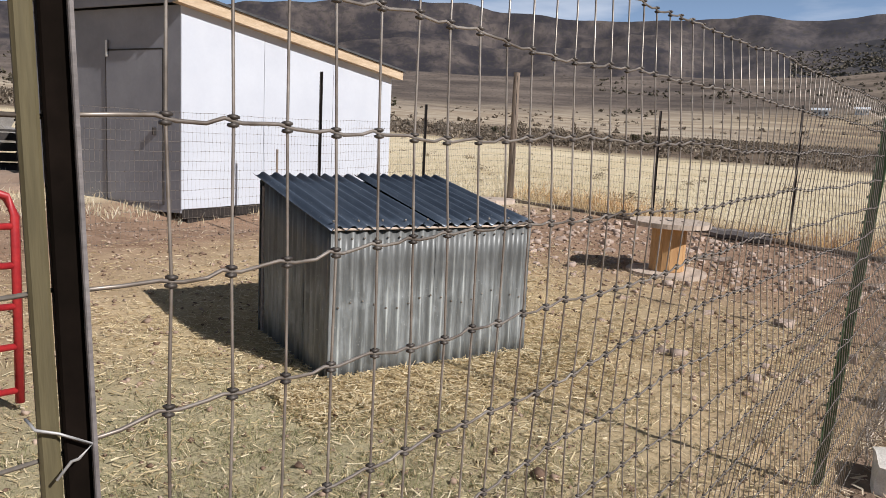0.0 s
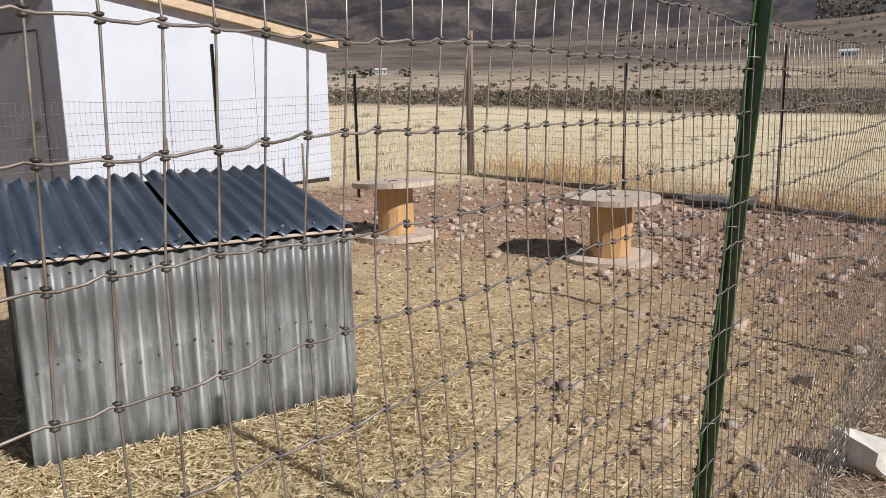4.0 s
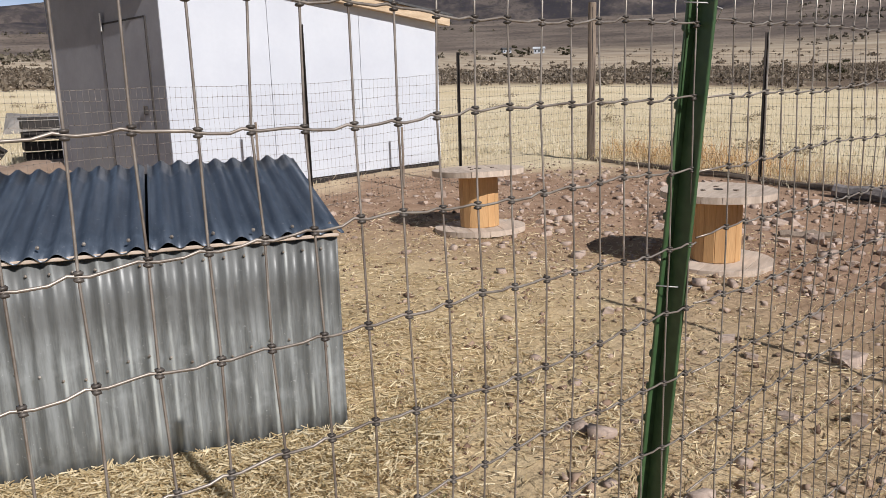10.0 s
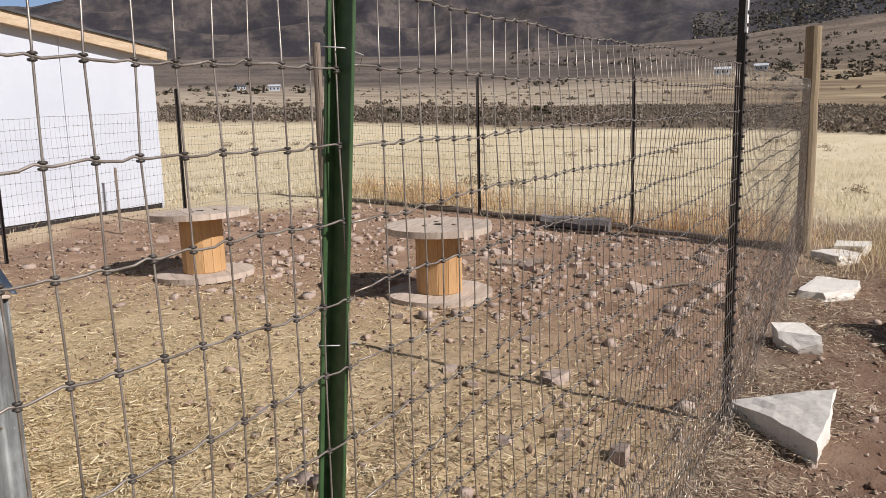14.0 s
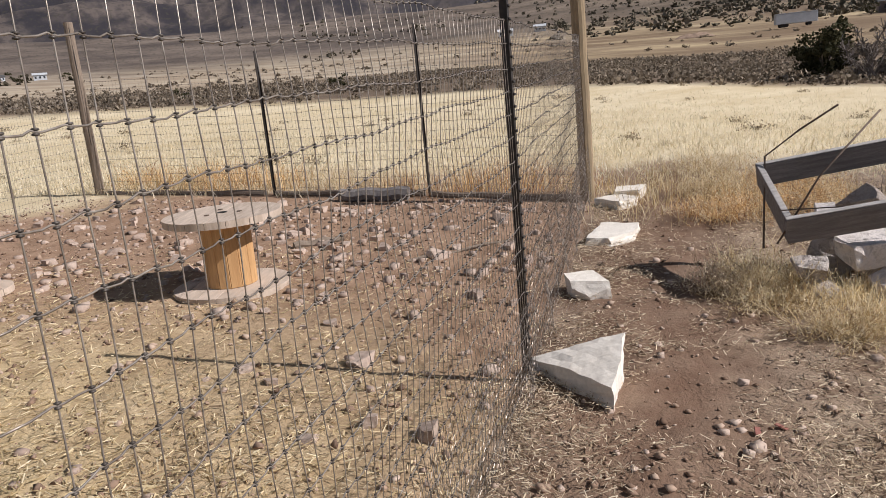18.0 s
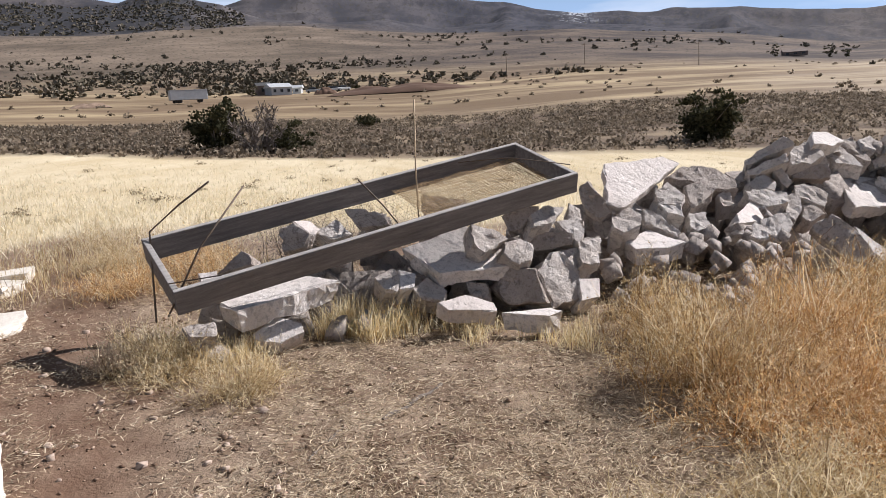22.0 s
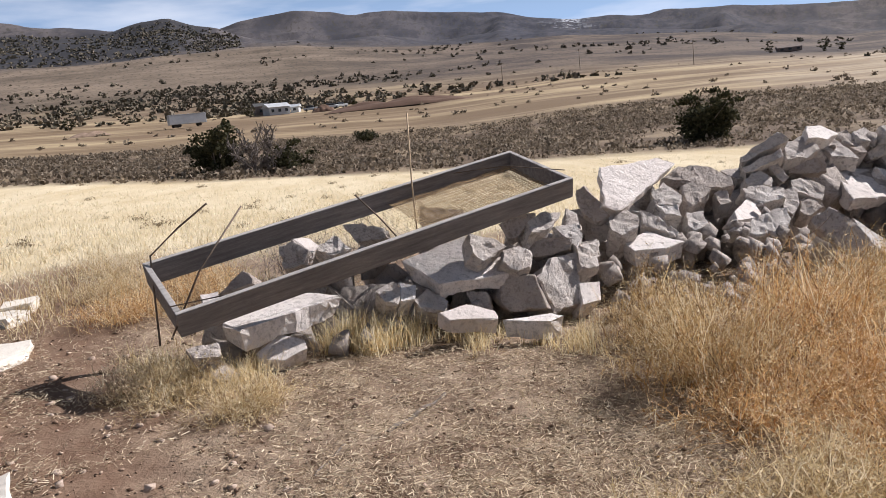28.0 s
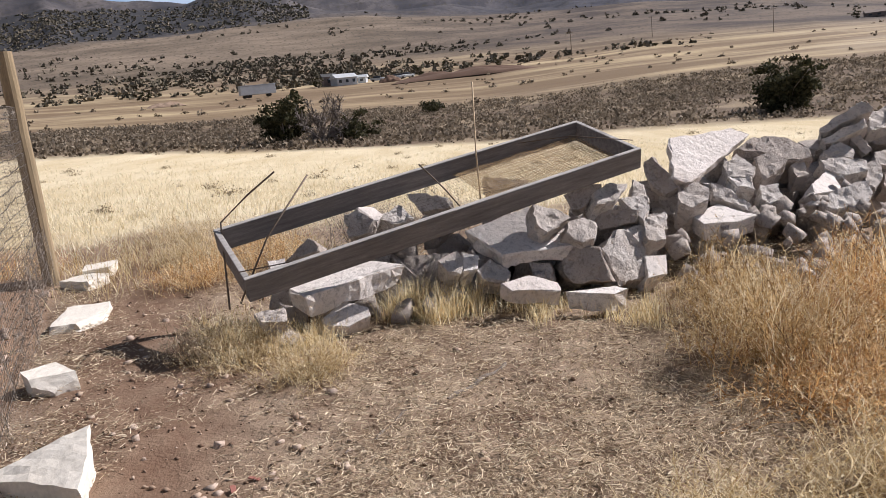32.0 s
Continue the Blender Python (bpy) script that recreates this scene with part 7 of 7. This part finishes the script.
# ---- timber along the back fence ----
def log(p, q, radius, mat, label, name="timber_rail", lift=0.5):
    pts = []
    for i in range(9):
        t = i / 8
        x, y = p[0] + (q[0] - p[0]) * t, p[1] + (q[1] - p[1]) * t
        pts.append(Vector((x, y, ground_at(x, y) + radius * lift + 0.01 * math.sin(i * 1.7))))
    ob = thing(name, Matrix.Translation(pts[0]), label, "timber")
    part("log", new_tube([v - pts[0] for v in pts], radius, 8, radius * 0.85), mat, ob)


log((8.25, 0.55), (8.0, 2.3), 0.045, WOOD_POLE, "dark weathered pole lying along the back fence")
log((8.0, 2.4), (7.42, 4.25), 0.045, WOOD_POLE, "dark weathered pole lying along the back fence")
log((7.38, 4.4), (6.66, 6.75), 0.045, WOOD_POLE, "dark weathered pole lying along the back fence")
log((7.78, 2.45), (7.45, 3.2), 0.085, WOOD_GREY, "short thick grey log beside the back fence", "grey_log", 0.7)
log((5.55, 1.95), (5.95, 1.75), 0.035, WOOD_POLE, "short brown stick beside a cable spool", "stick", 0.7)
log((5.6, 0.75), (6.7, 0.3), 0.012, WOOD_POLE, "thin brown stick on the dirt", "stick", 0.7)
log((4.9, -3.1), (5.35, -3.45), 0.012, BARK, "bent dark stick on trampled grass", "stick", 0.9)
log((4.5, -2.75), (4.95, -2.95), 0.008, BARK, "thin dark twig on the ground", "stick", 0.9)


# ---- stakes by the shed ----
def stake(x, y, h, label):
    z = ground_at(x, y)
    ob = thing("stake", pose(x, y, z), label, "stake")
    part("bar", new_box((0.025, 0.02, h + 0.1), (0, 0, h / 2 - 0.05), bevel=0.002), WOOD_POLE, ob)


stake(1.63, 5.15, 1.0, "thin grey stake in front of the white shed wall")
stake(3.45, 5.95, 0.75, "thin grey stake in front of the white shed wall")


# ---- red gate ----
def build_gate():
    a, b = Vector((-1.478, 0.17)), Vector((-4.38, -0.6))
    d = (b - a).normalized()
    ob = thing("tube_gate", pose(a.x, a.y, ground_at(a.x, a.y) + 0.05, 0, 0, math.degrees(math.atan2(d.y, d.x))), "red painted tubular steel farm gate standing closed", "gate")
    L, h, r = 2.9, 1.0, 0.021
    loop = [(0, 0, 0), (0, 0, h - 0.12), (0.035, 0, h - 0.035), (0.12, 0, h), (L - 0.12, 0, h), (L - 0.035, 0, h - 0.035), (L, 0, h - 0.12), (L, 0, 0)]
    part("frame_tube", new_tube(loop, r, 8), RED_STEEL, ob, smooth=True)
    for z in (0.06, 0.27, 0.46, 0.65, 0.83):
        part("cross_tube", new_tube([(0, 0, z), (L, 0, z)], 0.016, 8), RED_STEEL, ob, smooth=True)
    for x in (L / 3, 2 * L / 3):
        part("upright", new_box((0.04, 0.012, h - 0.05), (x, 0.026, h / 2)), RED_STEEL, ob)


build_gate()


# ---- yard behind the shelter ----
def build_beams():
    ob = thing("steel_ramp", pose(-2.7, 12.4, ground_at(-2.7, 12.4)), "brown steel ramp with two inclined side beams", "ramp")
    up = Matrix.Rotation(radians(-38), 4, "Y")
    for y, m in ((0.0, WOOD_POST), (0.9, DARK_STEEL)):
        bm = bmesh.new()
        box(bm, (5.2, 0.05, 0.34), (-2.5, 0, 0))
        box(bm, (5.2, 0.16, 0.04), (-2.5, 0, 0.17))
        box(bm, (5.2, 0.16, 0.04), (-2.5, 0, -0.17))
        part("side_beam", moved(bm, Matrix.Translation((0.3, y, 0.1)) @ Matrix.Rotation(radians(38), 4, "Y")), BEAM_BROWN if m is WOOD_POST else DARK_STEEL, ob)
    for i in range(7):
        t = i / 7
        part("rung", moved(new_box((0.08, 0.86, 0.06), (-0.4 - 4.4 * t, 0.45, 0)), Matrix.Translation((0.3, 0, 0.1)) @ Matrix.Rotation(radians(38), 4, "Y")), DARK_STEEL, ob)


BEAM_BROWN = simple("rust_brown_steel", (0.10, 0.05, 0.035), (0.20, 0.115, 0.08), 0.7, scale=6)
build_beams()


def crate(x, y, size, turn, label):
    ob = thing("slatted_crate", pose(x, y, ground_at(x, y), 0, 0, turn), label, "crate")
    w, d, h = size
    for i in range(4):
        z = h * (i + 0.5) / 4
        for sy in (-1, 1):
            part("slat", new_box((w, 0.02, h / 4 * 0.7), (0, sy * d / 2, z)), DARK_STEEL, ob)
        for sx in (-1, 1):
            part("slat", new_box((0.02, d - 0.03, h / 4 * 0.7), (sx * w / 2, 0, z)), DARK_STEEL, ob)
    part("base", new_box((w - 0.03, d - 0.03, 0.03), (0, 0, 0.015)), DARK_STEEL, ob)
    part("lid", new_box((w + 0.05, d + 0.05, 0.04), (0, 0, h + 0.02), bevel=0.005), DARK_STEEL, ob)


crate(-1.0, 12.4, (1.5, 1.0, 0.75), 12, "dark slatted crate on the ground beside the shed")
crate(-0.4, 11.2, (0.7, 0.7, 0.95), -8, "dark square box stacked beside the shed")


def grill(x, y):
    ob = thing("charcoal_grill", pose(x, y, ground_at(x, y), 0, 0, 20), "small black metal grill on thin legs", "grill")
    part("tub", new_box((0.5, 0.34, 0.2), (0, 0, 0.62), bevel=0.03), DARK_STEEL, ob)
    part("hood", new_box((0.5, 0.34, 0.14), (0, 0, 0.80), bevel=0.05), DARK_STEEL, ob)
    for sx in (-1, 1):
        for sy in (-1, 1):
            part("leg", new_tube([(sx * 0.22, sy * 0.14, 0), (sx * 0.2, sy * 0.12, 0.55)], 0.012, 6), DARK_STEEL, ob)


grill(-1.85, 4.4)
for i, (x, y, s) in enumerate(((-2.2, 19.5, 0.8), (-1.1, 20.3, 1.3), (-3.2, 21.0, 0.7), (-0.5, 19.0, 0.8))):
    chunk(LUMPS[i], (x, y, ground_at(x, y) + s * 0.25), (s * 1.2, s, s * 0.9), (10, 5, 50 * i), "large grey boulder behind the yard", "boulders behind the yard", GREY_ROCK, "boulder", "boulder")


def mound(name, at, size, mat, label, seed, cat="earth mound"):
    bm = bmesh.new()
    bmesh.ops.create_grid(bm, x_segments=28, y_segments=18, size=0.5)
    for v in bm.verts:
        e = max(0.0, 1 - (abs(v.co.x) * 2) ** 2.2) * max(0.0, 1 - (abs(v.co.y) * 2) ** 2)
        k = noise.noise(v.co * 6 + Vector((seed, 0, 0)))
        v.co.z = e ** 0.7 * (0.75 + 0.45 * k) - 0.08
    me = bpy.data.meshes.new(name)
    bm.to_mesh(me)
    bm.free()
    me.polygons.foreach_set("use_smooth", np.ones(len(me.polygons), bool))
    me.materials.append(mat)
    ob = new(name, me)
    ob.matrix_basis = Matrix.LocRotScale(Vector(at[:3]), Euler((0, 0, radians(at[3]))), Vector(size))
    return tagged(ob, label, cat)


DIRT = simple("bare_yard_dirt", (0.24, 0.165, 0.115), (0.40, 0.29, 0.21), 0.95, scale=2, kind="Position")
mound("dirt_mound", (-2.2, 9.2, ground_at(-2.2, 9.2) - 0.05, 15), (6.0, 3.0, 0.42), DIRT, "low bare dirt bank beside the shed", 1)

# ---- far buildings ----
METAL_WALL = simple("pale_metal_wall", (0.42, 0.45, 0.48), (0.58, 0.60, 0.62), 0.6, scale=0.5, bumps=0.0)
METAL_ROOF = simple("light_metal_roof", (0.50, 0.53, 0.55), (0.68, 0.70, 0.71), 0.5, scale=0.5, bumps=0.0)
DARK_GLASS = simple("dark_window", (0.03, 0.035, 0.04), (0.06, 0.065, 0.07), 0.2, bumps=0.0)
BROWN_WALL = simple("brown_far_wall", (0.16, 0.12, 0.10), (0.26, 0.20, 0.17), 0.8, scale=0.4, bumps=0.0)


def house(az, r, w, d, h, turn, wall, roof, label, windows=3, name="house"):
    x, y, z = place(az, r)
    ob = thing(name, pose(x, y, z - 0.3, 0, 0, -az + turn), label, "house")
    part("wall", new_box((w, d, h), (0, 0, h / 2)), wall, ob)
    bm = bmesh.new()
    v = [bm.verts.new(p) for p in ((-w / 2 - 0.4, -d / 2 - 0.4, h), (w / 2 + 0.4, -d / 2 - 0.4, h), (w / 2 + 0.4, d / 2 + 0.4, h), (-w / 2 - 0.4, d / 2 + 0.4, h), (-w / 2 - 0.4, 0, h + d * 0.22), (w / 2 + 0.4, 0, h + d * 0.22))]
    for f in ((0, 1, 5, 4), (2, 3, 4, 5), (0, 4, 3), (1, 2, 5), (3, 2, 1, 0)):
        bm.faces.new([v[i] for i in f])
    part("roof", bm, roof, ob)
    for i in range(windows):
        xx = -w / 2 + w * (i + 0.5) / windows
        part("window", new_box((w / windows * 0.4, 0.1, h * 0.4), (xx, -d / 2 - 0.02, h * 0.55)), DARK_GLASS, ob)
    return ob


house(84.9, 238, 6.5, 6, 2.3, 20, METAL_WALL, METAL_ROOF, "pale metal house on the far plain")
house(83.8, 243, 4, 5, 2.8, 10, BROWN_WALL, SHINGLE, "dark brown shed beside the far house", 1)
house(86.3, 244, 2.5, 4, 1.8, -10, METAL_WALL, METAL_ROOF, "small pale outbuilding beside the far house", 1)
house(121.5, 420, 11, 6, 2.0, 10, BROWN_WALL, BROWN_WALL, "low dark house far across the plain")
house(59.0, 330, 6, 5, 2.2, 0, METAL_WALL, METAL_ROOF, "pale house on the far slope")
house(61.5, 345, 5, 5, 2.2, 0, METAL_WALL, METAL_ROOF, "pale house on the far slope")
house(26.6, 330, 4.5, 4, 2.0, 0, METAL_WALL, METAL_ROOF, "pale house among dark scrub on the slope")
house(24.2, 340, 3.5, 4, 1.8, 15, METAL_WALL, SHINGLE, "small pale house among dark scrub")


def trailer(az, r):
    x, y, z = place(az, r)
    ob = thing("box_trailer", pose(x, y, z, 0, 0, -az + 14), "long pale grey box trailer parked on the plain", "trailer")
    part("body", new_box((9.0, 2.4, 2.3), (0, 0, 1.9), bevel=0.05), METAL_WALL, ob)
    part("roof", new_box((9.05, 2.45, 0.1), (0, 0, 3.1)), METAL_ROOF, ob)
    for sx in (-3.2, -2.2, 2.8):
        for sy in (-1.0, 1.0):
            part("wheel", new_tube([(sx, sy - 0.12, 0.45), (sx, sy + 0.12, 0.45)], 0.45, 14), DARK_STEEL, ob)


trailer(78.6, 200)
for az, r, h in ((101.8, 260, 8.5), (107.5, 330, 9), (115.4, 300, 8.5)):
    x, y, z = place(az, r)
    ob = thing("power_pole", pose(x, y, z - 0.3), "tall wooden power pole with a crossarm on the plain", "power pole", "power poles on the plain")
    part("shaft", new_tube([(0, 0, 0), (0, 0, h)], 0.14, 8, 0.1), WOOD_POLE, ob)
    part("crossarm", new_box((2.0, 0.1, 0.12), (0, 0, h - 0.5), Matrix.Rotation(radians(-az), 4, "Z")), WOOD_POLE, ob)
x, y, z = place(94.0, 215)
mound("spoil_mound", (x, y, z - 0.2, -94 + 3), (42, 10, 2.6), CHIPBOARD, "long dark reddish earth bank on the plain", 5)
x, y, z = place(88.3, 232)
mound("spoil_mound", (x, y, z - 0.2, -88), (7, 5, 2.2), CHIPBOARD, "dark earth heap beside the far house", 6)
x, y, z = place(72.2, 190)
mound("sand_heap", (x, y, z - 0.2, -72), (9, 5, 1.3), DIRT, "pale earth heap on the far plain", 8)


def vehicle(az, r, mat, label, turn):
    x, y, z = place(az, r)
    ob = thing("parked_car", pose(x, y, z, 0, 0, -az + turn), label, "car", "vehicles by the far house")
    part("body", new_box((4.4, 1.8, 0.75), (0, 0, 0.75), bevel=0.12), mat, ob)
    part("cabin", new_box((2.4, 1.6, 0.6), (-0.2, 0, 1.4), bevel=0.15), DARK_GLASS, ob)
    for sx in (-1.4, 1.4):
        for sy in (-0.85, 0.85):
            part("wheel", new_tube([(sx, sy - 0.1, 0.35), (sx, sy + 0.1, 0.35)], 0.35, 12), DARK_STEEL, ob)


for i, az in enumerate((87.4, 88.9, 89.6)):
    vehicle(az, 236 + 2 * i, (METAL_ROOF, WHITE, METAL_WALL)[i], ("pale parked car by the far house", "white parked car by the far house", "grey parked car by the far house")[i], 15 * i)
for i, (az, r, w, h) in enumerate(((83.0, 232, 5, 4), (90.6, 228, 5, 4.5), (92.6, 226, 4.5, 4.5), (96.5, 250, 4, 3.5), (120.3, 400, 6, 5), (123.6, 415, 8, 6), (124.6, 418, 7, 6), (28.5, 300, 6, 4), (25.3, 300, 7, 4.5), (71.0, 240, 5, 4), (74.5, 250, 5, 4))):
    juniper(az, r, w, h, 40 + i, "dark tree standing on the far plain", clumps=22)


# faded red scraps trodden into the path
for sx, sy, sa in ((4.12, -2.19, 20), (4.2, -2.26, 75), (3.7, -2.6, 140)):
    scrap = thing("plastic_scrap", pose(sx, sy, ground_at(sx, sy) + 0.012, 8, -12, sa), "faded red plastic scrap trodden into the path", "scrap")
    part("sheet", new_box((0.05, 0.024, 0.006), (0, 0, 0.004), bevel=0.002), RED_SCRAP, scrap)
